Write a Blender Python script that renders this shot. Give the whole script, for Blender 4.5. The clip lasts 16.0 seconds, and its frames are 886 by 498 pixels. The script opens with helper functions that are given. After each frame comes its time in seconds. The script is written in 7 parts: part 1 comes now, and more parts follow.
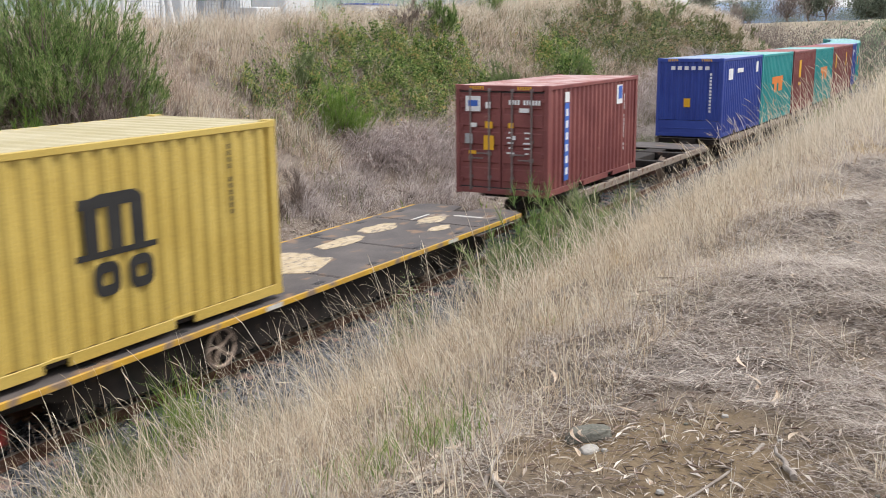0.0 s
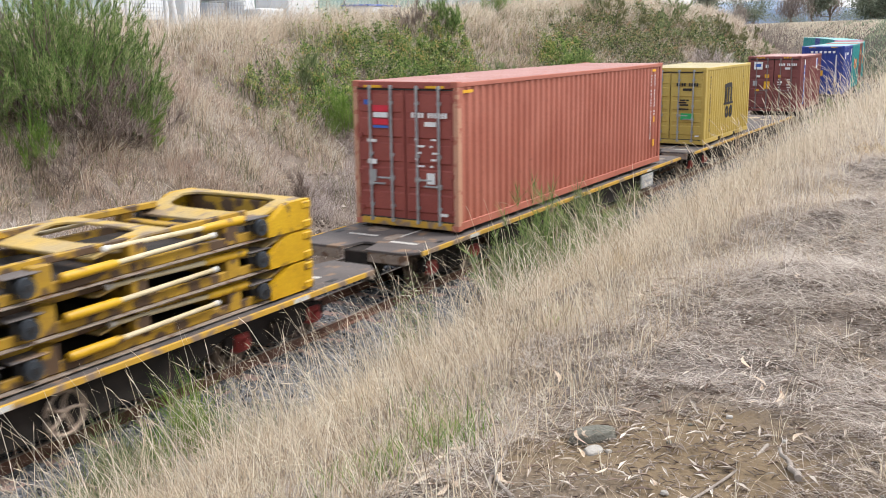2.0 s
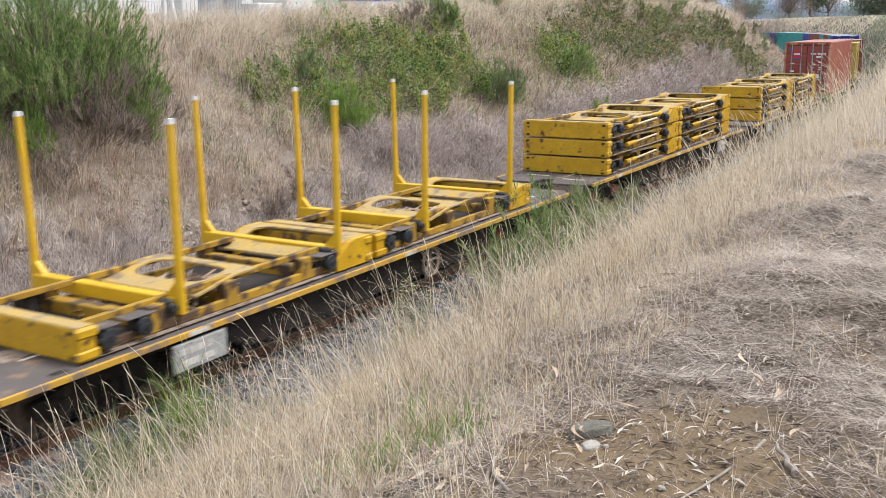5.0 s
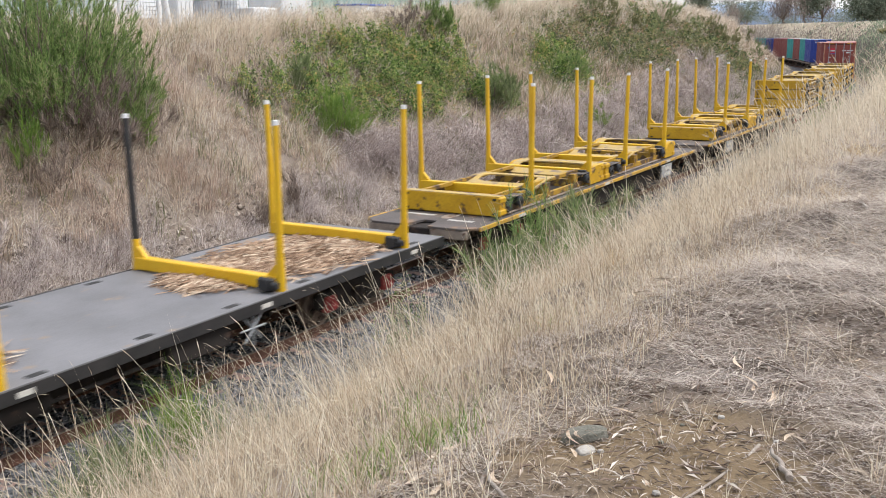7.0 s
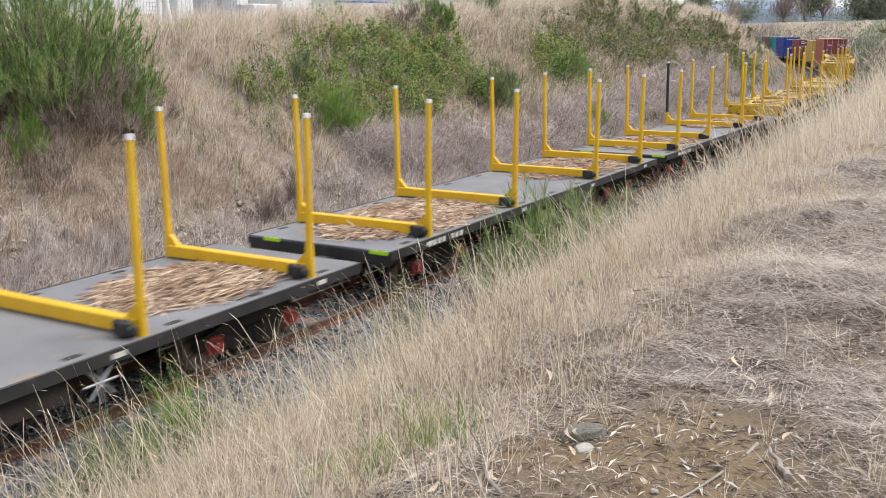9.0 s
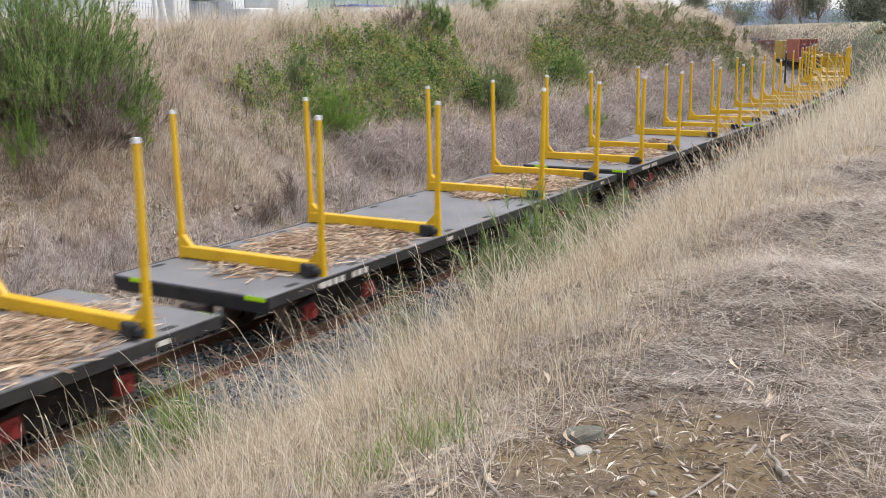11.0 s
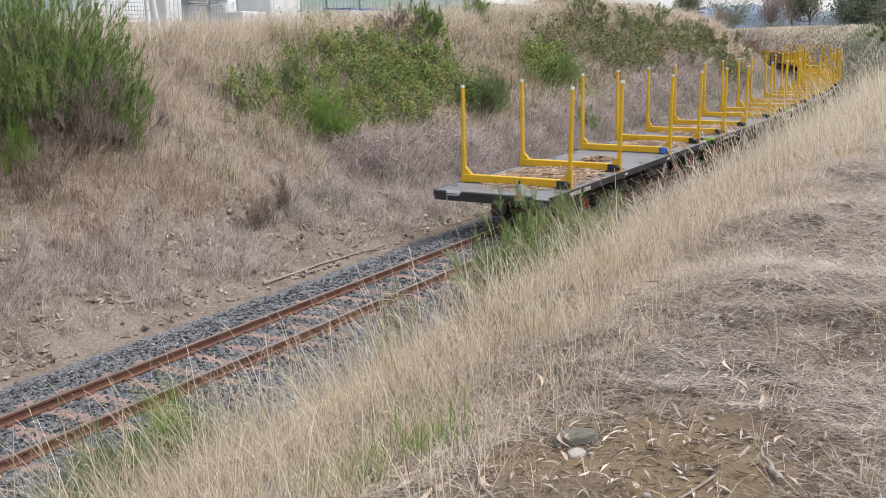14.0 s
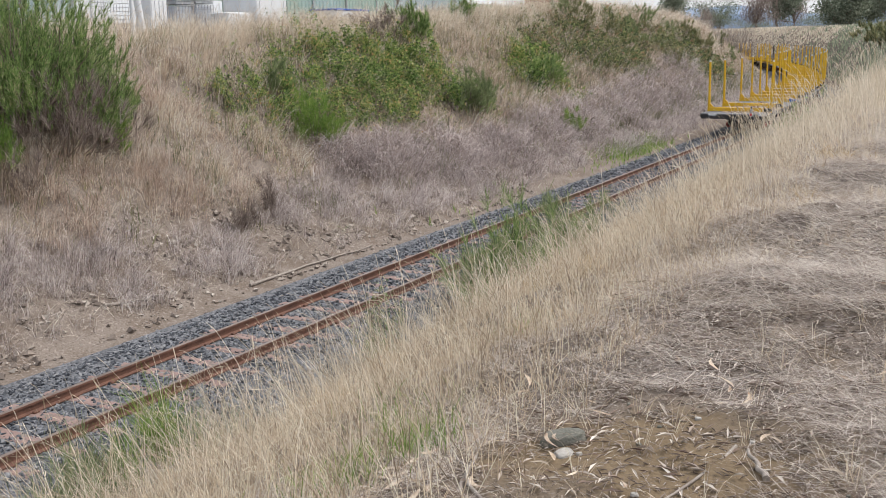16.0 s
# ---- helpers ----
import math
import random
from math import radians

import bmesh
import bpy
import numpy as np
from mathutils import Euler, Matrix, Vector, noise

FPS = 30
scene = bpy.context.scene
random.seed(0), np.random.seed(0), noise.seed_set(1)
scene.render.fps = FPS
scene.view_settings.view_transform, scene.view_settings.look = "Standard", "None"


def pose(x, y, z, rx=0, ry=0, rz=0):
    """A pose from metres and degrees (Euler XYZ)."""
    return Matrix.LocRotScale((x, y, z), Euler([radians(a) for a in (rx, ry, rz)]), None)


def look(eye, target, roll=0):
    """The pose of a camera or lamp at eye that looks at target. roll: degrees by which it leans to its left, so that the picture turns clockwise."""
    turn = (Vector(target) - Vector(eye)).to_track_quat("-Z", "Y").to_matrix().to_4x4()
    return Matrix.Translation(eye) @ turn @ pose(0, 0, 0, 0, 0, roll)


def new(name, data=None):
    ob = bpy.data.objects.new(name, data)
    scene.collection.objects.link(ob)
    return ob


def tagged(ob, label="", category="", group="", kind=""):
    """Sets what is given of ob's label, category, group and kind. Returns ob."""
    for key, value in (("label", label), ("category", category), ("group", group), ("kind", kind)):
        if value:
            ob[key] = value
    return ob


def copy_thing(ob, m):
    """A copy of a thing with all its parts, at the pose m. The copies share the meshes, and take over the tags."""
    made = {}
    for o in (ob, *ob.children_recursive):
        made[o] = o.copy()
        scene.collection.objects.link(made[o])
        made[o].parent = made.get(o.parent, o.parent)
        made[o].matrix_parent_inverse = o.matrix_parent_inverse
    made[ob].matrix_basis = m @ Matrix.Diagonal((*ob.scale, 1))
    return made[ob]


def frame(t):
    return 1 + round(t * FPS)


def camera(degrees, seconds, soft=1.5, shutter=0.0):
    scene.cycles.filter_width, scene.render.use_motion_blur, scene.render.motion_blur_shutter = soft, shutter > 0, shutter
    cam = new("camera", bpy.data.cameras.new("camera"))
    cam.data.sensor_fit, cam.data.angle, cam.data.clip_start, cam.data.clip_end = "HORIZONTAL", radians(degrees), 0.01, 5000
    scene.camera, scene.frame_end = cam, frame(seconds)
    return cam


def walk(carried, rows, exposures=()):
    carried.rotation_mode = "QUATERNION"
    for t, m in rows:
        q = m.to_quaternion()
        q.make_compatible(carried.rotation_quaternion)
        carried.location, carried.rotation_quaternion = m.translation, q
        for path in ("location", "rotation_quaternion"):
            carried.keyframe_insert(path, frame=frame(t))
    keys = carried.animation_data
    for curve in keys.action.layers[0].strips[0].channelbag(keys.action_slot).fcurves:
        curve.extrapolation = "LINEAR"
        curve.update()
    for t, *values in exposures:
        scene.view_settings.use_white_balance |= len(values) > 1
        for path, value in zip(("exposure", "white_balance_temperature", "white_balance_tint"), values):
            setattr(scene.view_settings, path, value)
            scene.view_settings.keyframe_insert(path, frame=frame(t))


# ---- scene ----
# camera: hand-held on the near bank, it only sways a little
EYE = Vector((0.0, -10.485, 4.791))
cam = camera(48.56, 16.0, soft=0.65, shutter=0.22)


def aim(yaw, pitch, roll):
    y, p = radians(yaw), radians(pitch)
    return look(EYE, EYE + Vector((math.cos(p) * math.cos(y), math.cos(p) * math.sin(y), math.sin(p))), roll)


walk(cam, [(t, aim(yaw, pitch, roll)) for t, yaw, pitch, roll in [
    (0, 30.334, -12.323, -0.636), (0.5, 30.265, -12.362, -0.670), (1, 30.440, -12.423, -0.669), (1.5, 30.427, -12.453, -0.639),
    (2, 30.559, -12.266, -0.771), (2.5, 30.560, -12.210, -0.879), (3, 30.355, -12.471, -0.790), (3.5, 30.260, -12.573, -0.644),
    (4, 30.490, -12.518, -0.627), (6.5, 30.197, -12.510, -0.615), (7, 30.130, -12.280, -0.525), (7.5, 30.168, -12.196, -0.545),
    (8, 30.178, -12.542, -0.502), (8.5, 30.288, -12.667, -0.450), (9, 30.089, -12.430, -0.276), (11.5, 29.925, -12.242, -0.548),
    (12, 30.024, -12.307, -0.593), (12.5, 29.967, -12.190, -0.565), (13, 29.781, -12.194, -0.575), (13.5, 29.644, -12.274, -0.616),
    (14, 29.531, -12.073, -0.626), (14.5, 29.315, -12.227, -0.607), (15, 29.100, -12.124, -0.587), (15.5, 29.096, -12.055, -0.651),
    (16, 28.763, -12.042, -0.661)]],
     exposures=[(0, 0.62), (0.5, 0.74), (1, 0.84), (1.5, 0.88), (2.5, 0.77), (3, 0.74), (4, 0.76), (6.5, 0.72), (7, 0.74), (7.5, 0.66), (8, 0.54), (8.5, 0.68), (9, 0.74), (11.5, 0.63), (12.5, 0.68), (13, 0.62), (13.5, 0.63), (14.5, 0.53), (16, 0.50)])

# ---- light: overcast day, soft sun from behind the camera ----
world = bpy.data.worlds.new("overcast_sky")
scene.world = world
world.use_nodes = True
wn = world.node_tree.nodes
sky = wn.new("ShaderNodeTexSky")
sky.sky_type = "NISHITA"
sky.sun_disc = False
sky.sun_elevation, sky.sun_rotation = radians(56), radians(145)
sky.air_density, sky.dust_density, sky.ozone_density = 1.0, 4.0, 1.0
sky_mix = wn.new("ShaderNodeMix")
sky_mix.data_type = "RGBA"
sky_mix.inputs[0].default_value = 0.62
sky_mix.inputs[7].default_value = (8.6, 8.8, 9.3, 1)
world.node_tree.links.new(sky.outputs[0], sky_mix.inputs[6])
world.node_tree.links.new(sky_mix.outputs[2], wn["Background"].inputs[0])
wn["Background"].inputs[1].default_value = 0.10
sun = new("sun", bpy.data.lights.new("sun", "SUN"))
sun.data.energy, sun.data.angle, sun.data.color = 1.9, radians(18), (1.0, 0.965, 0.92)
sun.matrix_world = look((0, 0, 60), (-19, 27, 60 - 49))

# ---- small builders ----
RNG = np.random.default_rng(7)


def part(name, bm, material, parent, label=""):
    me = bpy.data.meshes.new(name)
    bm.to_mesh(me)
    bm.free()
    me.materials.append(material)
    ob = new(name, me)
    ob.parent = parent
    if label:
        ob["label"] = label
    return ob


def share(name, me, parent, m=None):
    ob = new(name, me)
    ob.parent = parent
    if m is not None:
        ob.matrix_basis = m
    return ob


def box(bm, x0, x1, y0, y1, z0, z1):
    v = [bm.verts.new(c) for c in ((x0, y0, z0), (x1, y0, z0), (x1, y1, z0), (x0, y1, z0),
                                   (x0, y0, z1), (x1, y0, z1), (x1, y1, z1), (x0, y1, z1))]
    for f in ((3, 2, 1, 0), (4, 5, 6, 7), (0, 1, 5, 4), (1, 2, 6, 5), (2, 3, 7, 6), (3, 0, 4, 7)):
        bm.faces.new([v[i] for i in f])
    return bm


def soft_box(bm, x0, x1, y0, y1, z0, z1, r=0.01):
    before = set(bm.edges)
    box(bm, x0, x1, y0, y1, z0, z1)
    bmesh.ops.bevel(bm, geom=[e for e in bm.edges if e not in before], offset=r, segments=1, affect="EDGES")
    return bm


def tube(bm, p0, p1, r0, r1=None, n=8):
    r1 = r0 if r1 is None else r1
    p0, p1 = Vector(p0), Vector(p1)
    q = (p1 - p0).to_track_quat("Z", "Y")
    a, b = [], []
    for i in range(n):
        c = Vector((math.cos(2 * math.pi * i / n), math.sin(2 * math.pi * i / n), 0))
        a.append(bm.verts.new(p0 + q @ (c * r0)))
        b.append(bm.verts.new(p1 + q @ (c * r1)))
    for i in range(n):
        j = (i + 1) % n
        bm.faces.new((a[i], a[j], b[j], b[i])).smooth = True
    bm.faces.new([bm.verts.new(v.co) for v in a[::-1]])
    bm.faces.new([bm.verts.new(v.co) for v in b])
    return bm


def rod(bm, points, radii, n=7):
    """One unbroken round rod through the points."""
    rings = []
    points = [Vector(p) for p in points]
    for i, p in enumerate(points):
        way = (points[min(i + 1, len(points) - 1)] - points[max(i - 1, 0)]).to_track_quat("Z", "Y")
        rings.append([bm.verts.new(p + way @ Vector((radii[i] * math.cos(2 * math.pi * k / n), radii[i] * math.sin(2 * math.pi * k / n), 0))) for k in range(n)])
    for a, b in zip(rings, rings[1:]):
        for k in range(n):
            bm.faces.new((a[k], a[(k + 1) % n], b[(k + 1) % n], b[k])).smooth = True
    bm.faces.new([bm.verts.new(v.co) for v in rings[0][::-1]])
    bm.faces.new([bm.verts.new(v.co) for v in rings[-1]])
    return bm


def prism(bm, outline, axis, lo, hi):
    """A closed outline of (a, b) pairs, pushed along x, y or z from lo to hi."""
    def at(a, b, c):
        return {"x": (c, a, b), "y": (a, c, b), "z": (a, b, c)}[axis]
    v0 = [bm.verts.new(at(a, b, lo)) for a, b in outline]
    v1 = [bm.verts.new(at(a, b, hi)) for a, b in outline]
    n = len(outline)
    for i in range(n):
        j = (i + 1) % n
        bm.faces.new((v0[i], v0[j], v1[j], v1[i]))
    bm.faces.new(v0[::-1])
    bm.faces.new(v1)
    bmesh.ops.recalc_face_normals(bm, faces=bm.faces)
    return bm


def mesh_np(name, verts, tris, material, smooth=False):
    me = bpy.data.meshes.new(name)
    verts, tris = np.asarray(verts, dtype=np.float32).reshape(-1, 3), np.asarray(tris, dtype=np.int32).reshape(-1, 3)
    me.vertices.add(len(verts))
    me.vertices.foreach_set("co", verts.ravel())
    me.loops.add(tris.size)
    me.loops.foreach_set("vertex_index", tris.ravel())
    me.polygons.add(len(tris))
    me.polygons.foreach_set("loop_start", np.arange(0, tris.size, 3, dtype=np.int32))
    me.polygons.foreach_set("loop_total", np.full(len(tris), 3, dtype=np.int32))
    me.polygons.foreach_set("use_smooth", np.full(len(tris), smooth))
    me.update(calc_edges=True)
    me.materials.append(material)
    return me


# ---- materials ----
def surface(name, c1, c2, rough=0.7, metal=0.0, scale=3.0, fine=40.0, bump=0.15, wear=None, wear_at=0.62, wear_scale=6.0, stretch=(1, 1, 1)):
    """Two tones mixed by coarse noise, fine grain, optional worn patches, relief."""
    m = bpy.data.materials.new(name)
    m.use_nodes = True
    n, l = m.node_tree.nodes, m.node_tree.links
    b = n["Principled BSDF"]
    tc, mp = n.new("ShaderNodeTexCoord"), n.new("ShaderNodeMapping")
    mp.inputs["Scale"].default_value = stretch
    info, far = n.new("ShaderNodeObjectInfo"), n.new("ShaderNodeVectorMath")
    far.operation = "MULTIPLY_ADD"
    far.inputs[1].default_value = (37.0, 53.0, 71.0)
    l.new(info.outputs["Random"], far.inputs[0])
    l.new(tc.outputs["Object"], far.inputs[2])
    l.new(far.outputs[0], mp.inputs[0])

    def noise_at(s, detail=4):
        t = n.new("ShaderNodeTexNoise")
        t.inputs["Scale"].default_value, t.inputs["Detail"].default_value = s, detail
        l.new(mp.outputs[0], t.inputs["Vector"])
        return t

    big, small = noise_at(scale), noise_at(fine)
    ramp = n.new("ShaderNodeMapRange")
    ramp.inputs[1].default_value, ramp.inputs[2].default_value = 0.32, 0.68
    l.new(big.outputs[0], ramp.inputs[0])
    mix = n.new("ShaderNodeMix")
    mix.data_type = "RGBA"
    mix.inputs[6].default_value, mix.inputs[7].default_value = (*c1, 1), (*c2, 1)
    l.new(ramp.outputs[0], mix.inputs[0])
    grain = n.new("ShaderNodeMix")
    grain.data_type, grain.blend_type = "RGBA", "OVERLAY"
    grain.inputs[0].default_value = 0.35
    l.new(mix.outputs[2], grain.inputs[6])
    l.new(small.outputs[0], grain.inputs[7])
    out = grain.outputs[2]
    if wear:
        wn_ = noise_at(wear_scale, 6)
        wr = n.new("ShaderNodeMapRange")
        wr.inputs[1].default_value, wr.inputs[2].default_value = wear_at, wear_at + 0.06
        l.new(wn_.outputs[0], wr.inputs[0])
        wm = n.new("ShaderNodeMix")
        wm.data_type = "RGBA"
        wm.inputs[7].default_value = (*wear, 1)
        l.new(wr.outputs[0], wm.inputs[0])
        l.new(out, wm.inputs[6])
        out = wm.outputs[2]
    l.new(out, b.inputs["Base Color"])
    b.inputs["Roughness"].default_value, b.inputs["Metallic"].default_value = rough, metal
    if bump:
        bp = n.new("ShaderNodeBump")
        bp.inputs["Strength"].default_value, bp.inputs["Distance"].default_value = bump, 0.02
        l.new(small.outputs[0], bp.inputs["Height"])
        l.new(bp.outputs[0], b.inputs["Normal"])
    return m


def flecked(name, stops, rough=0.8, patch=0.4, thin=0.0):
    """Pieces of one mesh, each with a tone of its own between the stops; patches shift the mix over metres."""
    m = bpy.data.materials.new(name)
    m.use_nodes = True
    n, l = m.node_tree.nodes, m.node_tree.links
    b = n["Principled BSDF"]
    g, ramp = n.new("ShaderNodeNewGeometry"), n.new("ShaderNodeValToRGB")
    ramp.color_ramp.elements.remove(ramp.color_ramp.elements[1])
    for k, (at, c) in enumerate(stops):
        e = ramp.color_ramp.elements[0] if k == 0 else ramp.color_ramp.elements.new(at)
        e.position, e.color = at, (*c, 1)
    tn = n.new("ShaderNodeTexNoise")
    tn.inputs["Scale"].default_value = patch
    tc = n.new("ShaderNodeTexCoord")
    l.new(tc.outputs["Object"], tn.inputs["Vector"])
    add = n.new("ShaderNodeMath")
    add.operation = "MULTIPLY_ADD"
    add.inputs[1].default_value, add.inputs[2].default_value = 1.05, -0.435
    l.new(g.outputs["Random Per Island"], add.inputs[0])
    add2 = n.new("ShaderNodeMath")
    add2.operation = "MULTIPLY_ADD"
    add2.inputs[1].default_value = 0.85
    l.new(tn.outputs[0], add2.inputs[0])
    l.new(add.outputs[0], add2.inputs[2])
    l.new(add2.outputs[0], ramp.inputs[0])
    l.new(ramp.outputs[0], b.inputs["Base Color"])
    b.inputs["Roughness"].default_value = rough
    b.inputs["Specular IOR Level"].default_value = 0.25
    if thin:        # light shines through thin blades and leaves
        tr, mx = n.new("ShaderNodeBsdfTranslucent"), n.new("ShaderNodeMixShader")
        l.new(ramp.outputs[0], tr.inputs[0])
        mx.inputs[0].default_value = thin
        l.new(b.outputs[0], mx.inputs[1])
        l.new(tr.outputs[0], mx.inputs[2])
        l.new(mx.outputs[0], n["Material Output"].inputs["Surface"])
    return m


M = {
    "yellow": surface("yellow_container_paint", (0.46, 0.33, 0.075), (0.52, 0.385, 0.10), 0.5, scale=1.2, bump=0.03, wear=(0.30, 0.21, 0.08), wear_at=0.72),
    # salmon paint darkened for the door end, its shade put into the colour
    "salmon_shaded": surface("shaded_salmon_paint", (0.24, 0.052, 0.042), (0.30, 0.075, 0.058), 0.6, scale=0.9, bump=0.03, wear=(0.16, 0.05, 0.04), wear_at=0.70),
    # frame steel: brown grime, which also paints in some shade between the parts
    "framework": surface("grimy_shaded_yellow_steel", (0.47, 0.265, 0.006), (0.58, 0.35, 0.010), 0.5, scale=2.0, fine=24.0, bump=0.08, wear=(0.11, 0.062, 0.025), wear_at=0.60, wear_scale=5.0),
    "dusty": surface("dusty_yellow_steel", (0.48, 0.32, 0.07), (0.38, 0.29, 0.15), 0.7, scale=2.2, fine=24.0, bump=0.08, wear=(0.24, 0.18, 0.12), wear_at=0.56, wear_scale=3.0),
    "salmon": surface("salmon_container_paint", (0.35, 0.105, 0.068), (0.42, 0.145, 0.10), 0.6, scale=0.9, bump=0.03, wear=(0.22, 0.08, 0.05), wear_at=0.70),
    "maroon": surface("maroon_container_paint", (0.165, 0.042, 0.042), (0.24, 0.075, 0.068), 0.6, scale=1.1, bump=0.04, wear=(0.30, 0.15, 0.12), wear_at=0.68),
    "blue": surface("blue_container_paint", (0.018, 0.042, 0.25), (0.03, 0.065, 0.32), 0.5, scale=1.0, bump=0.03, wear=(0.10, 0.12, 0.2), wear_at=0.72),
    "teal": surface("teal_container_paint", (0.015, 0.25, 0.26), (0.03, 0.31, 0.31), 0.55, scale=1.0, bump=0.03, wear=(0.15, 0.25, 0.22), wear_at=0.70),
    "frame": surface("yellow_steel_paint", (0.64, 0.37, 0.010), (0.71, 0.44, 0.016), 0.45, scale=2.0, bump=0.06, wear=(0.30, 0.15, 0.02), wear_at=0.75, wear_scale=4.0),
    "edge": surface("worn_yellow_edge", (0.56, 0.33, 0.03), (0.46, 0.27, 0.05), 0.6, scale=2.5, bump=0.1, wear=(0.24, 0.17, 0.12), wear_at=0.53, wear_scale=3.0),
    "deck": surface("worn_deck_steel", (0.075, 0.066, 0.066), (0.125, 0.108, 0.102), 0.75, scale=1.3, bump=0.15, wear=(0.22, 0.145, 0.095), wear_at=0.60, wear_scale=2.2),
    "deck2": surface("grey_deck_steel", (0.14, 0.14, 0.15), (0.20, 0.20, 0.215), 0.6, scale=0.8, bump=0.1, wear=(0.24, 0.19, 0.15), wear_at=0.62, wear_scale=2.0),
    "under": surface("grimy_underframe", (0.011, 0.009, 0.008), (0.028, 0.020, 0.017), 0.85, scale=4, bump=0.2, wear=(0.06, 0.035, 0.025), wear_at=0.62),
    "sill": surface("brown_grimy_sill", (0.065, 0.030, 0.025), (0.10, 0.055, 0.045), 0.75, scale=3, bump=0.15, wear=(0.03, 0.022, 0.02), wear_at=0.58),
    "black": surface("black_steel_paint", (0.018, 0.018, 0.02), (0.035, 0.033, 0.034), 0.55, scale=3, bump=0.1, wear=(0.10, 0.07, 0.05), wear_at=0.7),
    "rubber": surface("dark_rubber", (0.015, 0.015, 0.017), (0.03, 0.03, 0.032), 0.7, bump=0.1),
    "steel": surface("galvanised_steel", (0.30, 0.32, 0.34), (0.42, 0.44, 0.46), 0.5, 0.5, scale=8, bump=0.05),
    "pole": surface("worn_bare_tube", (0.46, 0.38, 0.22), (0.58, 0.50, 0.34), 0.5, 0.0, scale=6, bump=0.05),
    "red": surface("dull_red_paint", (0.28, 0.03, 0.03), (0.34, 0.05, 0.04), 0.6, bump=0.1),
    "white": surface("white_sticker", (0.68, 0.69, 0.70), (0.78, 0.78, 0.78), 0.6, scale=6, bump=0.0),
    "mark": surface("black_marking", (0.012, 0.012, 0.013), (0.022, 0.022, 0.022), 0.6, bump=0.0),
    "amber": surface("amber_sticker", (0.75, 0.40, 0.01), (0.68, 0.36, 0.02), 0.6, bump=0.0),
    "lime": surface("lime_reflector", (0.42, 0.75, 0.01), (0.5, 0.8, 0.02), 0.4, bump=0.0),
    "green_sign": surface("green_sticker", (0.02, 0.35, 0.10), (0.03, 0.4, 0.13), 0.6, bump=0.0),
    "blue_sign": surface("blue_sticker", (0.03, 0.10, 0.42), (0.05, 0.14, 0.5), 0.6, bump=0.0),
    "orange": surface("orange_marking", (0.72, 0.20, 0.02), (0.62, 0.2, 0.05), 0.6, bump=0.0),
    "rail": surface("rusty_rail", (0.105, 0.05, 0.035), (0.165, 0.08, 0.054), 0.8, scale=5, bump=0.2),
    "railtop": surface("polished_rail_head", (0.22, 0.17, 0.15), (0.30, 0.24, 0.21), 0.4, 0.6, scale=3, bump=0.05),
    "sleeper": surface("rusty_pink_sleeper", (0.22, 0.145, 0.125), (0.30, 0.21, 0.185), 0.9, scale=2, bump=0.3, wear=(0.18, 0.15, 0.13), wear_at=0.56),
    "soil": None,
}


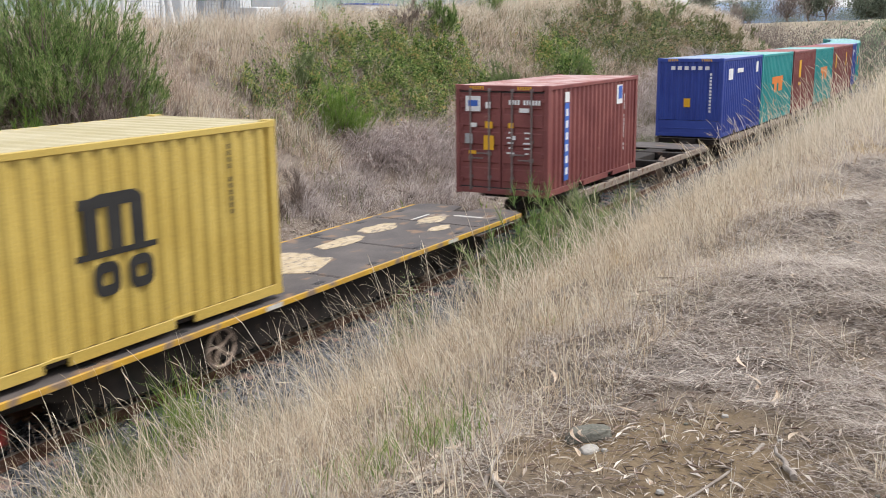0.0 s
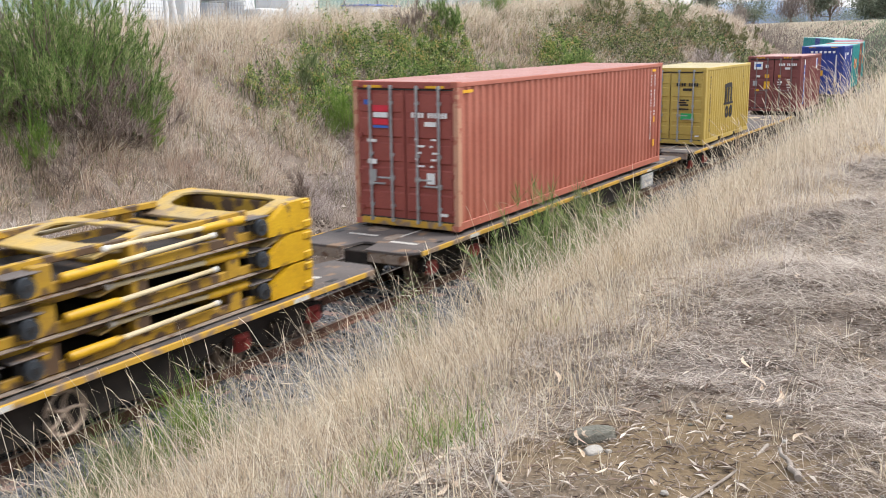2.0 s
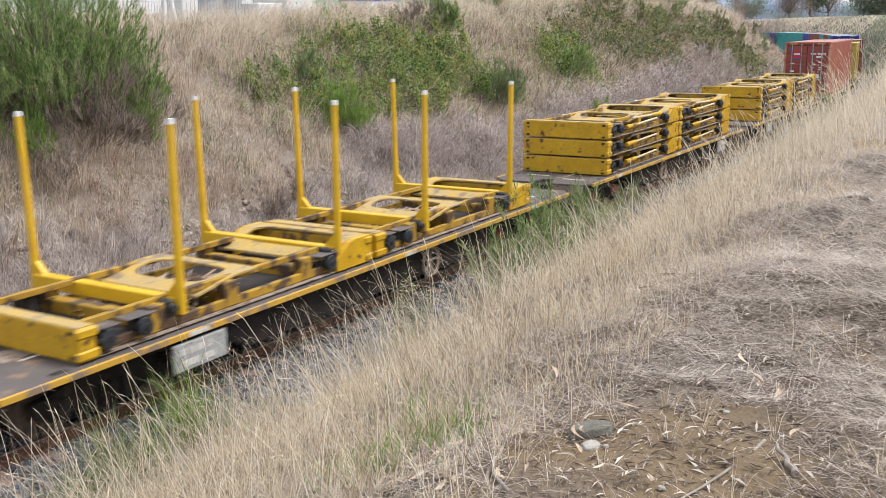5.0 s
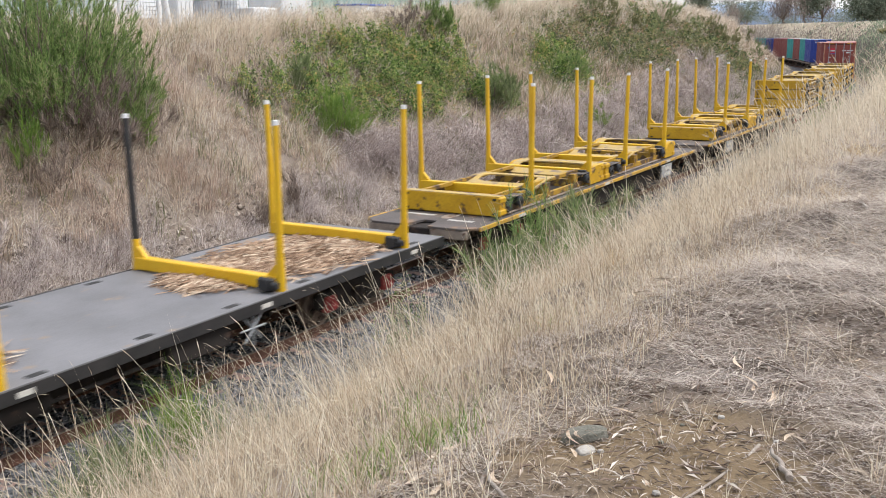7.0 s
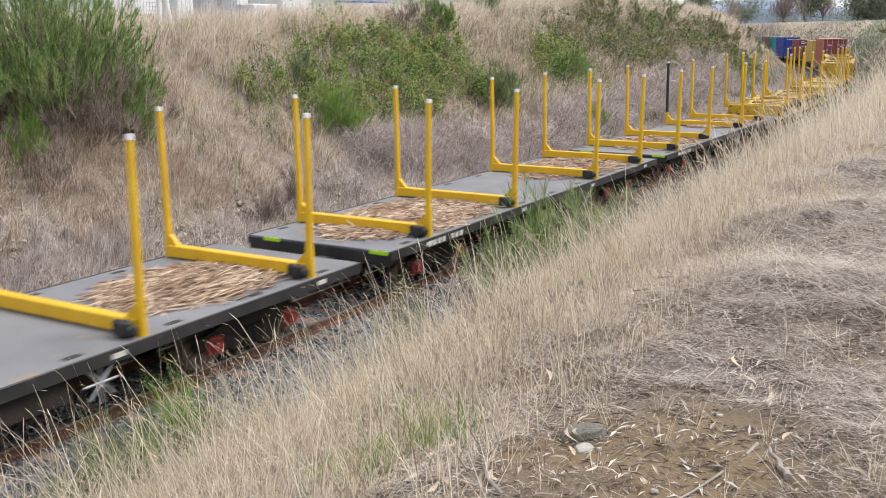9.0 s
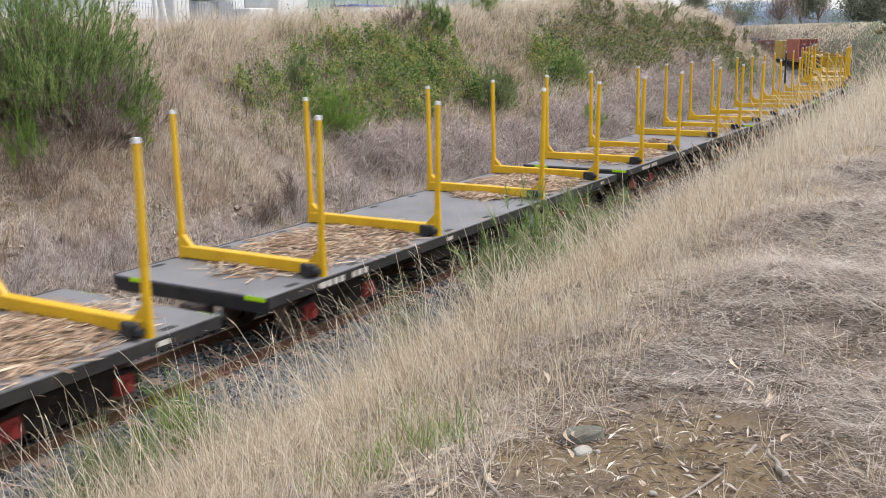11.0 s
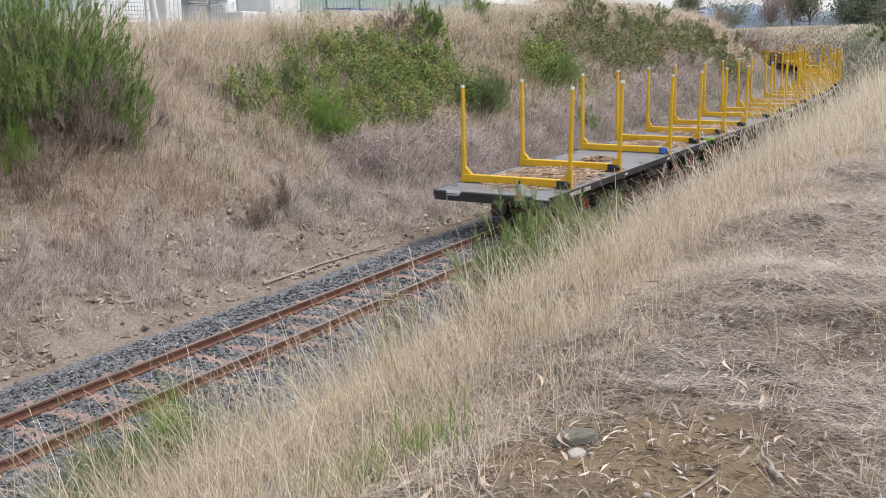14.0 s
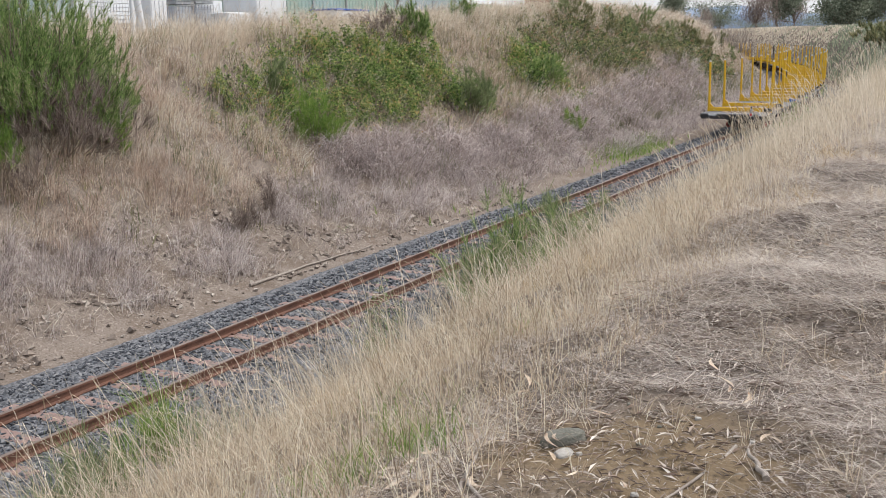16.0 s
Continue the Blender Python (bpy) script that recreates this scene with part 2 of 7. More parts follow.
def ground_material():
    """Dry earth, litter and dead grass in patches."""
    m = bpy.data.materials.new("dry_earth")
    m.use_nodes = True
    n, l = m.node_tree.nodes, m.node_tree.links
    b = n["Principled BSDF"]
    tc = n.new("ShaderNodeTexCoord")

    def tex(s, d=6):
        t = n.new("ShaderNodeTexNoise")
        t.inputs["Scale"].default_value, t.inputs["Detail"].default_value = s, d
        l.new(tc.outputs["Object"], t.inputs["Vector"])
        return t

    def blend(fac, a, bcol, lo, hi):
        r = n.new("ShaderNodeMapRange")
        r.inputs[1].default_value, r.inputs[2].default_value = lo, hi
        l.new(fac.outputs[0], r.inputs[0])
        x = n.new("ShaderNodeMix")
        x.data_type = "RGBA"
        l.new(r.outputs[0], x.inputs[0])
        for k, c in ((6, a), (7, bcol)):
            if isinstance(c, tuple):
                x.inputs[k].default_value = (*c, 1)
            else:
                l.new(c, x.inputs[k])
        return x.outputs[2]

    c = blend(tex(0.55), (0.215, 0.178, 0.148), (0.18, 0.156, 0.14), 0.42, 0.58)
    c = blend(tex(4.0), c, (0.155, 0.13, 0.113), 0.45, 0.7)
    c = blend(tex(1.3), c, (0.19, 0.145, 0.098), 0.56, 0.68)
    c = blend(tex(34.0), c, (0.32, 0.28, 0.24), 0.58, 0.76)
    c = blend(tex(75.0, 4), c, (0.075, 0.062, 0.052), 0.56, 0.72)
    # ochre earth trodden bare beside the flat stone
    gap, ragged = n.new("ShaderNodeVectorMath"), n.new("ShaderNodeMath")
    gap.operation, ragged.operation = "DISTANCE", "MULTIPLY_ADD"
    gap.inputs[1].default_value = (3.95, -9.3, 3.0)
    l.new(tc.outputs["Object"], gap.inputs[0])
    ragged.inputs[1].default_value = 1.6
    l.new(tex(1.8).outputs[0], ragged.inputs[0])
    l.new(gap.outputs["Value"], ragged.inputs[2])
    c = blend(ragged, (0.185, 0.138, 0.088), c, 1.2, 2.0)
    c = blend(tex(60.0, 4), c, (0.13, 0.10, 0.08), 0.58, 0.74)
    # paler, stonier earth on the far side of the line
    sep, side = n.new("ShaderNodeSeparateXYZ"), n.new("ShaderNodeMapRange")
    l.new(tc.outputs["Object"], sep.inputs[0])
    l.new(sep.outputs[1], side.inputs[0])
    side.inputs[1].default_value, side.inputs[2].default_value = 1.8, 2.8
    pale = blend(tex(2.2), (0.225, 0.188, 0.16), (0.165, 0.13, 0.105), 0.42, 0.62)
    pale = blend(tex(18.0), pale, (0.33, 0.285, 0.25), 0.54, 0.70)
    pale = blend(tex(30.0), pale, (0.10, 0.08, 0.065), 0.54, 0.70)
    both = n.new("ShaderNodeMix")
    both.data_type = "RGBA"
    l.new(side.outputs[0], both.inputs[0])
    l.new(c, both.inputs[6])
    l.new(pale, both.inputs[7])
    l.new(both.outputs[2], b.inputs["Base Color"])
    b.inputs["Roughness"].default_value = 0.95
    b.inputs["Specular IOR Level"].default_value = 0.1
    bp = n.new("ShaderNodeBump")
    bp.inputs["Strength"].default_value, bp.inputs["Distance"].default_value = 0.7, 0.03
    l.new(tex(22.0, 8).outputs[0], bp.inputs["Height"])
    l.new(bp.outputs[0], b.inputs["Normal"])
    return m


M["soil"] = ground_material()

# ---- the line: straight past the camera, then a long curve to the left ----
BEND, RADIUS, SWEEP = 48.0, 320.0, radians(70)


def line_at(s):
    """Place and heading on the centre of the track, s metres along."""
    if s <= BEND:
        return s, 0.0, 0.0
    a = min((s - BEND) / RADIUS, SWEEP)
    x, y = BEND + RADIUS * math.sin(a), RADIUS * (1 - math.cos(a))
    rest = s - BEND - RADIUS * a
    return x + rest * math.cos(a), y + rest * math.sin(a), a


def along(x, y):
    """Distance along the line and offset to its left, for arrays of places."""
    x, y = np.asarray(x, float), np.asarray(y, float)
    a = np.clip(np.arctan2(x - BEND, RADIUS - y), 0, SWEEP)
    r = np.hypot(x - BEND, y - RADIUS)
    s = np.where(x < BEND, x, BEND + RADIUS * a)
    return s, np.where(x < BEND, y, RADIUS - r)


def ripple(x, y, scale, seed):
    g = np.random.default_rng(seed)
    z = 0
    for k in range(7):
        a, f = g.uniform(0, 6.28), g.uniform(0.6, 1.9) / scale
        z = z + np.sin(x * f * np.cos(a) * 6.28 + y * f * np.sin(a) * 6.28 + g.uniform(0, 6.28)) / 7 * 1.6
    return z


def ground_z(x, y):
    x, y = np.asarray(x, float), np.asarray(y, float)
    s, d = along(x, y)
    crest = np.interp(s, [0, 25, 50, 66, 82, 115, 200], [4.75, 4.9, 6.0, 6.45, 6.5, 5.9, 6.1])
    near = np.interp(s, [0, 6, 30, 60, 110, 200], [3.0, 3.05, 3.4, 4.6, 5.7, 6.1])
    far_side = np.interp(d, [3.0, 5.0, 11.5, 13.5], [0, 0.17, 0.96, 1.0]) * (crest + 0.4) - 0.4
    near_side = np.interp(-d, [2.6, 3.2, 6.0, 7.2, 8.6, 10.5], [0, 0.06, 0.66, 0.83, 0.96, 1.0]) * (near + 0.45) - 0.45
    bed = np.interp(np.abs(d), [1.50, 2.3, 2.8], [-0.175, -0.47, -0.5])
    z = np.where(d > 2.7, far_side, np.where(d < -2.45, near_side, bed))
    rough = np.clip((np.abs(d) - 2.9) / 1.5, 0, 1)
    z = z + rough * (0.10 * ripple(x, y, 2.6, 3) + 0.035 * ripple(x, y, 0.8, 4))
    z = z + np.clip((d - 4) / 3, 0, 1) * np.clip((14 - d) / 3, 0, 1) * 0.28 * ripple(x, y, 7.0, 5)
    return z


def lines(*spans):
    out = []
    for a, b, step in spans:
        out.extend(np.arange(a, b, step))
    return np.array(out)


def build_ground():
    gx = lines((-400, -60, 40), (-60, -6, 3), (-6, 14, 0.2), (14, 60, 0.5), (60, 150, 1.5), (150, 420, 9), (420, 1500, 90), (1500, 4300, 350))
    gy = lines((-2500, -300, 200), (-300, -30, 20), (-30, -12, 1.2), (-12, -1.4, 0.2), (-1.4, 2.2, 0.4), (2.2, 15, 0.4), (15, 45, 1.5),
               (45, 140, 6), (140, 900, 50), (900, 3900, 300))
    X, Y = np.meshgrid(gx, gy, indexing="ij")
    Z = ground_z(X, Y)
    nx, ny = X.shape
    i = (np.arange(nx - 1)[:, None] * ny + np.arange(ny - 1)[None, :]).ravel()
    tris = np.concatenate([np.stack([i, i + ny, i + ny + 1], 1), np.stack([i, i + ny + 1, i + 1], 1)])
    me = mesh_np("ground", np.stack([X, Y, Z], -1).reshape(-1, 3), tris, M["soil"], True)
    return tagged(new("ground", me), "dry earth cutting with litter and dead grass", "ground", kind="structure")


build_ground()


# ---- track ----
def sweep_line(outline, offset, s0, s1, material, name, parent):
    """A rail's section carried along the line."""
    ss = np.concatenate([np.arange(s0, BEND, 6.0), np.arange(BEND, s1, 4.0)])
    bm = bmesh.new()
    rings = []
    for s in ss:
        x, y, a = line_at(s)
        nx_, ny_ = -math.sin(a), math.cos(a)
        rings.append([bm.verts.new((x + nx_ * (offset + p), y + ny_ * (offset + p), z)) for p, z in outline])
    k = len(outline)
    for r0, r1 in zip(rings, rings[1:]):
        for i in range(k):
            bm.faces.new((r0[i], r1[i], r1[(i + 1) % k], r0[(i + 1) % k]))
    bm.faces.new(rings[0])
    bm.faces.new(rings[-1][::-1])
    bmesh.ops.recalc_face_normals(bm, faces=bm.faces)
    return part(name, bm, material, parent)


def build_track():
    track = new("railway_track")
    tagged(track, "narrow-gauge track with rusty rails on grey ballast", "railway track", kind="structure")
    web = [(-0.06, -0.145), (0.06, -0.145), (0.06, -0.132), (0.012, -0.115), (0.012, -0.042), (0.035, -0.034), (0.035, -0.004),
           (-0.035, -0.004), (-0.035, -0.034), (-0.012, -0.042), (-0.012, -0.115), (-0.06, -0.132)]
    head = [(-0.03, -0.006), (0.03, -0.006), (0.026, 0.003), (-0.026, 0.003)]
    for side in (-0.6, 0.6):
        r = sweep_line(web, side, -30, 330, M["rail"], "rail", track)
        sweep_line(head, side, -30, 330, M["railtop"], "rail_head", r)
    bm = bmesh.new()
    prism(bm, [(-0.125, -0.3), (0.125, -0.3), (0.125, -0.155), (0.09, -0.143), (-0.09, -0.143), (-0.125, -0.155)], "y", -1.08, 1.08)
    me = bpy.data.meshes.new("sleeper")
    bm.to_mesh(me)
    bm.free()
    me.materials.append(M["sleeper"])
    bm = bmesh.new()
    for side in (-0.6, 0.6):
        for k in (-1, 1):
            soft_box(bm, -0.05, 0.05, side + k * 0.085 - 0.03, side + k * 0.085 + 0.03, -0.146, -0.105, 0.012)
    clip = bpy.data.meshes.new("rail_clip")
    bm.to_mesh(clip)
    bm.free()
    clip.materials.append(M["rail"])
    for k in range(120):
        x, y, a = line_at(3.0 + k * 0.68)
        sl = share("sleeper", me, track, pose(x, y, random.uniform(-0.012, 0.004), 0, 0, math.degrees(a) + random.uniform(-1.5, 1.5)))
        if k < 50:
            share("rail_clip", clip, sl)


build_track()


def stones(name, P, size, material):
    """Many small broken stones: squashed, jittered octahedra."""
    n = len(P)
    base = np.array([(1, 0, 0), (-1, 0, 0), (0, 1, 0), (0, -1, 0), (0, 0, 1), (0, 0, -1)], float)
    v = base[None] * (size[:, None, None] * RNG.uniform(0.55, 1.25, (n, 6, 1))) + RNG.normal(0, 0.22, (n, 6, 3)) * size[:, None, None]
    a, b_ = RNG.uniform(0, 6.28, n), RNG.uniform(0, 6.28, n)
    ca, sa, cb, sb = np.cos(a), np.sin(a), np.cos(b_), np.sin(b_)
    v = np.stack([v[..., 0] * ca[:, None] - v[..., 1] * sa[:, None], v[..., 0] * sa[:, None] + v[..., 1] * ca[:, None], v[..., 2]], -1)
    v = np.stack([v[..., 0], v[..., 1] * cb[:, None] - v[..., 2] * sb[:, None], v[..., 1] * sb[:, None] + v[..., 2] * cb[:, None]], -1)
    v[..., 2] *= 0.8
    v += P[:, None]
    f = np.array([(0, 2, 4), (2, 1, 4), (1, 3, 4), (3, 0, 4), (2, 0, 5), (1, 2, 5), (3, 1, 5), (0, 3, 5)])
    return mesh_np(name, v, f[None] + 6 * np.arange(n)[:, None, None], material)


M["ballast"] = flecked("blue_grey_ballast", [(0.0, (0.035, 0.038, 0.045)), (0.4, (0.085, 0.091, 0.104)), (0.75, (0.155, 0.165, 0.182)), (1.0, (0.26, 0.262, 0.268))], 0.85, patch=0.8)


def gravel_material():
    m = bpy.data.materials.new("packed_gravel")
    m.use_nodes = True
    n, l = m.node_tree.nodes, m.node_tree.links
    b = n["Principled BSDF"]
    tc, v = n.new("ShaderNodeTexCoord"), n.new("ShaderNodeTexVoronoi")
    v.inputs["Scale"].default_value = 20.0
    l.new(tc.outputs["Object"], v.inputs["Vector"])
    r = n.new("ShaderNodeValToRGB")
    sep = n.new("ShaderNodeSeparateColor")
    l.new(v.outputs["Color"], sep.inputs[0])
    l.new(sep.outputs[0], r.inputs[0])
    r.color_ramp.elements[0].color, r.color_ramp.elements[1].color = (0.06, 0.063, 0.07, 1), (0.21, 0.215, 0.23, 1)
    l.new(r.outputs[0], b.inputs["Base Color"])
    b.inputs["Roughness"].default_value = 0.9
    bp = n.new("ShaderNodeBump")
    bp.inputs["Strength"].default_value, bp.inputs["Distance"].default_value = 1.0, 0.03
    bp.invert = True
    l.new(v.outputs["Distance"], bp.inputs["Height"])
    l.new(bp.outputs[0], b.inputs["Normal"])
    return m


def build_ballast():
    bed = [(-2.55, -0.56), (2.62, -0.56), (2.62, -0.44), (2.3, -0.455), (1.5, -0.16), (-1.5, -0.16), (-2.3, -0.455), (-2.55, -0.47)]
    tagged(sweep_line(bed, 0.0, -40, 330, gravel_material(), "ballast_bed", None), "bed of packed grey gravel under the track", "ballast bed", kind="structure")
    n = 60000
    x = 3 + 62 * RNG.random(n) ** 1.7
    d = np.where(RNG.random(n) < 0.9, RNG.uniform(-2.6, 2.65, n), -2.5 - 0.9 * RNG.random(n) ** 1.6)
    keep = (np.abs(np.abs(d) - 0.6) > 0.085)
    x, d = x[keep], d[keep]
    on_sleeper = (np.abs(((x - 3.0 + 0.34) % 0.68) - 0.34) < 0.12) & (np.abs(d) < 1.0)
    keep = ~on_sleeper | (RNG.random(len(x)) < 0.95)
    x, d = x[keep], d[keep]
    y = np.where(x < BEND, d, d + (x - BEND) ** 2 / (2 * RADIUS))
    z = ground_z(x, y) + RNG.uniform(0.0, 0.035, len(x))
    me = stones("ballast", np.stack([x, y, z], -1), RNG.uniform(0.022, 0.046, len(x)) * np.interp(x, [10, 60], [1, 1.9]), M["ballast"])
    tagged(new("ballast", me), "blue-grey crushed stone ballast round the rails", "ballast", kind="stuff")


build_ballast()


# ---- the train ----
RIDE = []       # (thing, wagon's middle in train metres, its length, place on the wagon)
TURNING = []    # wheelsets


def wheelset(parent, x):
    bm = bmesh.new()
    tube(bm, (0, -0.78, 0), (0, 0.78, 0), 0.06)
    for s in (-1, 1):
        prof = [(0.50, 0.40), (0.525, 0.445), (0.545, 0.445), (0.55, 0.40), (0.66, 0.39), (0.66, 0.33), (0.61, 0.32), (0.59, 0.14), (0.66, 0.12), (0.66, 0.0)]
        rings = []
        for off, r in prof:
            rings.append([bm.verts.new((r * math.cos(2 * math.pi * i / 20), s * off, r * math.sin(2 * math.pi * i / 20))) for i in range(20)])
        for a, b in zip(rings, rings[1:]):
            for i in range(20):
                j = (i + 1) % 20
                if (a[i].co - a[j].co).length + (b[i].co - b[j].co).length > 1e-6:
                    vs = [a[i], a[j], b[j], b[i]]
                    bm.faces.new(vs)
        for k in range(5):
            c, d = math.cos(k * 1.2566), math.sin(k * 1.2566)
            tube(bm, (0.12 * c, s * 0.635, 0.12 * d), (0.34 * c, s * 0.635, 0.34 * d), 0.035, 0.03, 6)
    bmesh.ops.remove_doubles(bm, verts=bm.verts, dist=1e-5)
    bmesh.ops.recalc_face_normals(bm, faces=bm.faces)
    ob = part("wheelset", bm, WHEEL, parent)
    ob.location = (x, 0, 0.41)
    TURNING.append((ob, x))


WHEEL = surface("worn_wheel_steel", (0.16, 0.12, 0.095), (0.26, 0.20, 0.16), 0.6, 0.3, scale=3, bump=0.1, wear=(0.05, 0.035, 0.03), wear_at=0.55)


def bogie(parent, x, tone):
    bm = bmesh.new()
    for s in (-1, 1):
        prism(bm, [(-1.15, 0.36), (-1.15, 0.56), (-0.85, 0.60), (-0.45, 0.74), (0.45, 0.74), (0.85, 0.60), (1.15, 0.56), (1.15, 0.36),
                   (0.75, 0.38), (0.38, 0.22), (-0.38, 0.22), (-0.75, 0.38)], "y", min(s * 0.74, s * 0.86), max(s * 0.74, s * 0.86))
    box(bm, -0.2, 0.2, -0.74, 0.74, 0.4, 0.76)
    b = part("bogie", bm, M["under"], parent)
    b.location.x = x
    for s in (-1, 1):
        for dx in (-0.85, 0.85):
            bm = bmesh.new()
            soft_box(bm, dx - 0.14, dx + 0.14, s * 0.86 - 0.07, s * 0.86 + 0.09, 0.28, 0.55, 0.03)
            tube(bm, (dx, s * 0.95, 0.41), (dx, s * 0.99, 0.41), 0.09, 0.08, 10)
            part("axle_box", bm, tone, b)
        for dx in (-0.16, 0.0, 0.16):
            bm = bmesh.new()
            rod(bm, [(dx, s * 0.90, 0.26 + k * 0.0275) for k in range(11)], [0.062 if k % 2 else 0.048 for k in range(11)], 8)
            part("spring", bm, M["under"], b)
    for dx in (-0.85, 0.85):
        wheelset(parent, x + dx)


def coupler(parent, x, s):
    bm = bmesh.new()
    soft_box(bm, min(x, x + s * 0.42), max(x, x + s * 0.42), -0.09, 0.09, 0.62, 0.80, 0.02)
    soft_box(bm, min(x + s * 0.34, x + s * 0.56), max(x + s * 0.34, x + s * 0.56), -0.17, 0.14, 0.56, 0.88, 0.04)
    part("coupler", bm, M["under"], parent)
    bm = bmesh.new()
    rod(bm, [(x + s * 0.5 * k / 7, 0.3 - 0.12 * k / 7, 0.72 - 0.45 * math.sin(k / 7 * 2.2)) for k in range(8)], [0.022] * 8, 6)
    part("brake_hose", bm, M["rubber"], parent)


M["tan"] = surface("worn_tan_iron", (0.30, 0.22, 0.17), (0.40, 0.32, 0.26), 0.7, scale=6, bump=0.1)
M["rustpale"] = surface("rust_stained_steel", (0.20, 0.16, 0.13), (0.30, 0.25, 0.21), 0.8, scale=5, bump=0.2, wear=(0.14, 0.08, 0.05), wear_at=0.56)


def flat_wagon(length):
    """Container flat: worn deck with pale patches, yellow side edges, deep side sills."""
    w, L, top = new("container_wagon"), length / 2, 0.97
    bm = bmesh.new()
    prism(bm, [(-L + 0.25, -1.33), (L - 0.25, -1.33), (L, -1.1), (L, -0.28), (L - 0.6, -0.16), (L - 0.6, 0.16), (L, 0.28), (L, 1.1), (L - 0.25, 1.33),
               (-L + 0.25, 1.33), (-L, 1.1), (-L, 0.28), (-L + 0.6, 0.16), (-L + 0.6, -0.16), (-L, -0.28), (-L, -1.1)], "z", top - 0.045, top)
    deck = part("deck", bm, M["deck"], w)
    for k, (x, sg) in enumerate((x, sg) for x in np.linspace(-L + 1.2, L - 1.2, 10) for sg in (-1, 1)):
        bm = bmesh.new()
        soft_box(bm, x - 0.11, x + 0.11, sg * 1.17 - 0.05, sg * 1.17 + 0.05, top - 0.002, top + 0.006, 0.003)
        part("lashing_pocket", bm, M["mark"], deck)
    for x, y, lx, ly in ((L - 1.15, -0.55, 0.05, 0.34), (L - 0.8, 0.62, 0.05, 0.30), (L - 1.7, 0.25, 0.42, 0.03), (-L + 1.1, 0.5, 0.05, 0.34), (-L + 1.6, -0.4, 0.36, 0.03)):
        bm = bmesh.new()
        box(bm, x - lx, x + lx, y - ly, y + ly, top, top + 0.004)
        part("deck_mark", bm, M["whiteworn"], deck, "worn white paint mark")
    for x, y, r in ((L - 1.9, -0.6, 0.42), (L - 1.2, 0.15, 0.3), (-L + 1.4, -0.1, 0.4), (-L + 0.9, 0.9, 0.25)):
        bm = bmesh.new()
        prism(bm, [(x + r * (1 + 0.4 * noise.noise(Vector((math.cos(q) * 2, math.sin(q) * 2, x)))) * math.cos(q), y + 0.55 * r * (1 + 0.4 * noise.noise(Vector((math.cos(q) * 2, math.sin(q) * 2, x + 7)))) * math.sin(q)) for q in np.linspace(0, 6.2832, 21)[:-1]], "z", top, top + 0.003)
        part("rust_patch", bm, M["rustpale"], deck, "rusty bare patch")
    for x in np.linspace(-L + 2, L - 2, 6):
        bm = bmesh.new()
        box(bm, x - 0.015, x + 0.015, -1.25, 1.25, top, top + 0.005)
        part("deck_seam", bm, M["under"], deck)
    for s in (-1, 1):
        bm = bmesh.new()
        soft_box(bm, -L + 0.28, L - 0.28, min(s * 1.33, s * 1.375), max(s * 1.33, s * 1.375), top - 0.075, top + 0.010, 0.008)
        e = part("side_edge", bm, M["edge"], w, "worn yellow edge rail")
        for x in (-L + 3.1, 0.4, L - 2.4):
            bm = bmesh.new()
            box(bm, x, x + 0.36, s * 1.376 - 0.002, s * 1.376 + 0.002, top - 0.066, top)
            part("reflector", bm, M["whiteworn"], e)
        bm = bmesh.new()
        prism(bm, [(-L + 0.9, 0.86), (L - 0.9, 0.86), (L - 3.6, 0.70), (L - 4.6, 0.34), (-L + 4.6, 0.34), (-L + 3.6, 0.70)], "y", s * 1.06 - 0.06, s * 1.06 + 0.06)
        part("side_sill", bm, M["under"], w)
    for x in np.linspace(-L + 3.4, L - 3.4, 9):
        bm = bmesh.new()
        prism(bm, [(-1.25, 0.92), (1.25, 0.92), (1.15, 0.78), (0.3, 0.5), (-0.3, 0.5), (-1.15, 0.78)], "x", x - 0.03, x + 0.03)
        part("crossbeam", bm, M["under"], w)
    bm = bmesh.new()
    soft_box(bm, -L + 0.1, L - 0.1, -0.28, 0.28, 0.52, 0.9, 0.02)
    part("centre_sill", bm, M["under"], w)
    for s in (-1, 1):
        bm = bmesh.new()
        rod(bm, [(1.55 + 0.27 * math.cos(k * 0.3307), s * 1.20, 0.56 + 0.27 * math.sin(k * 0.3307)) for k in range(20)], [0.026] * 20, 6)
        hw = part("handbrake_wheel", bm, M["tan"], w, "worn tan handbrake wheel")
        for k in range(5):
            bm = bmesh.new()
            c, d = math.cos(k * 1.2566), math.sin(k * 1.2566)
            rod(bm, [(1.55, s * 1.17, 0.56), (1.55 + 0.14 * c - 0.03 * d, s * 1.17, 0.56 + 0.14 * d + 0.03 * c), (1.55 + 0.27 * c, s * 1.20, 0.56 + 0.27 * d)], [0.03, 0.022, 0.02], 6)
            part("spoke", bm, M["tan"], hw)
        if s < 0:
            for o in (-1, 1):
                bm = bmesh.new()
                soft_box(bm, -5.15, -4.15, o * 1.32 - 0.03, o * 1.32 + 0.03, 0.45, 0.84, 0.02)
                nb = part("number_board", bm, BOARD, w, "scuffed pale grey board")
                for a, z, wd in ((-5.02, 0.72, 0.10), (-4.88, 0.72, 0.10), (-4.74, 0.72, 0.14), (-4.55, 0.72, 0.09), (-5.0, 0.56, 0.3), (-4.62, 0.56, 0.22)):
                    bm = bmesh.new()
                    box(bm, a, a + wd, o * 1.352 - 0.003, o * 1.352 + 0.003, z - 0.045, z + 0.045)
                    part("board_writing", bm, M["whiteworn"], nb)
        bm = bmesh.new()
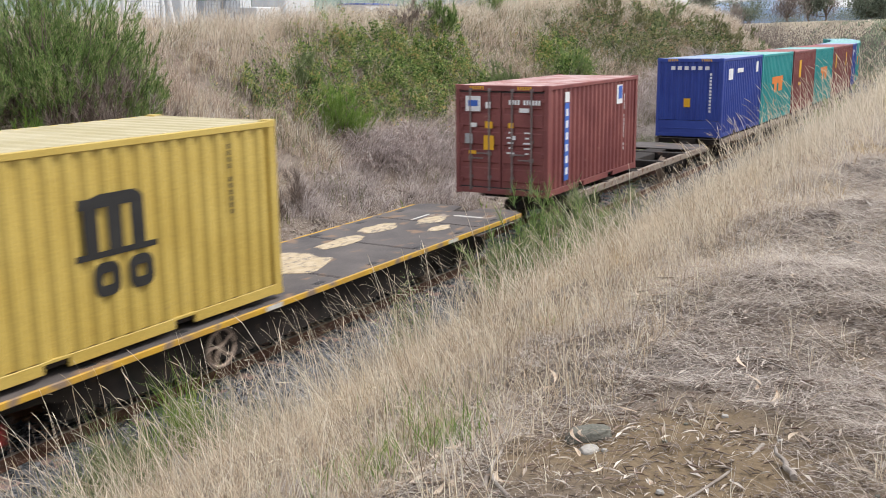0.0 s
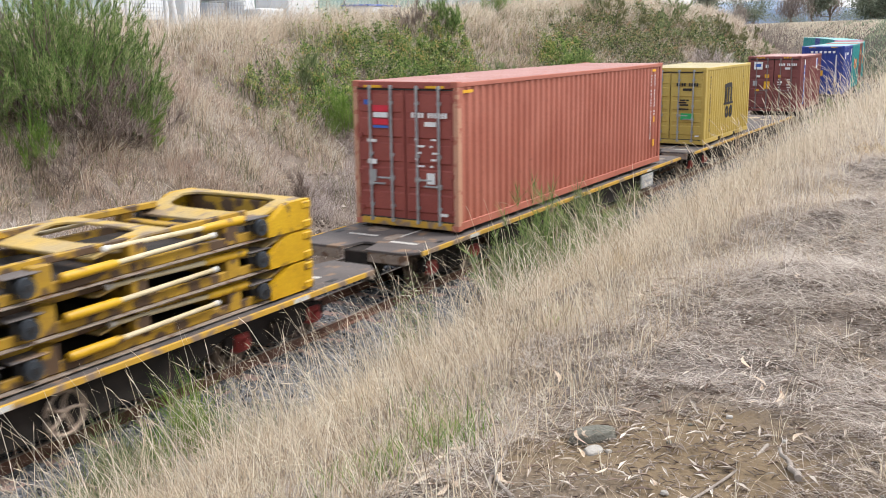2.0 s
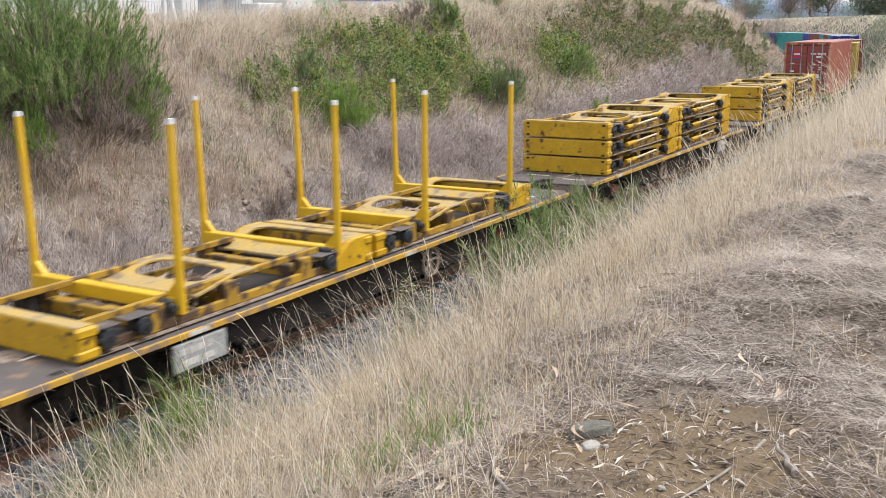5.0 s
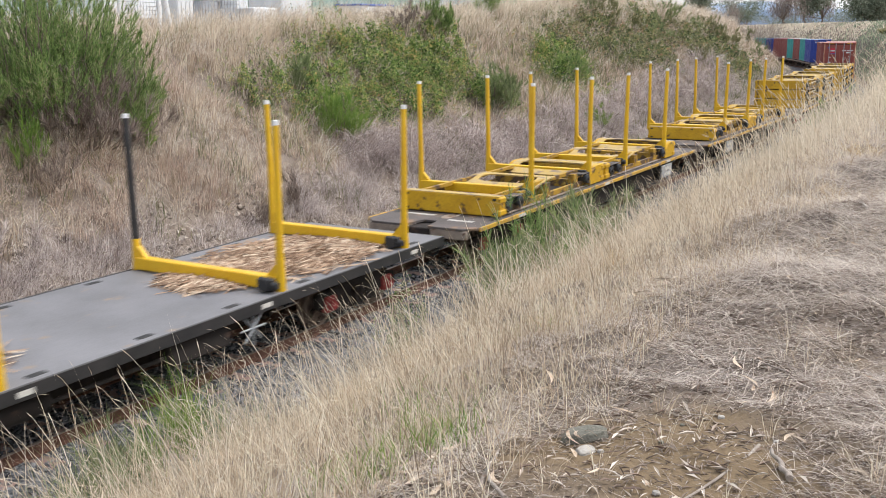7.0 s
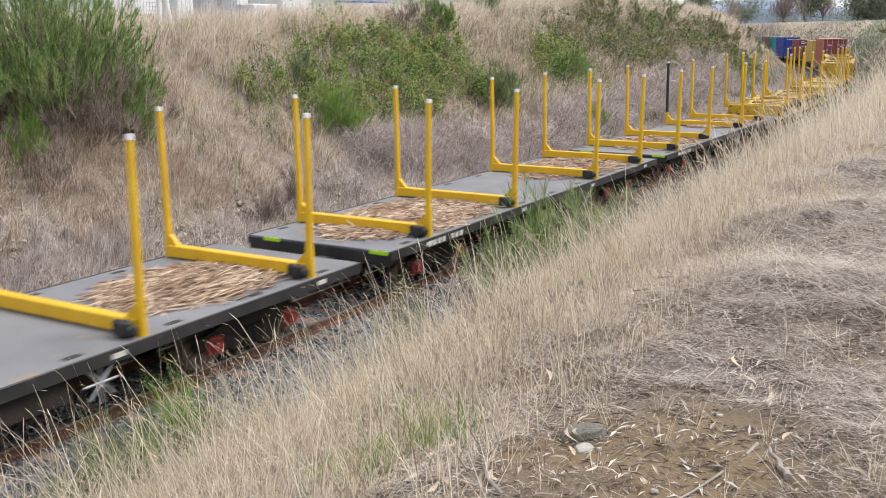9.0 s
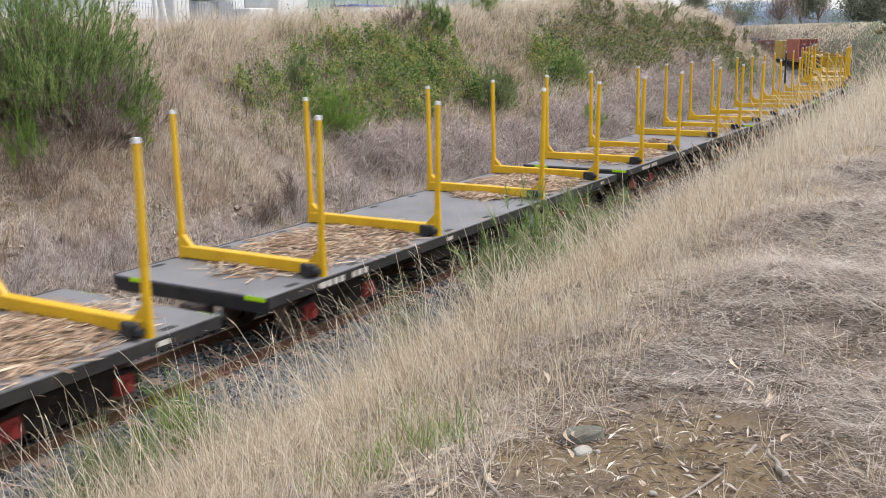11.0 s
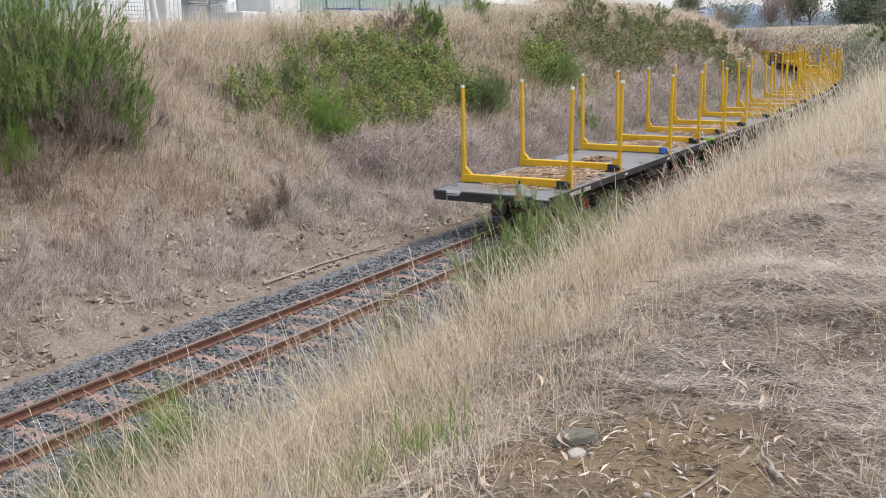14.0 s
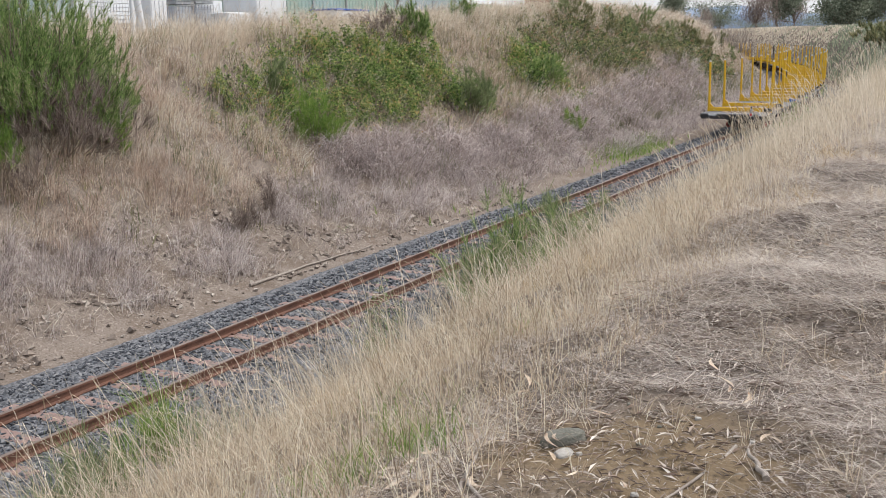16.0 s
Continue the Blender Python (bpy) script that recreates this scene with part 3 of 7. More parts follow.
        soft_box(bm, s * (L - 4.1) - 0.25, s * (L - 4.1) + 0.25, 0.7, 1.1, 0.35, 0.75, 0.03)
        part("valve_box", bm, M["under"], w)
        bm = bmesh.new()
        tube(bm, (s * (L - 4.6), -0.9, 0.58), (s * (L - 3.8), -0.9, 0.58), 0.16, n=12)
        part("brake_cylinder", bm, M["under"], w)
        for dy in (-0.75, 0.75):
            bm = bmesh.new()
            soft_box(bm, s * (L - 0.06) - 0.06, s * (L - 0.06) + 0.06, dy - 0.42, dy + 0.42, 0.74, 0.925, 0.015)
            part("headstock", bm, M["rustpale"], w, "rusty pale end beam")
        bogie(w, s * (L - 2.2), M["red"] if s > 0 else M["under"])
        coupler(w, s * (L - 0.7), s)
    return w


M["whiteworn"] = surface("worn_white_patch", (0.50, 0.49, 0.46), (0.60, 0.59, 0.56), 0.7, scale=8, bump=0.05, wear=(0.3, 0.2, 0.1), wear_at=0.6)
BOARD = surface("scuffed_grey_board", (0.30, 0.31, 0.31), (0.38, 0.39, 0.40), 0.7, scale=6, bump=0.05, wear=(0.16, 0.14, 0.12), wear_at=0.6)


def bolster(parent, x, z=1.05, wide=1.93):
    """Yellow log bolster: cross beam with gussets, two tapering upright posts, a strap winch."""
    y0, y1 = -1.15, wide
    bm = bmesh.new()
    for a, b in ((y0 + 0.06, y0 + 1.0), (y0 + 1.0, y1 - 1.0), (y1 - 1.0, y1 - 0.06)):
        soft_box(bm, -0.09, 0.09, a, b, z, z + 0.20, 0.012)
    for yy, k in ((y0, 1), (y1, -1)):
        prism(bm, [(yy, z), (yy + k * 0.26, z + 0.02), (yy + k * 0.26, z + 0.2), (yy + k * 0.09, z + 0.38), (yy, z + 0.38)], "x", -0.045, 0.045)
    beam = part("bolster", bm, M["frame"], parent, "yellow steel log bolster")
    beam.location.x = x
    for yy, k in ((y0, 1), (y1, -1)):
        bm = bmesh.new()
        tube(bm, (0, yy + k * 0.02, z - 0.02), (0, yy + k * 0.02, z + 0.50), 0.078, 0.066, 12)
        part("post_foot", bm, M["frame"], beam)
        bm = bmesh.new()
        tube(bm, (0, yy + k * 0.02, z + 0.50), (0, yy - k * 0.01, z + 2.48), 0.062, 0.05, 10)
        part("post", bm, M["frame"], beam)
        bm = bmesh.new()
        tube(bm, (0, yy - k * 0.01, z + 2.48), (0, yy - k * 0.01, z + 2.55), 0.054, 0.048, 10)
        part("post_cap", bm, M["white"], beam, "white cap")
    bm = bmesh.new()
    tube(bm, (-0.26, y0 + 0.16, z + 0.10), (-0.10, y0 + 0.16, z + 0.10), 0.10, 0.10, 12)
    soft_box(bm, -0.24, -0.12, y0 + 0.02, y0 + 0.30, z + 0.02, z + 0.2, 0.02)
    tube(bm, (-0.18, y0 + 0.02, z + 0.10), (-0.18, y0 - 0.06, z + 0.10), 0.07, 0.05, 10)
    part("strap_winch", bm, M["rubber"], beam, "black strap winch")


def log_wagon(length):
    """Black flat with a smooth grey deck and four yellow bolsters."""
    w, L, top = new("log_wagon"), length / 2, 1.03
    y0, y1 = -1.22, 1.96
    bm = bmesh.new()
    soft_box(bm, -L, L, y0, y1, top - 0.04, top, 0.006)
    deck = part("deck", bm, M["deck2"], w, "smooth grey steel deck")
    for x in np.linspace(-L + 0.8, L - 0.8, 9):
        for y in (y0 + 0.16, y1 - 0.16):
            bm = bmesh.new()
            soft_box(bm, x - 0.13, x + 0.13, y - 0.055, y + 0.055, top - 0.002, top + 0.005, 0.002)
            part("lashing_pocket", bm, M["mark"], deck)
    for y, o in ((y0, -1), (y1, 1)):
        bm = bmesh.new()
        soft_box(bm, -L, L, y - 0.02 + o * 0.03, y + 0.02 + o * 0.03, top - 0.17, top + 0.004, 0.006)
        part("side_sill", bm, M["black"], w)
        for k in range(4):
            x = -L + 1.2 + k * (2 * L - 2.4) / 3
            bm = bmesh.new()
            box(bm, x, x + 0.22, y + o * 0.051 - 0.002, y + o * 0.051 + 0.002, top - 0.12, top - 0.05)
            part("reflector", bm, M["whiteworn"], w)
    for s in (-1, 1):
        for y in (-1.0, 1.42):
            bm = bmesh.new()
            soft_box(bm, s * L - 0.012 * s - 0.02, s * L + 0.02, y - 0.2, y + 0.2, top - 0.075, top - 0.005, 0.004)
            part("end_reflector", bm, M["lime"], w, "lime reflector strip")
        bm = bmesh.new()
        soft_box(bm, s * (L - 0.05) - 0.05, s * (L - 0.05) + 0.05, y0 - 0.01, y1 + 0.01, top - 0.26, top - 0.045, 0.012)
        part("headstock", bm, M["black"], w)
        bogie(w, s * (L - 2.3), M["red"])
        coupler(w, s * (L - 0.1), s)
    bm = bmesh.new()
    prism(bm, [(-L + 0.3, 0.98), (L - 0.3, 0.98), (L - 0.5, 0.72), (L - 3.6, 0.72), (L - 4.6, 0.34), (-L + 4.6, 0.34), (-L + 3.6, 0.72), (-L + 0.5, 0.72)], "y", -0.3, 0.3)
    part("centre_sill", bm, M["under"], w)
    for x in np.linspace(-L + 0.7, L - 0.7, 14):
        bm = bmesh.new()
        prism(bm, [(-1.22, 0.99), (1.91, 0.99), (1.83, 0.88), (0.3, 0.60), (-0.3, 0.60), (-1.16, 0.88)], "x", x - 0.035, x + 0.035)
        part("crossbeam", bm, M["black"], w)
    bm = bmesh.new()
    soft_box(bm, 0.3, 1.5, -1.18, -0.75, 0.52, 0.86, 0.03)
    part("valve_box", bm, M["under"], w)
    bm = bmesh.new()
    tube(bm, (-2.4, -0.95, 0.66), (-1.5, -0.95, 0.66), 0.17, n=12)
    part("air_tank", bm, M["under"], w)
    bm = bmesh.new()
    tube(bm, (-1.5, -1.1, 0.66), (0.3, -1.1, 0.66), 0.03)
    part("brake_pipe", bm, M["under"], w)
    bm = bmesh.new()
    for k in range(4):
        c, d = 0.26 * math.cos(k * 0.785), 0.26 * math.sin(k * 0.785)
        tube(bm, (1.9 - c, -1.22, 0.66 - d), (1.9 + c, -1.22, 0.66 + d), 0.018, n=6)
    part("handbrake_wheel", bm, M["steel"], w)
    for x in (L - 1.2, L - 4.7, L - 9.55, L - 13.25):
        bolster(w, x)
    return w


def corrugated(bm, u0, u1, z0, z1, plane, out, pitch=0.28, depth=0.045, upright=True):
    """A sheet with trapezoid ribs, closed by a flat back. plane 'y': in the xz plane at y=out[0], ribs sunk by out[1]*depth."""
    face, sgn = out
    n = max(2, round((u1 - u0) / pitch))
    p = (u1 - u0) / n
    prof = []
    for k in range(n):
        a = u0 + k * p
        prof += [(a, 0), (a + p * 0.30, 0), (a + p * 0.5, 1), (a + p * 0.80, 1)]
    prof.append((u1, 0))

    def at(u, dep, z):
        off = face - sgn * dep
        return {"y": (u, off, z), "x": (off, u, z), "z": (u, z, off)}[plane]
    f0 = [bm.verts.new(at(u, d * depth, z0)) for u, d in prof]
    f1 = [bm.verts.new(at(u, d * depth, z1)) for u, d in prof]
    b = [bm.verts.new(at(u, depth + 0.02, z)) for u, z in ((u0, z0), (u1, z0), (u1, z1), (u0, z1))]
    for i in range(len(prof) - 1):
        bm.faces.new((f0[i], f0[i + 1], f1[i + 1], f1[i]))
    bm.faces.new(b)
    bm.faces.new([*f0, b[1], b[0]])
    bm.faces.new([*f1[::-1], b[3], b[2]])
    bm.faces.new((f0[0], f1[0], b[3], b[0]))
    bm.faces.new((f0[-1], b[1], b[2], f1[-1]))
    bmesh.ops.recalc_face_normals(bm, faces=bm.faces)


def container(paint, length, height, label, roof=None, doors=True, rods=None, stripes=True, pitch=0.28):
    """A box container standing on z = 0, its doors at the low x end."""
    c, B = new("shipping_container"), 1.219
    tagged(c, label, "container", "containers on the train")
    p, roof = M[paint], roof or M[paint]
    # the salmon box's doors and header take the tone with painted shade
    pd = M["salmon_shaded"] if paint == "salmon" else p
    for s in (-1, 1):
        bm = bmesh.new()
        corrugated(bm, 0.16, length - 0.10, 0.16, height - 0.07, "y", (s * (B - 0.012), s), pitch)
        part("side_panel", bm, p, c)
        bm = bmesh.new()
        soft_box(bm, 0.1, length - 0.1, min(s * (B - 0.06), s * B), max(s * (B - 0.06), s * B), height - 0.11, height - 0.02, 0.01)
        part("top_rail", bm, p, c)
        bm = bmesh.new()
        cut = [(0.12, length * 0.5 - 1.2), (length * 0.5 - 0.84, length * 0.5 + 0.84), (length * 0.5 + 1.2, length - 0.12)] if length < 7 else [(0.12, length - 0.12)]
        for a, b in cut:
            soft_box(bm, a, b, min(s * (B - 0.05), s * B), max(s * (B - 0.05), s * B), 0.02, 0.17, 0.008)
        if length < 7:
            soft_box(bm, 0.12, length - 0.12, min(s * (B - 0.05), s * (B - 0.004)), max(s * (B - 0.05), s * (B - 0.004)), 0.13, 0.17, 0.005)
        part("bottom_rail", bm, p, c)
        for x in (0.0, length):
            k = 1 if x == 0 else -1
            bm = bmesh.new()
            soft_box(bm, min(x + k * 0.006, x + k * 0.17), max(x + k * 0.006, x + k * 0.17), min(s * (B - 0.11), s * (B - 0.004)), max(s * (B - 0.11), s * (B - 0.004)), 0.1, height - 0.1, 0.012)
            part("corner_post", bm, CORNER.get(paint, p) if k > 0 else p, c)
            for z in (0.0, height - 0.118):
                bm = bmesh.new()
                soft_box(bm, min(x, x + k * 0.178), max(x, x + k * 0.178), min(s * (B - 0.162), s * B), max(s * (B - 0.162), s * B), z, z + 0.118, 0.012)
                part("corner_casting", bm, p, c)
    bm = bmesh.new()
    corrugated(bm, 0.1, length - 0.1, -B + 0.05, B - 0.05, "z", (height - 0.012, 1), 0.30, 0.02)
    part("roof", bm, roof, c)
    bm = bmesh.new()
    soft_box(bm, 0.1, length - 0.1, -B + 0.06, B - 0.06, 0.05, 0.16, 0.01)
    part("floor_frame", bm, M["under"], c)
    bm = bmesh.new()
    corrugated(bm, -B + 0.1, B - 0.1, 0.14, height - 0.1, "x", (length - 0.02, 1), 0.27)
    part("front_wall", bm, p, c)
    bm = bmesh.new()
    soft_box(bm, 0.0, 0.10, -B + 0.15, B - 0.15, height - 0.14, height - 0.01, 0.01)
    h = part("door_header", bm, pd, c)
    bm = bmesh.new()
    soft_box(bm, 0.0, 0.10, -B + 0.15, B - 0.15, 0.015, 0.15, 0.01)
    part("door_sill", bm, M["edge"] if paint == "salmon" else p, c)
    if stripes:
        for s in (-1, 1):
            bm = bmesh.new()
            for k in range(6):
                a = s * 0.62 + k * 0.065 - 0.18
                prism(bm, [(a, height - 0.11), (a + 0.035, height - 0.11), (a + 0.055, height - 0.03), (a + 0.02, height - 0.03)], "x", -0.003, 0.0)
            part("warning_stripe", bm, M["amber"], h)
    if not doors:
        bm = bmesh.new()
        corrugated(bm, -B + 0.1, B - 0.1, 0.62, height - 0.13, "x", (0.02, -1), 0.24)
        part("rear_wall", bm, p, c)
        bm = bmesh.new()
        soft_box(bm, 0.02, 0.10, -B + 0.1, B - 0.1, 0.14, 0.60, 0.012)
        soft_box(bm, 0.004, 0.04, -B + 0.16, B - 0.16, 0.30, 0.34, 0.008)
        part("tunnel_panel", bm, p, c)
        return c
    rods = rods or M["steel"]
    for s in (-1, 1):
        y0, y1 = min(s * 0.015, s * (B - 0.11)), max(s * 0.015, s * (B - 0.11))
        zs = np.linspace(0.22, height - 0.22, 6)
        prof = [(0.10, 0.16), (0.05, 0.16)]
        for za, zb in zip(zs, zs[1:]):
            prof += [(0.05, za + 0.09), (0.022, za + 0.12), (0.022, zb - 0.04), (0.05, zb - 0.01)]
        prof += [(0.05, height - 0.15), (0.10, height - 0.15)]
        bm = bmesh.new()
        prism(bm, prof, "y", y0 + 0.05, y1 - 0.05)
        soft_box(bm, 0.03, 0.10, y0, y0 + 0.07, 0.16, height - 0.15, 0.006)
        soft_box(bm, 0.03, 0.10, y1 - 0.07, y1, 0.16, height - 0.15, 0.006)
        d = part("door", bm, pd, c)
        for za in (0.150, height - 0.175):
            bm = bmesh.new()
            box(bm, 0.026, 0.052, y0 - 0.004, y1 + 0.004, za, za + 0.025)
            part("gasket", bm, M["rubber"], d)
        for q in (0.27, 0.72):
            y = s * (B - 0.11) * q
            bm = bmesh.new()
            tube(bm, (-0.012, y, 0.09), (-0.012, y, height - 0.08), 0.027, n=8)
            for z in (0.13, 0.42, height * 0.5, height - 0.42, height - 0.12):
                soft_box(bm, -0.015, 0.05, y - 0.045, y + 0.045, z - 0.035, z + 0.035, 0.008)
            r = part("lock_rod", bm, rods, d)
            bm = bmesh.new()
            z = 0.98 if q < 0.5 else 0.86
            soft_box(bm, -0.035, -0.015, min(y, y + s * 0.34 * (1 if q < 0.5 else -1)), max(y, y + s * 0.34 * (1 if q < 0.5 else -1)), z - 0.018, z + 0.018, 0.006)
            soft_box(bm, -0.03, 0.03, y - 0.05, y + 0.05, z - 0.05, z + 0.05, 0.01)
            part("handle", bm, rods, r)
        for z in np.linspace(0.35, height - 0.35, 4):
            bm = bmesh.new()
            soft_box(bm, -0.004, 0.05, s * (B - 0.15) - 0.06, s * (B - 0.15) + 0.03, z - 0.05, z + 0.05, 0.008)
            part("hinge", bm, pd, d)
    return c


CORNER = {"salmon": surface("faded_corner_post", (0.45, 0.24, 0.16), (0.52, 0.28, 0.18), 0.6, scale=2, bump=0.05, wear=(0.36, 0.12, 0.08), wear_at=0.55)}


def plates(c, rows, plane, at, material, name, label=""):
    """Flat marks of (centre, height, width, tall) on an end (plane x) or a side (plane y), each a part."""
    for a, z, w, h in rows:
        bm = bmesh.new()
        if plane == "x":
            box(bm, at - 0.003, at, a - w / 2, a + w / 2, z - h / 2, z + h / 2)
        else:
            box(bm, a - w / 2, a + w / 2, at - 0.004, at, z - h / 2, z + h / 2)
        part(name, bm, material, c, label)


def number_bars(c, y, z0, n, plane, at, material, vertical=False, h=0.10, step=0.085):
    """Small bars in the place of a container's number."""
    rows = []
    for k in range(n):
        if k in (4, 11):
            continue
        rows.append((y, z0 - k * step, h * 0.8, step * 0.72) if vertical else (y - k * step if plane == "x" else y + k * step, z0, step * 0.7, h))
    plates(c, rows, plane, at, material, "number_marking")


def ride(thing, middle, length, place):
    RIDE.append((thing, middle, length, place))


# wagons, from the head of the train to its tail: middle in train metres
FLAT, LOG = 15.95, 14.75
first_flat = tagged(flat_wagon(FLAT), "flat container wagon with worn deck and yellow edges", "railway wagon", "container wagons")
flat_at = [15.4 + 16.96, 15.4, -1.55, -18.5, -35.4, -52.4]
first_log = tagged(log_wagon(LOG), "black log wagon with grey deck and yellow bolsters", "railway wagon", "log wagons")
log_front = [-61.4, -77.1, -92.78, -108.47, -124.24, -139.92]
lead_at = [49.0, 63.0, 75.4, 87.8, 100.2, 112.6, 125.0, 137.4]
flats = [first_flat] + [copy_thing(first_flat, Matrix()) for _ in flat_at[1:]]
for k, (w, u) in enumerate(zip(flats, flat_at)):
    ride(w, u, FLAT, pose(0, 0, 0, 0, 0, 180 if k in (0, 1, 3, 5) else 0))
logs = [first_log] + [copy_thing(first_log, Matrix()) for _ in log_front[1:]]
for w, f in zip(logs, log_front):
    ride(w, f - LOG / 2, LOG, Matrix())


def skeletal_wagon(length):
    """Open wagon: a spine, cross arms and pale worn side rails, no deck."""
    w, L = new("skeletal_wagon"), length / 2
    tagged(w, "skeletal container wagon with rust-stained side rails", "railway wagon", "skeletal wagons")
    bm = bmesh.new()
    soft_box(bm, -L, L, -0.3, 0.3, 0.5, 0.93, 0.02)
    part("centre_sill", bm, M["under"], w)
    for s in (-1, 1):
        bm = bmesh.new()
        soft_box(bm, -L + 0.1, L - 0.1, s * 1.2 - 0.06, s * 1.2 + 0.06, 0.76, 0.94, 0.015)
        part("side_sill", bm, M["rustpale"], w)
        bm = bmesh.new()
        soft_box(bm, min(s * L, s * (L - 1.6)), max(s * L, s * (L - 1.6)), -1.2, 1.2, 0.93, 0.96, 0.006)
        part("end_deck", bm, M["deck"], w)
        bogie(w, s * (L - 1.9), M["under"])
        coupler(w, s * (L - 0.1), s)
    for x in np.linspace(-L + 0.3, L - 0.3, 6):
        bm = bmesh.new()
        soft_box(bm, x - 0.12, x + 0.12, -1.25, 1.25, 0.74, 0.955, 0.015)
        part("crossbeam", bm, M["under"], w)
    return w


skel = skeletal_wagon(12.1)
LEAD = [(u, 14.4 if k == 0 else 12.1) for k, u in enumerate(lead_at)]
skels = [skel] + [copy_thing(skel, Matrix()) for _ in LEAD[1:]]
for w, (u, length) in zip(skels, LEAD):
    ride(w, u, 12.1, Matrix())


def stow(c, rear, wagon_mid, wagon_len, z=1.035):
    ride(c, wagon_mid, wagon_len, pose(rear - wagon_mid, 0, z))


# yellow container
yc = container("yellow", 6.058, 2.591, "yellow twenty-foot container with a black mark on its side", roof=surface("faded_yellow_roof", (0.42, 0.36, 0.20), (0.50, 0.44, 0.28), 0.6, scale=1.2, bump=0.04), stripes=False)
by = -1.2135
mx, mz = 2.60, 1.20      # black mark as plain blocks
for a in (0.0, 0.36, 0.72):
    bm = bmesh.new()
    soft_box(bm, mx - 0.06 + a, mx + 0.15 + a, by - 0.004, by, mz + 0.06, mz + 0.68, 0.002)
    part("side_mark", bm, M["mark"], yc, "black upright block")
bm = bmesh.new()
prism(bm, [(mx - 0.12, mz + 0.60), (mx + 0.87, mz + 0.60), (mx + 0.84, mz + 0.70), (mx + 0.74, mz + 0.76), (mx + 0.2, mz + 0.76), (mx + 0.02, mz + 0.72), (mx - 0.12, mz + 0.73)], "y", by - 0.0046, by - 0.0002)
part("side_mark", bm, M["mark"], yc, "black top bar")
bm = bmesh.new()
box(bm, mx - 0.2, mx + 1.05, by - 0.0042, by, mz, mz + 0.075)
part("side_mark", bm, M["mark"], yc, "black bottom bar")
for a in (0.02, 0.56):
    bm = bmesh.new()
    ring = [(math.copysign(abs(math.cos(t)) ** 0.6, math.cos(t)), math.copysign(abs(math.sin(t)) ** 0.6, math.sin(t))) for t in np.linspace(0, 2 * math.pi, 25)[:-1]]
    o = [bm.verts.new((mx + a + 0.21 + 0.20 * u, by - 0.004, mz - 0.27 + 0.21 * v)) for u, v in ring]
    q = [bm.verts.new((mx + a + 0.21 + 0.075 * u, by - 0.004, mz - 0.27 + 0.08 * v)) for u, v in ring]
    for i in range(24):
        bm.faces.new((o[i], o[(i + 1) % 24], q[(i + 1) % 24], q[i]))
    part("side_mark", bm, M["mark"], yc, "black ring")
number_bars(yc, 0.62, 2.25, 16, "y", by, M["mark"], True, 0.09, 0.12)
number_bars(yc, 5.05, 2.3, 12, "y", by, M["mark"], True, 0.05, 0.09)
number_bars(yc, -0.25, 2.02, 9, "x", -0.024, M["mark"], h=0.11)
plates(yc, [(-0.62, 0.95, 0.45, 0.22)], "x", -0.026, M["green_sign"], "sticker", "green sticker")
plates(yc, [(0.72, 1.82, 0.2, 0.16), (-0.98, 0.3, 0.14, 0.05)], "x", -0.026, M["white"], "sticker", "white sticker")
plates(yc, [(-0.6, 1.86, 0.3, 0.08), (-0.45, 1.5, 0.2, 0.05), (-0.62, 1.5, 0.1, 0.05), (-0.45, 1.42, 0.26, 0.05), (-0.5, 1.34, 0.3, 0.05), (-0.5, 1.2, 0.34, 0.05)], "x", -0.026, M["mark"], "door_marking")
stow(yc, 26.12, flat_at[0], FLAT)

# salmon forty-foot container
M["signred"] = surface("bright_red_sticker", (0.55, 0.015, 0.04), (0.6, 0.02, 0.05), 0.5, bump=0.0)
sc = container("salmon", 12.19, 2.896, "faded salmon-red forty-foot container with ribbed sides", roof=surface("faded_pink_roof", (0.37, 0.185, 0.165), (0.43, 0.245, 0.22), 0.65, scale=0.8, bump=0.05, wear=(0.4, 0.17, 0.13), wear_at=0.6), stripes=False, pitch=0.285)
plates(sc, [(0.53, 2.36, 0.36, 0.13), (0.53, 2.10, 0.36, 0.12)], "x", -0.028, M["signred"], "sticker", "red band of a sign")
plates(sc, [(0.53, 2.235, 0.34, 0.10), (0.75, 1.72, 0.22, 0.06), (0.75, 1.3, 0.22, 0.1), (-0.62, 1.02, 0.18, 0.22), (-0.92, 0.32, 0.16, 0.06)], "x", -0.028, M["white"], "sticker", "white sticker")
plates(sc, [(0.53, 2.0, 0.36, 0.05), (0.85, 2.48, 0.14, 0.1)], "x", -0.028, M["blue_sign"], "sticker", "blue sticker")
plates(sc, [(0.75, 1.02, 0.17, 0.24)], "x", -0.028, BOARD, "data_plate")
number_bars(sc, -0.22, 2.25, 12, "x", -0.028, M["white"], h=0.10, step=0.075)
plates(sc, [(-0.62, 2.08, 0.26, 0.09)] + [(-0.30 - 0.34 * (k % 2) - 0.05 * (k % 3), 1.78 - 0.13 * (k // 2), 0.07 + 0.05 * (k % 3), 0.04) for k in range(10)], "x", -0.028, M["white"], "door_marking")
plates(sc, [(0.72, 2.79, 0.42, 0.05), (-0.72, 2.79, 0.42, 0.05)], "x", -0.004, M["amber"], "warning_stripe")
number_bars(sc, 11.55, 2.55, 14, "y", by, M["white"], True, 0.06, 0.085)
number_bars(sc, 11.25, 2.55, 22, "y", by, M["white"], True, 0.04, 0.085)
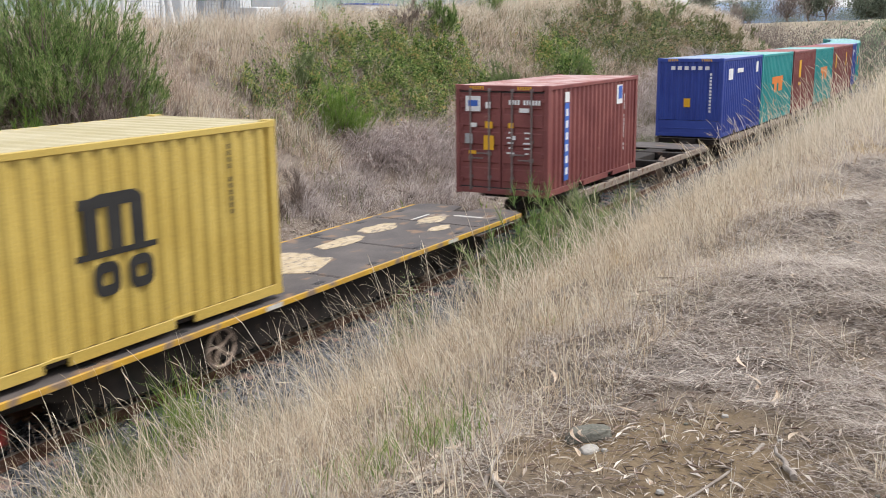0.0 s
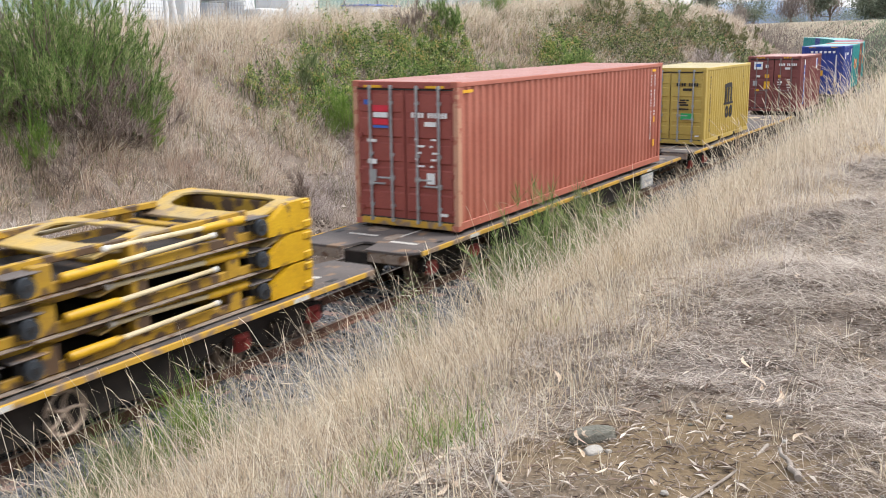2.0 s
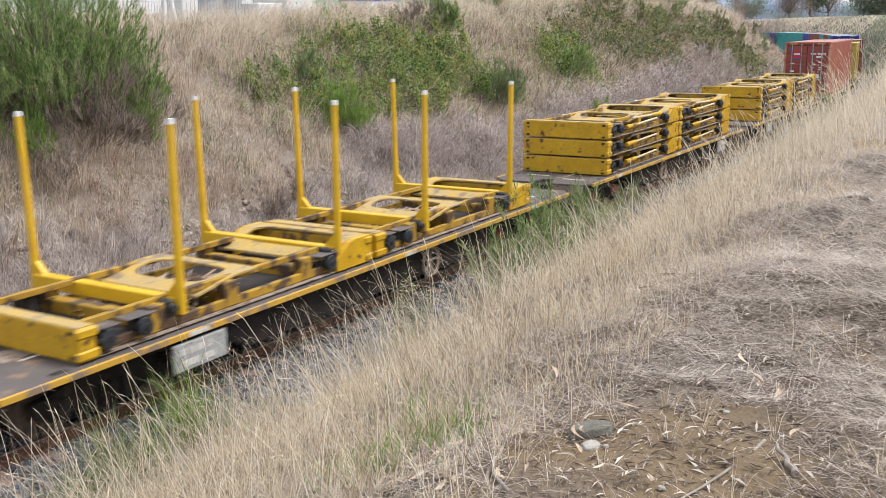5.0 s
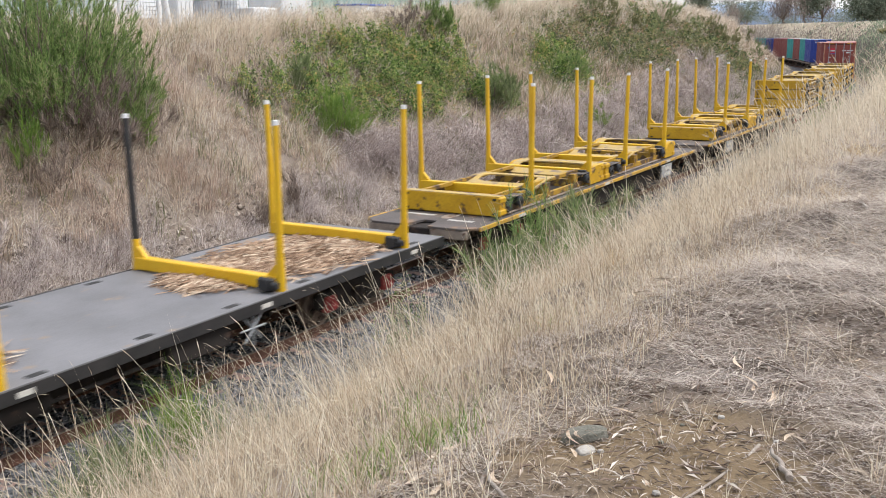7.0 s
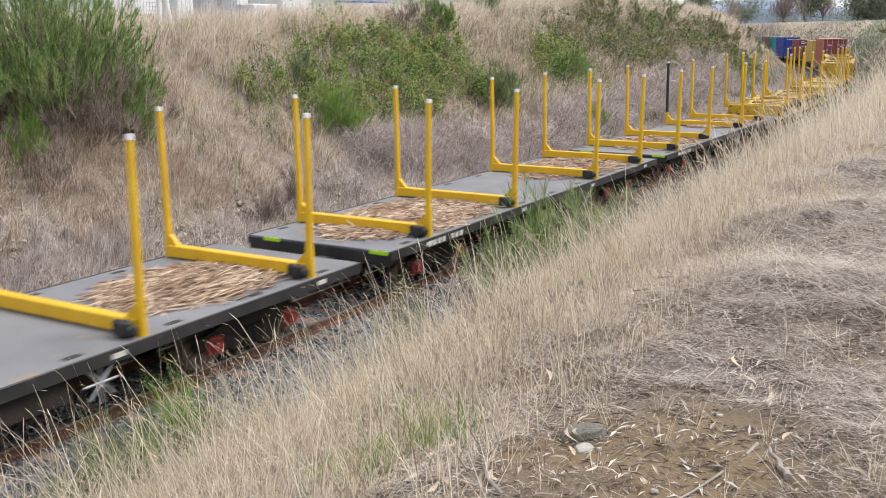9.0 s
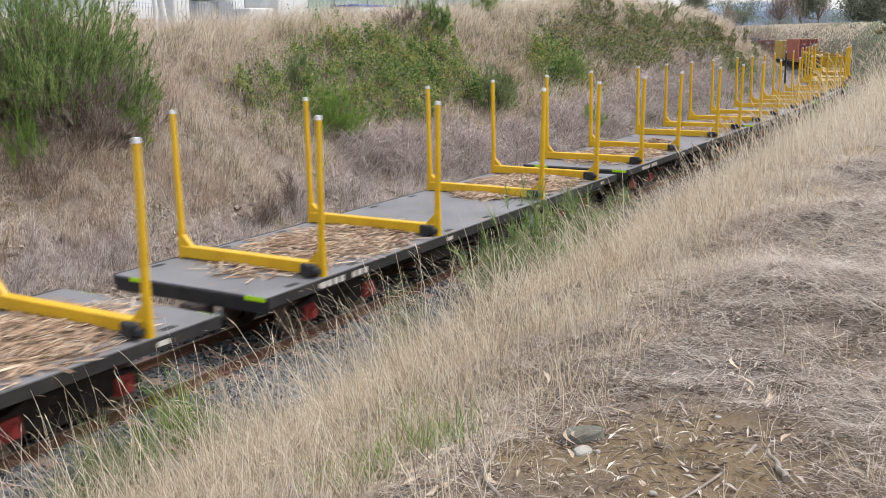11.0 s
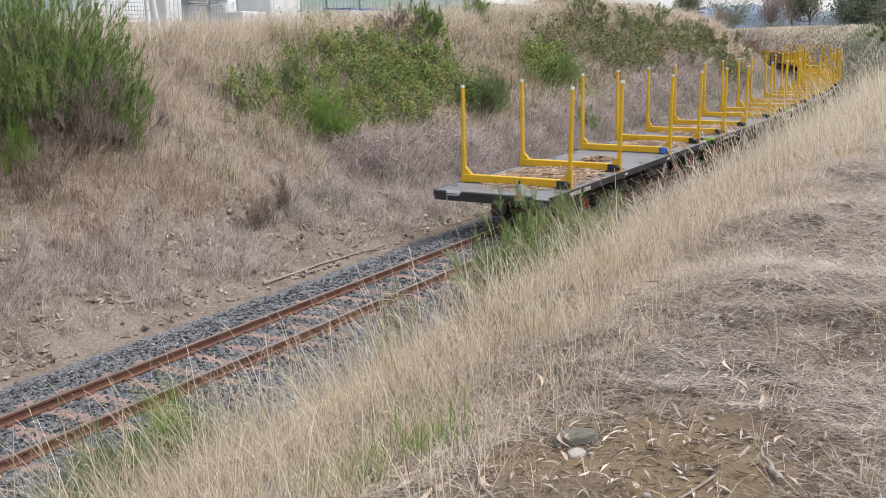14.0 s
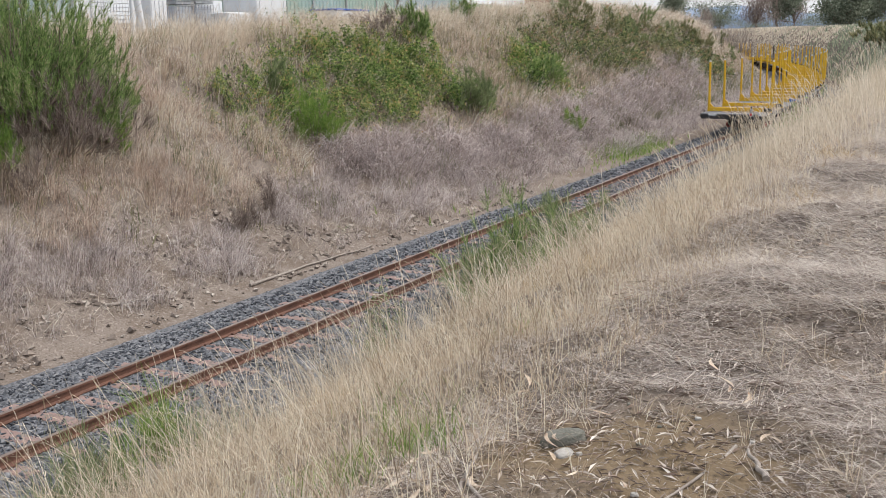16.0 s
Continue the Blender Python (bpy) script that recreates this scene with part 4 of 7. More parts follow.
plates(sc, [(11.55, 1.30, 0.12, 0.16), (11.55, 0.62, 0.14, 0.2), (11.45, 2.7, 0.3, 0.07), (0.42, 2.7, 0.4, 0.06)], "y", by, M["amber"], "sticker", "amber sticker")
stow(sc, 9.28, flat_at[1], FLAT)

# maroon container with a blue strip
mc = container("maroon", 6.058, 2.591, "worn maroon container with a blue strip on its side", rods=surface("tarnished_rod", (0.16, 0.12, 0.12), (0.25, 0.2, 0.19), 0.6, 0.3), roof=surface("scuffed_maroon_roof", (0.34, 0.14, 0.13), (0.55, 0.42, 0.40), 0.7, scale=1.6, bump=0.05))
plates(mc, [(0.72, 2.15, 0.40, 0.36)], "x", -0.028, M["white"], "sticker", "white sticker")
plates(mc, [(0.72, 2.16, 0.26, 0.14)], "x", -0.031, M["blue_sign"], "sticker", "blue mark")
plates(mc, [(0.32, 2.12, 0.13, 0.15), (0.72, 1.65, 0.2, 0.1), (-0.36, 1.38, 0.1, 0.1)], "x", -0.028, M["white"], "sticker", "white sticker")
plates(mc, [(0.30, 1.66, 0.2, 0.16), (0.30, 1.24, 0.27, 0.34), (0.74, 1.0, 0.2, 0.08), (-0.28, 1.66, 0.13, 0.12)], "x", -0.028, M["amber"], "sticker", "amber warning sticker")
plates(mc, [(0.84, 1.32, 0.2, 0.24)], "x", -0.028, BOARD, "data_plate")
number_bars(mc, -0.25, 2.2, 12, "x", -0.028, M["white"], h=0.11, step=0.075)
plates(mc, [(-0.62, 2.02, 0.24, 0.1)] + [(-0.27 - 0.43 * (k % 2), 1.5 - 0.12 * (k // 2), 0.10 + 0.05 * (k % 3), 0.038) for k in range(10)], "x", -0.028, M["white"], "door_marking")
plates(mc, [(1.08, 1.22, 0.26, 1.85)], "y", by, M["blue_sign"], "strip", "blue strip")
plates(mc, [(1.08, 2.28, 0.26, 0.24)] + [(1.08, 1.92 - 0.28 * k, 0.14, 0.17) for k in range(6)], "y", by - 0.005, M["white"], "strip_mark", "white blocks")
plates(mc, [(4.62, 2.15, 0.42, 0.5)], "y", by, M["white"], "sticker", "torn white sticker")
plates(mc, [(4.66, 2.2, 0.26, 0.34)], "y", by - 0.005, M["blue_sign"], "sticker", "blue mark")
number_bars(mc, 5.0, 2.1, 14, "y", by, M["white"], True, 0.05, 0.11)
stow(mc, 41.75, lead_at[0], 12.1)

# the containers ahead of it
blue = container("blue", 6.058, 2.85, "dark blue container with white blocks on its end", doors=False, roof=surface("pale_blue_roof", (0.25, 0.33, 0.5), (0.36, 0.43, 0.56), 0.6, scale=1.5))
plates(blue, [(0.62 - 0.25 * k, 2.5, 0.15, 0.13) for k in range(6)], "x", 0.0, M["white"], "end_mark", "white blocks")
plates(blue, [(-0.78, 2.28 - 0.12 * k, 0.08, 0.08) for k in range(12)], "x", 0.0, M["white"], "number_marking")
plates(blue, [(0.06, 1.25, 0.24, 0.32)], "x", 0.0, M["amber"], "sticker", "amber sticker")
plates(blue, [(1.1, 2.25, 0.6, 0.4), (2.5, 2.35, 0.9, 0.16), (5.2, 2.4, 0.36, 0.4)], "y", by, M["white"], "side_mark", "white blocks")
teal = container("teal", 6.058, 2.85, "teal container with an orange mark on its side", doors=False, roof=surface("pale_teal_roof", (0.22, 0.46, 0.45), (0.3, 0.52, 0.5), 0.6, scale=1.5))
plates(teal, [(3.0, 1.7, 2.2, 0.3), (2.6, 1.4, 0.5, 0.4), (3.6, 1.4, 0.8, 0.4)], "y", by, M["orange"], "side_mark", "orange blocks")
red2 = container("maroon", 6.058, 2.85, "maroon container with a yellow oval mark", roof=surface("dusty_red_roof", (0.30, 0.10, 0.10), (0.36, 0.15, 0.14), 0.6, scale=1.5))
plates(red2, [(1.7, 2.0, 0.55, 0.8), (1.7, 1.3, 0.7, 0.12)], "y", by, M["amber"], "side_mark", "yellow block")
order = [blue, teal, red2, teal, red2, red2, blue, teal, teal, teal, teal, blue, teal, teal]
used = []
for k, proto in enumerate(order):
    c = proto if proto not in used else copy_thing(proto, Matrix())
    used.append(proto)
    w = 1 + k // 2
    stow(c, 56.9 + 6.2 * k, lead_at[w], 12.1, 1.0)


# ---- yellow folding frames ----
def arch_plate(bm, x0, x1, half, hole, z_low, z_high, thick):
    """A sloping plate from x0 to x1 with a long rounded opening; z_low at x0, z_high at x1."""
    cx, rx = (x0 + x1) / 2, (x1 - x0) / 2
    ts = np.linspace(0.22, 2 * math.pi + 0.22, 57)[:-1]
    rings = [[], [], [], []]
    for t in ts:
        c, s = math.cos(t), math.sin(t)
        k = min(rx / max(abs(c), 1e-6), half / max(abs(s), 1e-6))
        for ring, (x, y) in ((0, (cx + c * k, s * k)), (1, (cx + 0.06 + hole[0] * np.sign(c) * abs(c) ** 0.6, hole[1] * np.sign(s) * abs(s) ** 0.45))):
            z = z_low + (z_high - z_low) * min(1.0, (x - x0) / (x1 - x0) / 0.62)
            rings[ring].append(bm.verts.new((x, y, z)))
            rings[ring + 2].append(bm.verts.new((x, y, z - thick)))
    o, i, lo, li = rings
    for k in range(56):
        j = (k + 1) % 56
        for q in ((o[k], o[j], i[j], i[k]), (lo[j], lo[k], li[k], li[j]), (i[k], i[j], li[j], li[k]), (o[j], o[k], lo[k], lo[j])):
            bm.faces.new(q)
    bmesh.ops.recalc_face_normals(bm, faces=bm.faces)
    return bm


def folding_frame(raised):
    """A twenty-foot steel frame with arched ends, side rails, four folding posts and winches; z = 0 at its foot."""
    f, L = new("folding_frame"), 6.08
    tagged(f, "grimy yellow folding log frame with raised posts" if raised else "grimy yellow folding log frame with folded posts", "cargo frame", "folding frames")
    H, B = 0.465, 1.22
    bm = bmesh.new()
    soft_box(bm, 0.0, 0.26, -B, B, 0.01, H - 0.03, 0.015)
    e = part("end_beam", bm, M["framework"], f)
    bm = bmesh.new()
    soft_box(bm, 0.01, 0.25, -B + 0.02, B - 0.02, H - 0.032, H - 0.018, 0.005)
    part("top_plate", bm, M["dusty"], e, "dusty top face")
    for s in (-1, 1):
        for z in (0.06, H - 0.1):
            bm = bmesh.new()
            box(bm, -0.004, 0.004, s * (B - 0.13) - 0.045, s * (B - 0.13) + 0.045, z - 0.02, z + 0.03)
            part("lifting_slot", bm, M["mark"], e)
        for z in (0.03, 0.30):
            bm = bmesh.new()
            soft_box(bm, -0.02, 0.30, min(s * (B - 0.06), s * (B + 0.02)), max(s * (B - 0.06), s * (B + 0.02)), z, z + 0.12, 0.02)
            part("corner_block", bm, M["framework"], e)
    # arched end: sloping plate with a long opening, cheeks at both sides
    bm = bmesh.new()
    arch_plate(bm, L - 1.30, L - 0.03, B - 0.10, (0.36, 0.90), H - 0.20, H + 0.002, 0.035)
    part("arched_plate", bm, M["dusty"], f, "dusty arched plate with a long opening")
    bm = bmesh.new()
    soft_box(bm, L - 0.10, L - 0.002, -B, B, 0.01, H - 0.01, 0.01)
    part("arched_end", bm, M["framework"], f)
    bm = bmesh.new()
    soft_box(bm, L - 0.26, L - 0.20, -B + 0.1, B - 0.1, 0.03, H - 0.06, 0.008)
    part("inner_wall", bm, M["grimy"], f)
    for s in (-1, 1):
        bm = bmesh.new()
        prism(bm, [(L - 0.98, 0.02), (L - 0.004, 0.02), (L - 0.004, H), (L - 0.46, H), (L - 0.60, H - 0.03), (L - 0.98, H - 0.25)], "y", min(s * (B - 0.11), s * B), max(s * (B - 0.11), s * B))
        ck = part("cheek_plate", bm, M["framework"], f)
        for z in (0.03, 0.32):
            bm = bmesh.new()
            soft_box(bm, L - 0.20, L + 0.012, min(s * (B - 0.06), s * (B + 0.02)), max(s * (B - 0.06), s * (B + 0.02)), z, z + 0.12, 0.02)
            part("corner_block", bm, M["framework"], ck)
        bm = bmesh.new()
        soft_box(bm, 0.26, L - 0.95, min(s * (B - 0.20), s * (B - 0.12)), max(s * (B - 0.20), s * (B - 0.12)), 0.02, 0.15, 0.012)
        part("side_rail", bm, M["grimy"], f)
        bm = bmesh.new()
        box(bm, 0.3, L - 1.0, min(s * (B - 0.115), s * (B - 0.02)), max(s * (B - 0.115), s * (B - 0.02)), 0.012, 0.024)
        part("dirt_ledge", bm, M["rustpale"], f, "dirt-covered ledge")
        bm = bmesh.new()
        soft_box(bm, 0.3, L - 1.1, min(s * 0.86, s * 0.94), max(s * 0.86, s * 0.94), H - 0.13, H - 0.035, 0.012)
        part("inner_rail", bm, M["grimy"], f)
    # second arch in the middle of the unit
    bm = bmesh.new()
    arch_plate(bm, 2.15, 3.45, B - 0.22, (0.36, 0.72), H - 0.17, H - 0.03, 0.03)
    part("middle_arch", bm, M["dusty"], f, "dusty arched plate with a long opening")
    for x in (1.35, 2.75, 4.45):
        bm = bmesh.new()
        soft_box(bm, x - 0.10, x + 0.10, -B + 0.12, B - 0.12, 0.03, 0.24, 0.012)
        part("cross_beam", bm, M["grimy"], f)
        for s in (-1, 1):
            bm = bmesh.new()
            soft_box(bm, x - 0.13, x + 0.13, s * (B - 0.19) - 0.08, s * (B - 0.19) + 0.08, 0.03, 0.38, 0.012)
            part("post_bracket", bm, M["grimy"], f)
    bm = bmesh.new()
    box(bm, 0.3, L - 0.3, -0.98, 0.98, 0.03, 0.06)
    part("floor_plate", bm, M["under"], f)
    for s in (-1, 1):
        for x, k in ((1.55, 1), (4.75, -1)):
            if raised:
                continue
            y = s * (B - 0.05 if k > 0 else B - 0.15)
            z, rise = (0.20, 0.05) if k > 0 else (0.34, 0.05)
            bm = bmesh.new()
            rod(bm, [(x, y, z), (x + k * 0.05, y, z), (x + k * 0.75, y, z + 0.01), (x + k * 0.82, y, z + 0.012)], [0.055, 0.066, 0.058, 0.04], 12)
            part("post_sleeve", bm, M["framework"], f)
            bm = bmesh.new()
            tube(bm, (x + k * 0.80, y, z + 0.012), (x + k * 2.42, y, z + rise), 0.036, 0.032, 10)
            po = part("post", bm, M["pole"], f, "bare worn tube")
            bm = bmesh.new()
            tube(bm, (x + k * 2.42, y, z + rise), (x + k * 2.50, y, z + rise), 0.042, 0.040, 10)
            part("post_cap", bm, M["whiteworn"], po, "pale cap")
    if raised:
        for x in (1.75, 5.25):
            bolster(f, x, z=0.20, wide=1.80)
    for s in (-1, 1):
        for n, x in enumerate((0.46, 1.05, L - 1.12)):
            bm = bmesh.new()
            tube(bm, (x, s * (B - 0.26), 0.2), (x, s * (B - 0.02), 0.2), 0.10, 0.10, 14)
            tube(bm, (x, s * (B - 0.02), 0.2), (x, s * (B + 0.05), 0.2), 0.05, 0.045, 10)
            soft_box(bm, x - 0.13, x + 0.13, s * (B - 0.18) - 0.06, s * (B - 0.18) + 0.06, 0.05, 0.31, 0.02)
            wch = part("strap_winch", bm, M["black"], f, "black strap winch")
            bm = bmesh.new()
            tube(bm, (x, s * (B - 0.03), 0.2), (x, s * (B + 0.02), 0.2), 0.125, 0.115, 16)
            part("winch_rim", bm, M["rim"], wch, "blue-grey winch disc")
            bm = bmesh.new()
            soft_box(bm, x - 0.26, x + 0.22, s * (B - 0.17) - 0.14, s * (B - 0.17) + 0.14, 0.325, 0.345, 0.006)
            part("winch_guard", bm, M["deck"], wch)
            if n == 0:      # ratchet lugs round the first winch
                for k in range(5):
                    bm = bmesh.new()
                    q = 0.6 + k * 1.2566
                    soft_box(bm, x + 0.13 * math.cos(q) - 0.025, x + 0.13 * math.cos(q) + 0.025, s * (B - 0.01) - 0.03, s * (B - 0.01) + 0.03, 0.2 + 0.13 * math.sin(q) - 0.025, 0.2 + 0.13 * math.sin(q) + 0.025, 0.008)
                    part("ratchet_lug", bm, M["black"], wch)
    return f


# inner frame parts: grime, and their shade darkened into the colour
M["grimy"] = surface("grimy_shaded_yellow", (0.30, 0.175, 0.02), (0.42, 0.25, 0.015), 0.65, scale=2.5, fine=24.0, bump=0.1, wear=(0.085, 0.05, 0.028), wear_at=0.50, wear_scale=3.5)
M["rim"] = surface("blue_grey_winch", (0.028, 0.034, 0.042), (0.06, 0.07, 0.085), 0.5, 0.3, scale=5, bump=0.1)
folded, upright = folding_frame(False), folding_frame(True)
stack = []
for mid, rear in ((flat_at[2], -7.62), (flat_at[3], -24.85)):
    for j in range(2):
        for k in range(3):
            stack.append((folded, mid, rear + j * 6.22, 0.985 + k * 0.475))
for mid, rear in ((flat_at[4], -41.9), (flat_at[5], -58.95)):
    for j in range(2):
        stack.append((upright, mid, rear + j * 6.22, 0.985))
seen = []
for proto, mid, rear, z in stack:
    f = proto if proto not in seen else copy_thing(proto, Matrix())
    seen.append(proto)
    stow(f, rear, mid, FLAT, z)


# ---- bark on the decks ----
M["bark"] = flecked("torn_bark", [(0.0, (0.13, 0.080, 0.052)), (0.35, (0.30, 0.195, 0.13)), (0.7, (0.45, 0.32, 0.22)), (1.0, (0.62, 0.51, 0.39))], 0.85, patch=1.5)


def slivers(n, areas, z, long=(0.10, 0.55), wide=(0.012, 0.04)):
    """Thin strips lying about in oval heaps."""
    which = RNG.integers(0, len(areas), n)
    a = np.array(areas)[which]
    r, t = np.sqrt(RNG.random(n)) * RNG.uniform(0.7, 1.05, n), RNG.uniform(0, 6.28, n)
    x, y = a[:, 0] + a[:, 2] * r * np.cos(t), a[:, 1] + a[:, 3] * r * np.sin(t)
    heap = np.clip(1 - r, 0, 1) * 0.09
    P = np.stack([x, y, z + RNG.random(n) * (0.02 + heap) + 0.012], -1)
    ang = RNG.normal(0.3, 0.9, n)
    u = np.stack([np.cos(ang), np.sin(ang), RNG.normal(0, 0.09, n)], -1)
    v = np.stack([-np.sin(ang), np.cos(ang), RNG.normal(0, 0.3, n)], -1)
    l, w = RNG.uniform(*long, n)[:, None] / 2, RNG.uniform(*wide, n)[:, None] / 2
    thick = np.array([0, 0, 0.009])
    q = np.stack([P - u * l - v * w, P + u * l - v * w * 0.5, P + u * l * 0.9 + v * w, P - u * l * 0.8 + v * w, P + thick], 1)
    f = np.array([(0, 1, 4), (1, 2, 4), (2, 3, 4), (3, 0, 4), (1, 0, 3), (1, 3, 2)])
    return mesh_np("bark_debris", q, f[None] + 5 * np.arange(n)[:, None, None], M["bark"])


L_ = LOG / 2
bark = [slivers(8200, [(L_ - 2.7, 0.28, 2.4, 1.48), (-L_ + 3.4, 0.28, 2.9, 1.5), (L_ - 4.4, 0.3, 1.2, 1.0), (L_ - 2.2, 0.2, 1.7, 1.2)], 1.03),
        slivers(8800, [(L_ - 2.9, 0.28, 2.9, 1.5), (-L_ + 3.2, 0.28, 2.9, 1.5), (-L_ + 2.4, 0.2, 2.0, 1.2)], 1.03),
        slivers(7600, [(L_ - 2.4, 0.2, 1.9, 1.3), (-L_ + 3.3, 0.3, 2.9, 1.5), (0.2, 0.4, 0.6, 0.4), (-L_ + 4.2, 0.2, 1.6, 1.1)], 1.03)]
for k, f in enumerate(log_front):
    ride(tagged(new("bark_debris", bark[k % 3]), "heaps of torn brown bark lying on the deck", "bark", kind="stuff"), f - LOG / 2, LOG, Matrix())
ride(tagged(new("bark_debris", slivers(1300, [(6.35, 0.45, 0.75, 0.62)], 0.972, (0.1, 0.4), (0.02, 0.07))), "heap of torn bark on the end of the deck", "bark", kind="stuff"), flat_at[3], FLAT, Matrix())
bark_f = slivers(700, [(-4.0, 0, 1.2, 0.8), (2.4, 0.1, 1.3, 0.8)], 1.09, (0.2, 0.9), (0.02, 0.07))
for mid in flat_at[4:]:
    ride(tagged(new("bark_debris", bark_f), "loose bark strips caught in the frames", "bark", kind="stuff"), mid, FLAT, Matrix())

for board in [c for c in flats[0].children if c.name.startswith("number_board")]:
    for c in (*board.children, board):
        bpy.data.objects.remove(c)
# pale worn patches on the empty half of the first flat's deck
M["patch"] = surface("bare_plywood_patch", (0.42, 0.33, 0.21), (0.54, 0.45, 0.32), 0.85, scale=7, bump=0.2, wear=(0.16, 0.14, 0.13), wear_at=0.56, wear_scale=9)
for x, y, rx, ry in ((-0.15, 0.15, 0.55, 0.55), (1.55, 0.10, 0.85, 0.75), (3.4, 0.35, 0.75, 0.25), (4.9, 0.5, 0.6, 0.28), (6.2, 0.0, 0.5, 0.22), (5.5, -0.6, 0.4, 0.14)):
    bm = bmesh.new()
    ring = [(x + rx * (1 + 0.45 * noise.noise(Vector((math.cos(t) * 1.7, math.sin(t) * 1.7, x)))) * math.cos(t), y + ry * (1 + 0.45 * noise.noise(Vector((math.cos(t) * 1.7, math.sin(t) * 1.7, x + 9)))) * math.sin(t)) for t in np.linspace(0, 2 * math.pi, 31)[:-1]]
    prism(bm, [(-a, -b) for a, b in ring], "z", 0.972, 0.977)
    part("worn_patch", bm, M["patch"], flats[0], "pale worn patch")
# one bolster of the first log wagon has a dark far post
bolsters = sorted((c for c in logs[0].children if c.name.startswith("bolster")), key=lambda c: -c.location.x)
post = max((c for c in bolsters[1].children if c.name.split(".")[0] == "post"), key=lambda c: c.data.vertices[0].co.y)
post.material_slots[0].link = "OBJECT"
post.material_slots[0].material = M["rubber"]

# tail marker on the last wagon
tail = logs[-1]
for c in tail.children:
    if c.name.startswith("end_reflector") and c.data.vertices[0].co.x < 0:
        c.material_slots[0].link = "OBJECT"
        c.material_slots[0].material = M["white"]
        c["label"] = "white strip"
bm = bmesh.new()
soft_box(bm, -LOG / 2 - 0.16, -LOG / 2 - 0.04, -0.54, -0.40, 0.92, 1.32, 0.02)
lamp = part("tail_marker", bm, BOARD, tail, "grey tail marker box")
bm = bmesh.new()
soft_box(bm, -LOG / 2 - 0.168, -LOG / 2 - 0.158, -0.52, -0.42, 0.96, 1.12, 0.003)
part("red_panel", bm, M["signred"], lamp, "red reflective panel")
bm = bmesh.new()
tube(bm, (-LOG / 2 - 0.1, -0.47, 1.32), (-LOG / 2 - 0.1, -0.47, 1.42), 0.04, 0.03)
part("lens", bm, M["black"], lamp)
bm = bmesh.new()
rod(bm, [(-LOG / 2 - 0.02, 1.25, 0.93), (-LOG / 2 - 0.10, 1.25, 0.93), (-LOG / 2 - 0.10, 1.55, 0.93), (-LOG / 2 - 0.10, 1.55, 0.72)], [0.018] * 4)
part("shunter_hook", bm, M["steel"], tail)
for w in logs:
    for k in range(9):
        if k in (4, 8):
            continue
        bm = bmesh.new()
        box(bm, -6.1 + k * 0.17, -5.99 + k * 0.17, -1.275, -1.271, 0.885, 0.985)
        part("number_marking", bm, M["whiteworn"], w)

# a newer blue winch on one of the log wagons
beam = sorted((c for c in logs[5].children if c.name.startswith("bolster")), key=lambda c: -c.location.x)[1]
for c in beam.children:
    if c.name.startswith("strap_winch"):
        c.material_slots[0].link = "OBJECT"
        c.material_slots[0].material = M["blue_sign"]
        c["label"] = "blue strap winch"


# ---- growth ----
M["straw"] = flecked("dry_straw", [(0.0, (0.215, 0.163, 0.115)), (0.3, (0.485, 0.385, 0.280)), (0.65, (0.715, 0.595, 0.448)), (1.0, (0.880, 0.825, 0.680))], 0.8, patch=1.3, thin=0.45)
M["stem"] = flecked("pale_seed_stem", [(0.0, (0.490, 0.410, 0.293)), (0.5, (0.694, 0.610, 0.480)), (1.0, (0.857, 0.780, 0.658))], 0.7, patch=0.5, thin=0.45)
M["mat"] = flecked("matted_grey_grass", [(0.0, (0.17, 0.14, 0.128)), (0.3, (0.35, 0.30, 0.28)), (0.65, (0.56, 0.495, 0.465)), (1.0, (0.82, 0.765, 0.73))], 0.85, patch=1.6, thin=0.4)
M["bankgrass"] = flecked("bank_straw", [(0.0, (0.19, 0.14, 0.10)), (0.3, (0.54, 0.43, 0.325)), (0.65, (0.80, 0.69, 0.55)), (1.0, (0.88, 0.85, 0.76))], 0.85, patch=1.2, thin=0.5)
M["rosy"] = flecked("rosy_dead_grass", [(0.0, (0.17, 0.115, 0.09)), (0.35, (0.47, 0.35, 0.285)), (0.7, (0.72, 0.58, 0.48)), (1.0, (0.86, 0.77, 0.66))], 0.85, patch=1.4, thin=0.5)
M["olive"] = flecked("greening_dry_grass", [(0.0, (0.10, 0.095, 0.045)), (0.4, (0.26, 0.25, 0.125)), (0.75, (0.44, 0.41, 0.22)), (1.0, (0.68, 0.60, 0.39))], 0.85, patch=0.5, thin=0.4)
M["bracken"] = flecked("dead_bracken", [(0.0, (0.125, 0.098, 0.096)), (0.35, (0.46, 0.40, 0.385)), (0.75, (0.72, 0.64, 0.615)), (1.0, (0.88, 0.83, 0.80))], 0.9, patch=1.2, thin=0.45)
M["crumb"] = flecked("litter_crumb", [(0.0, (0.15, 0.115, 0.092)), (0.35, (0.25, 0.20, 0.165)), (0.7, (0.40, 0.34, 0.29)), (1.0, (0.66, 0.59, 0.52))], 0.85, patch=2.5)
M["paleflat"] = flecked("pale_flattened_straw", [(0.0, (0.30, 0.245, 0.205)), (0.4, (0.54, 0.47, 0.41)), (1.0, (0.80, 0.74, 0.67))], 0.8, patch=0.9, thin=0.4)
M["mauvetwig"] = flecked("mauve_dead_twig", [(0.0, (0.075, 0.058, 0.056)), (0.4, (0.28, 0.225, 0.215)), (0.75, (0.50, 0.42, 0.405)), (1.0, (0.76, 0.68, 0.65))], 0.9, patch=1.2, thin=0.35)
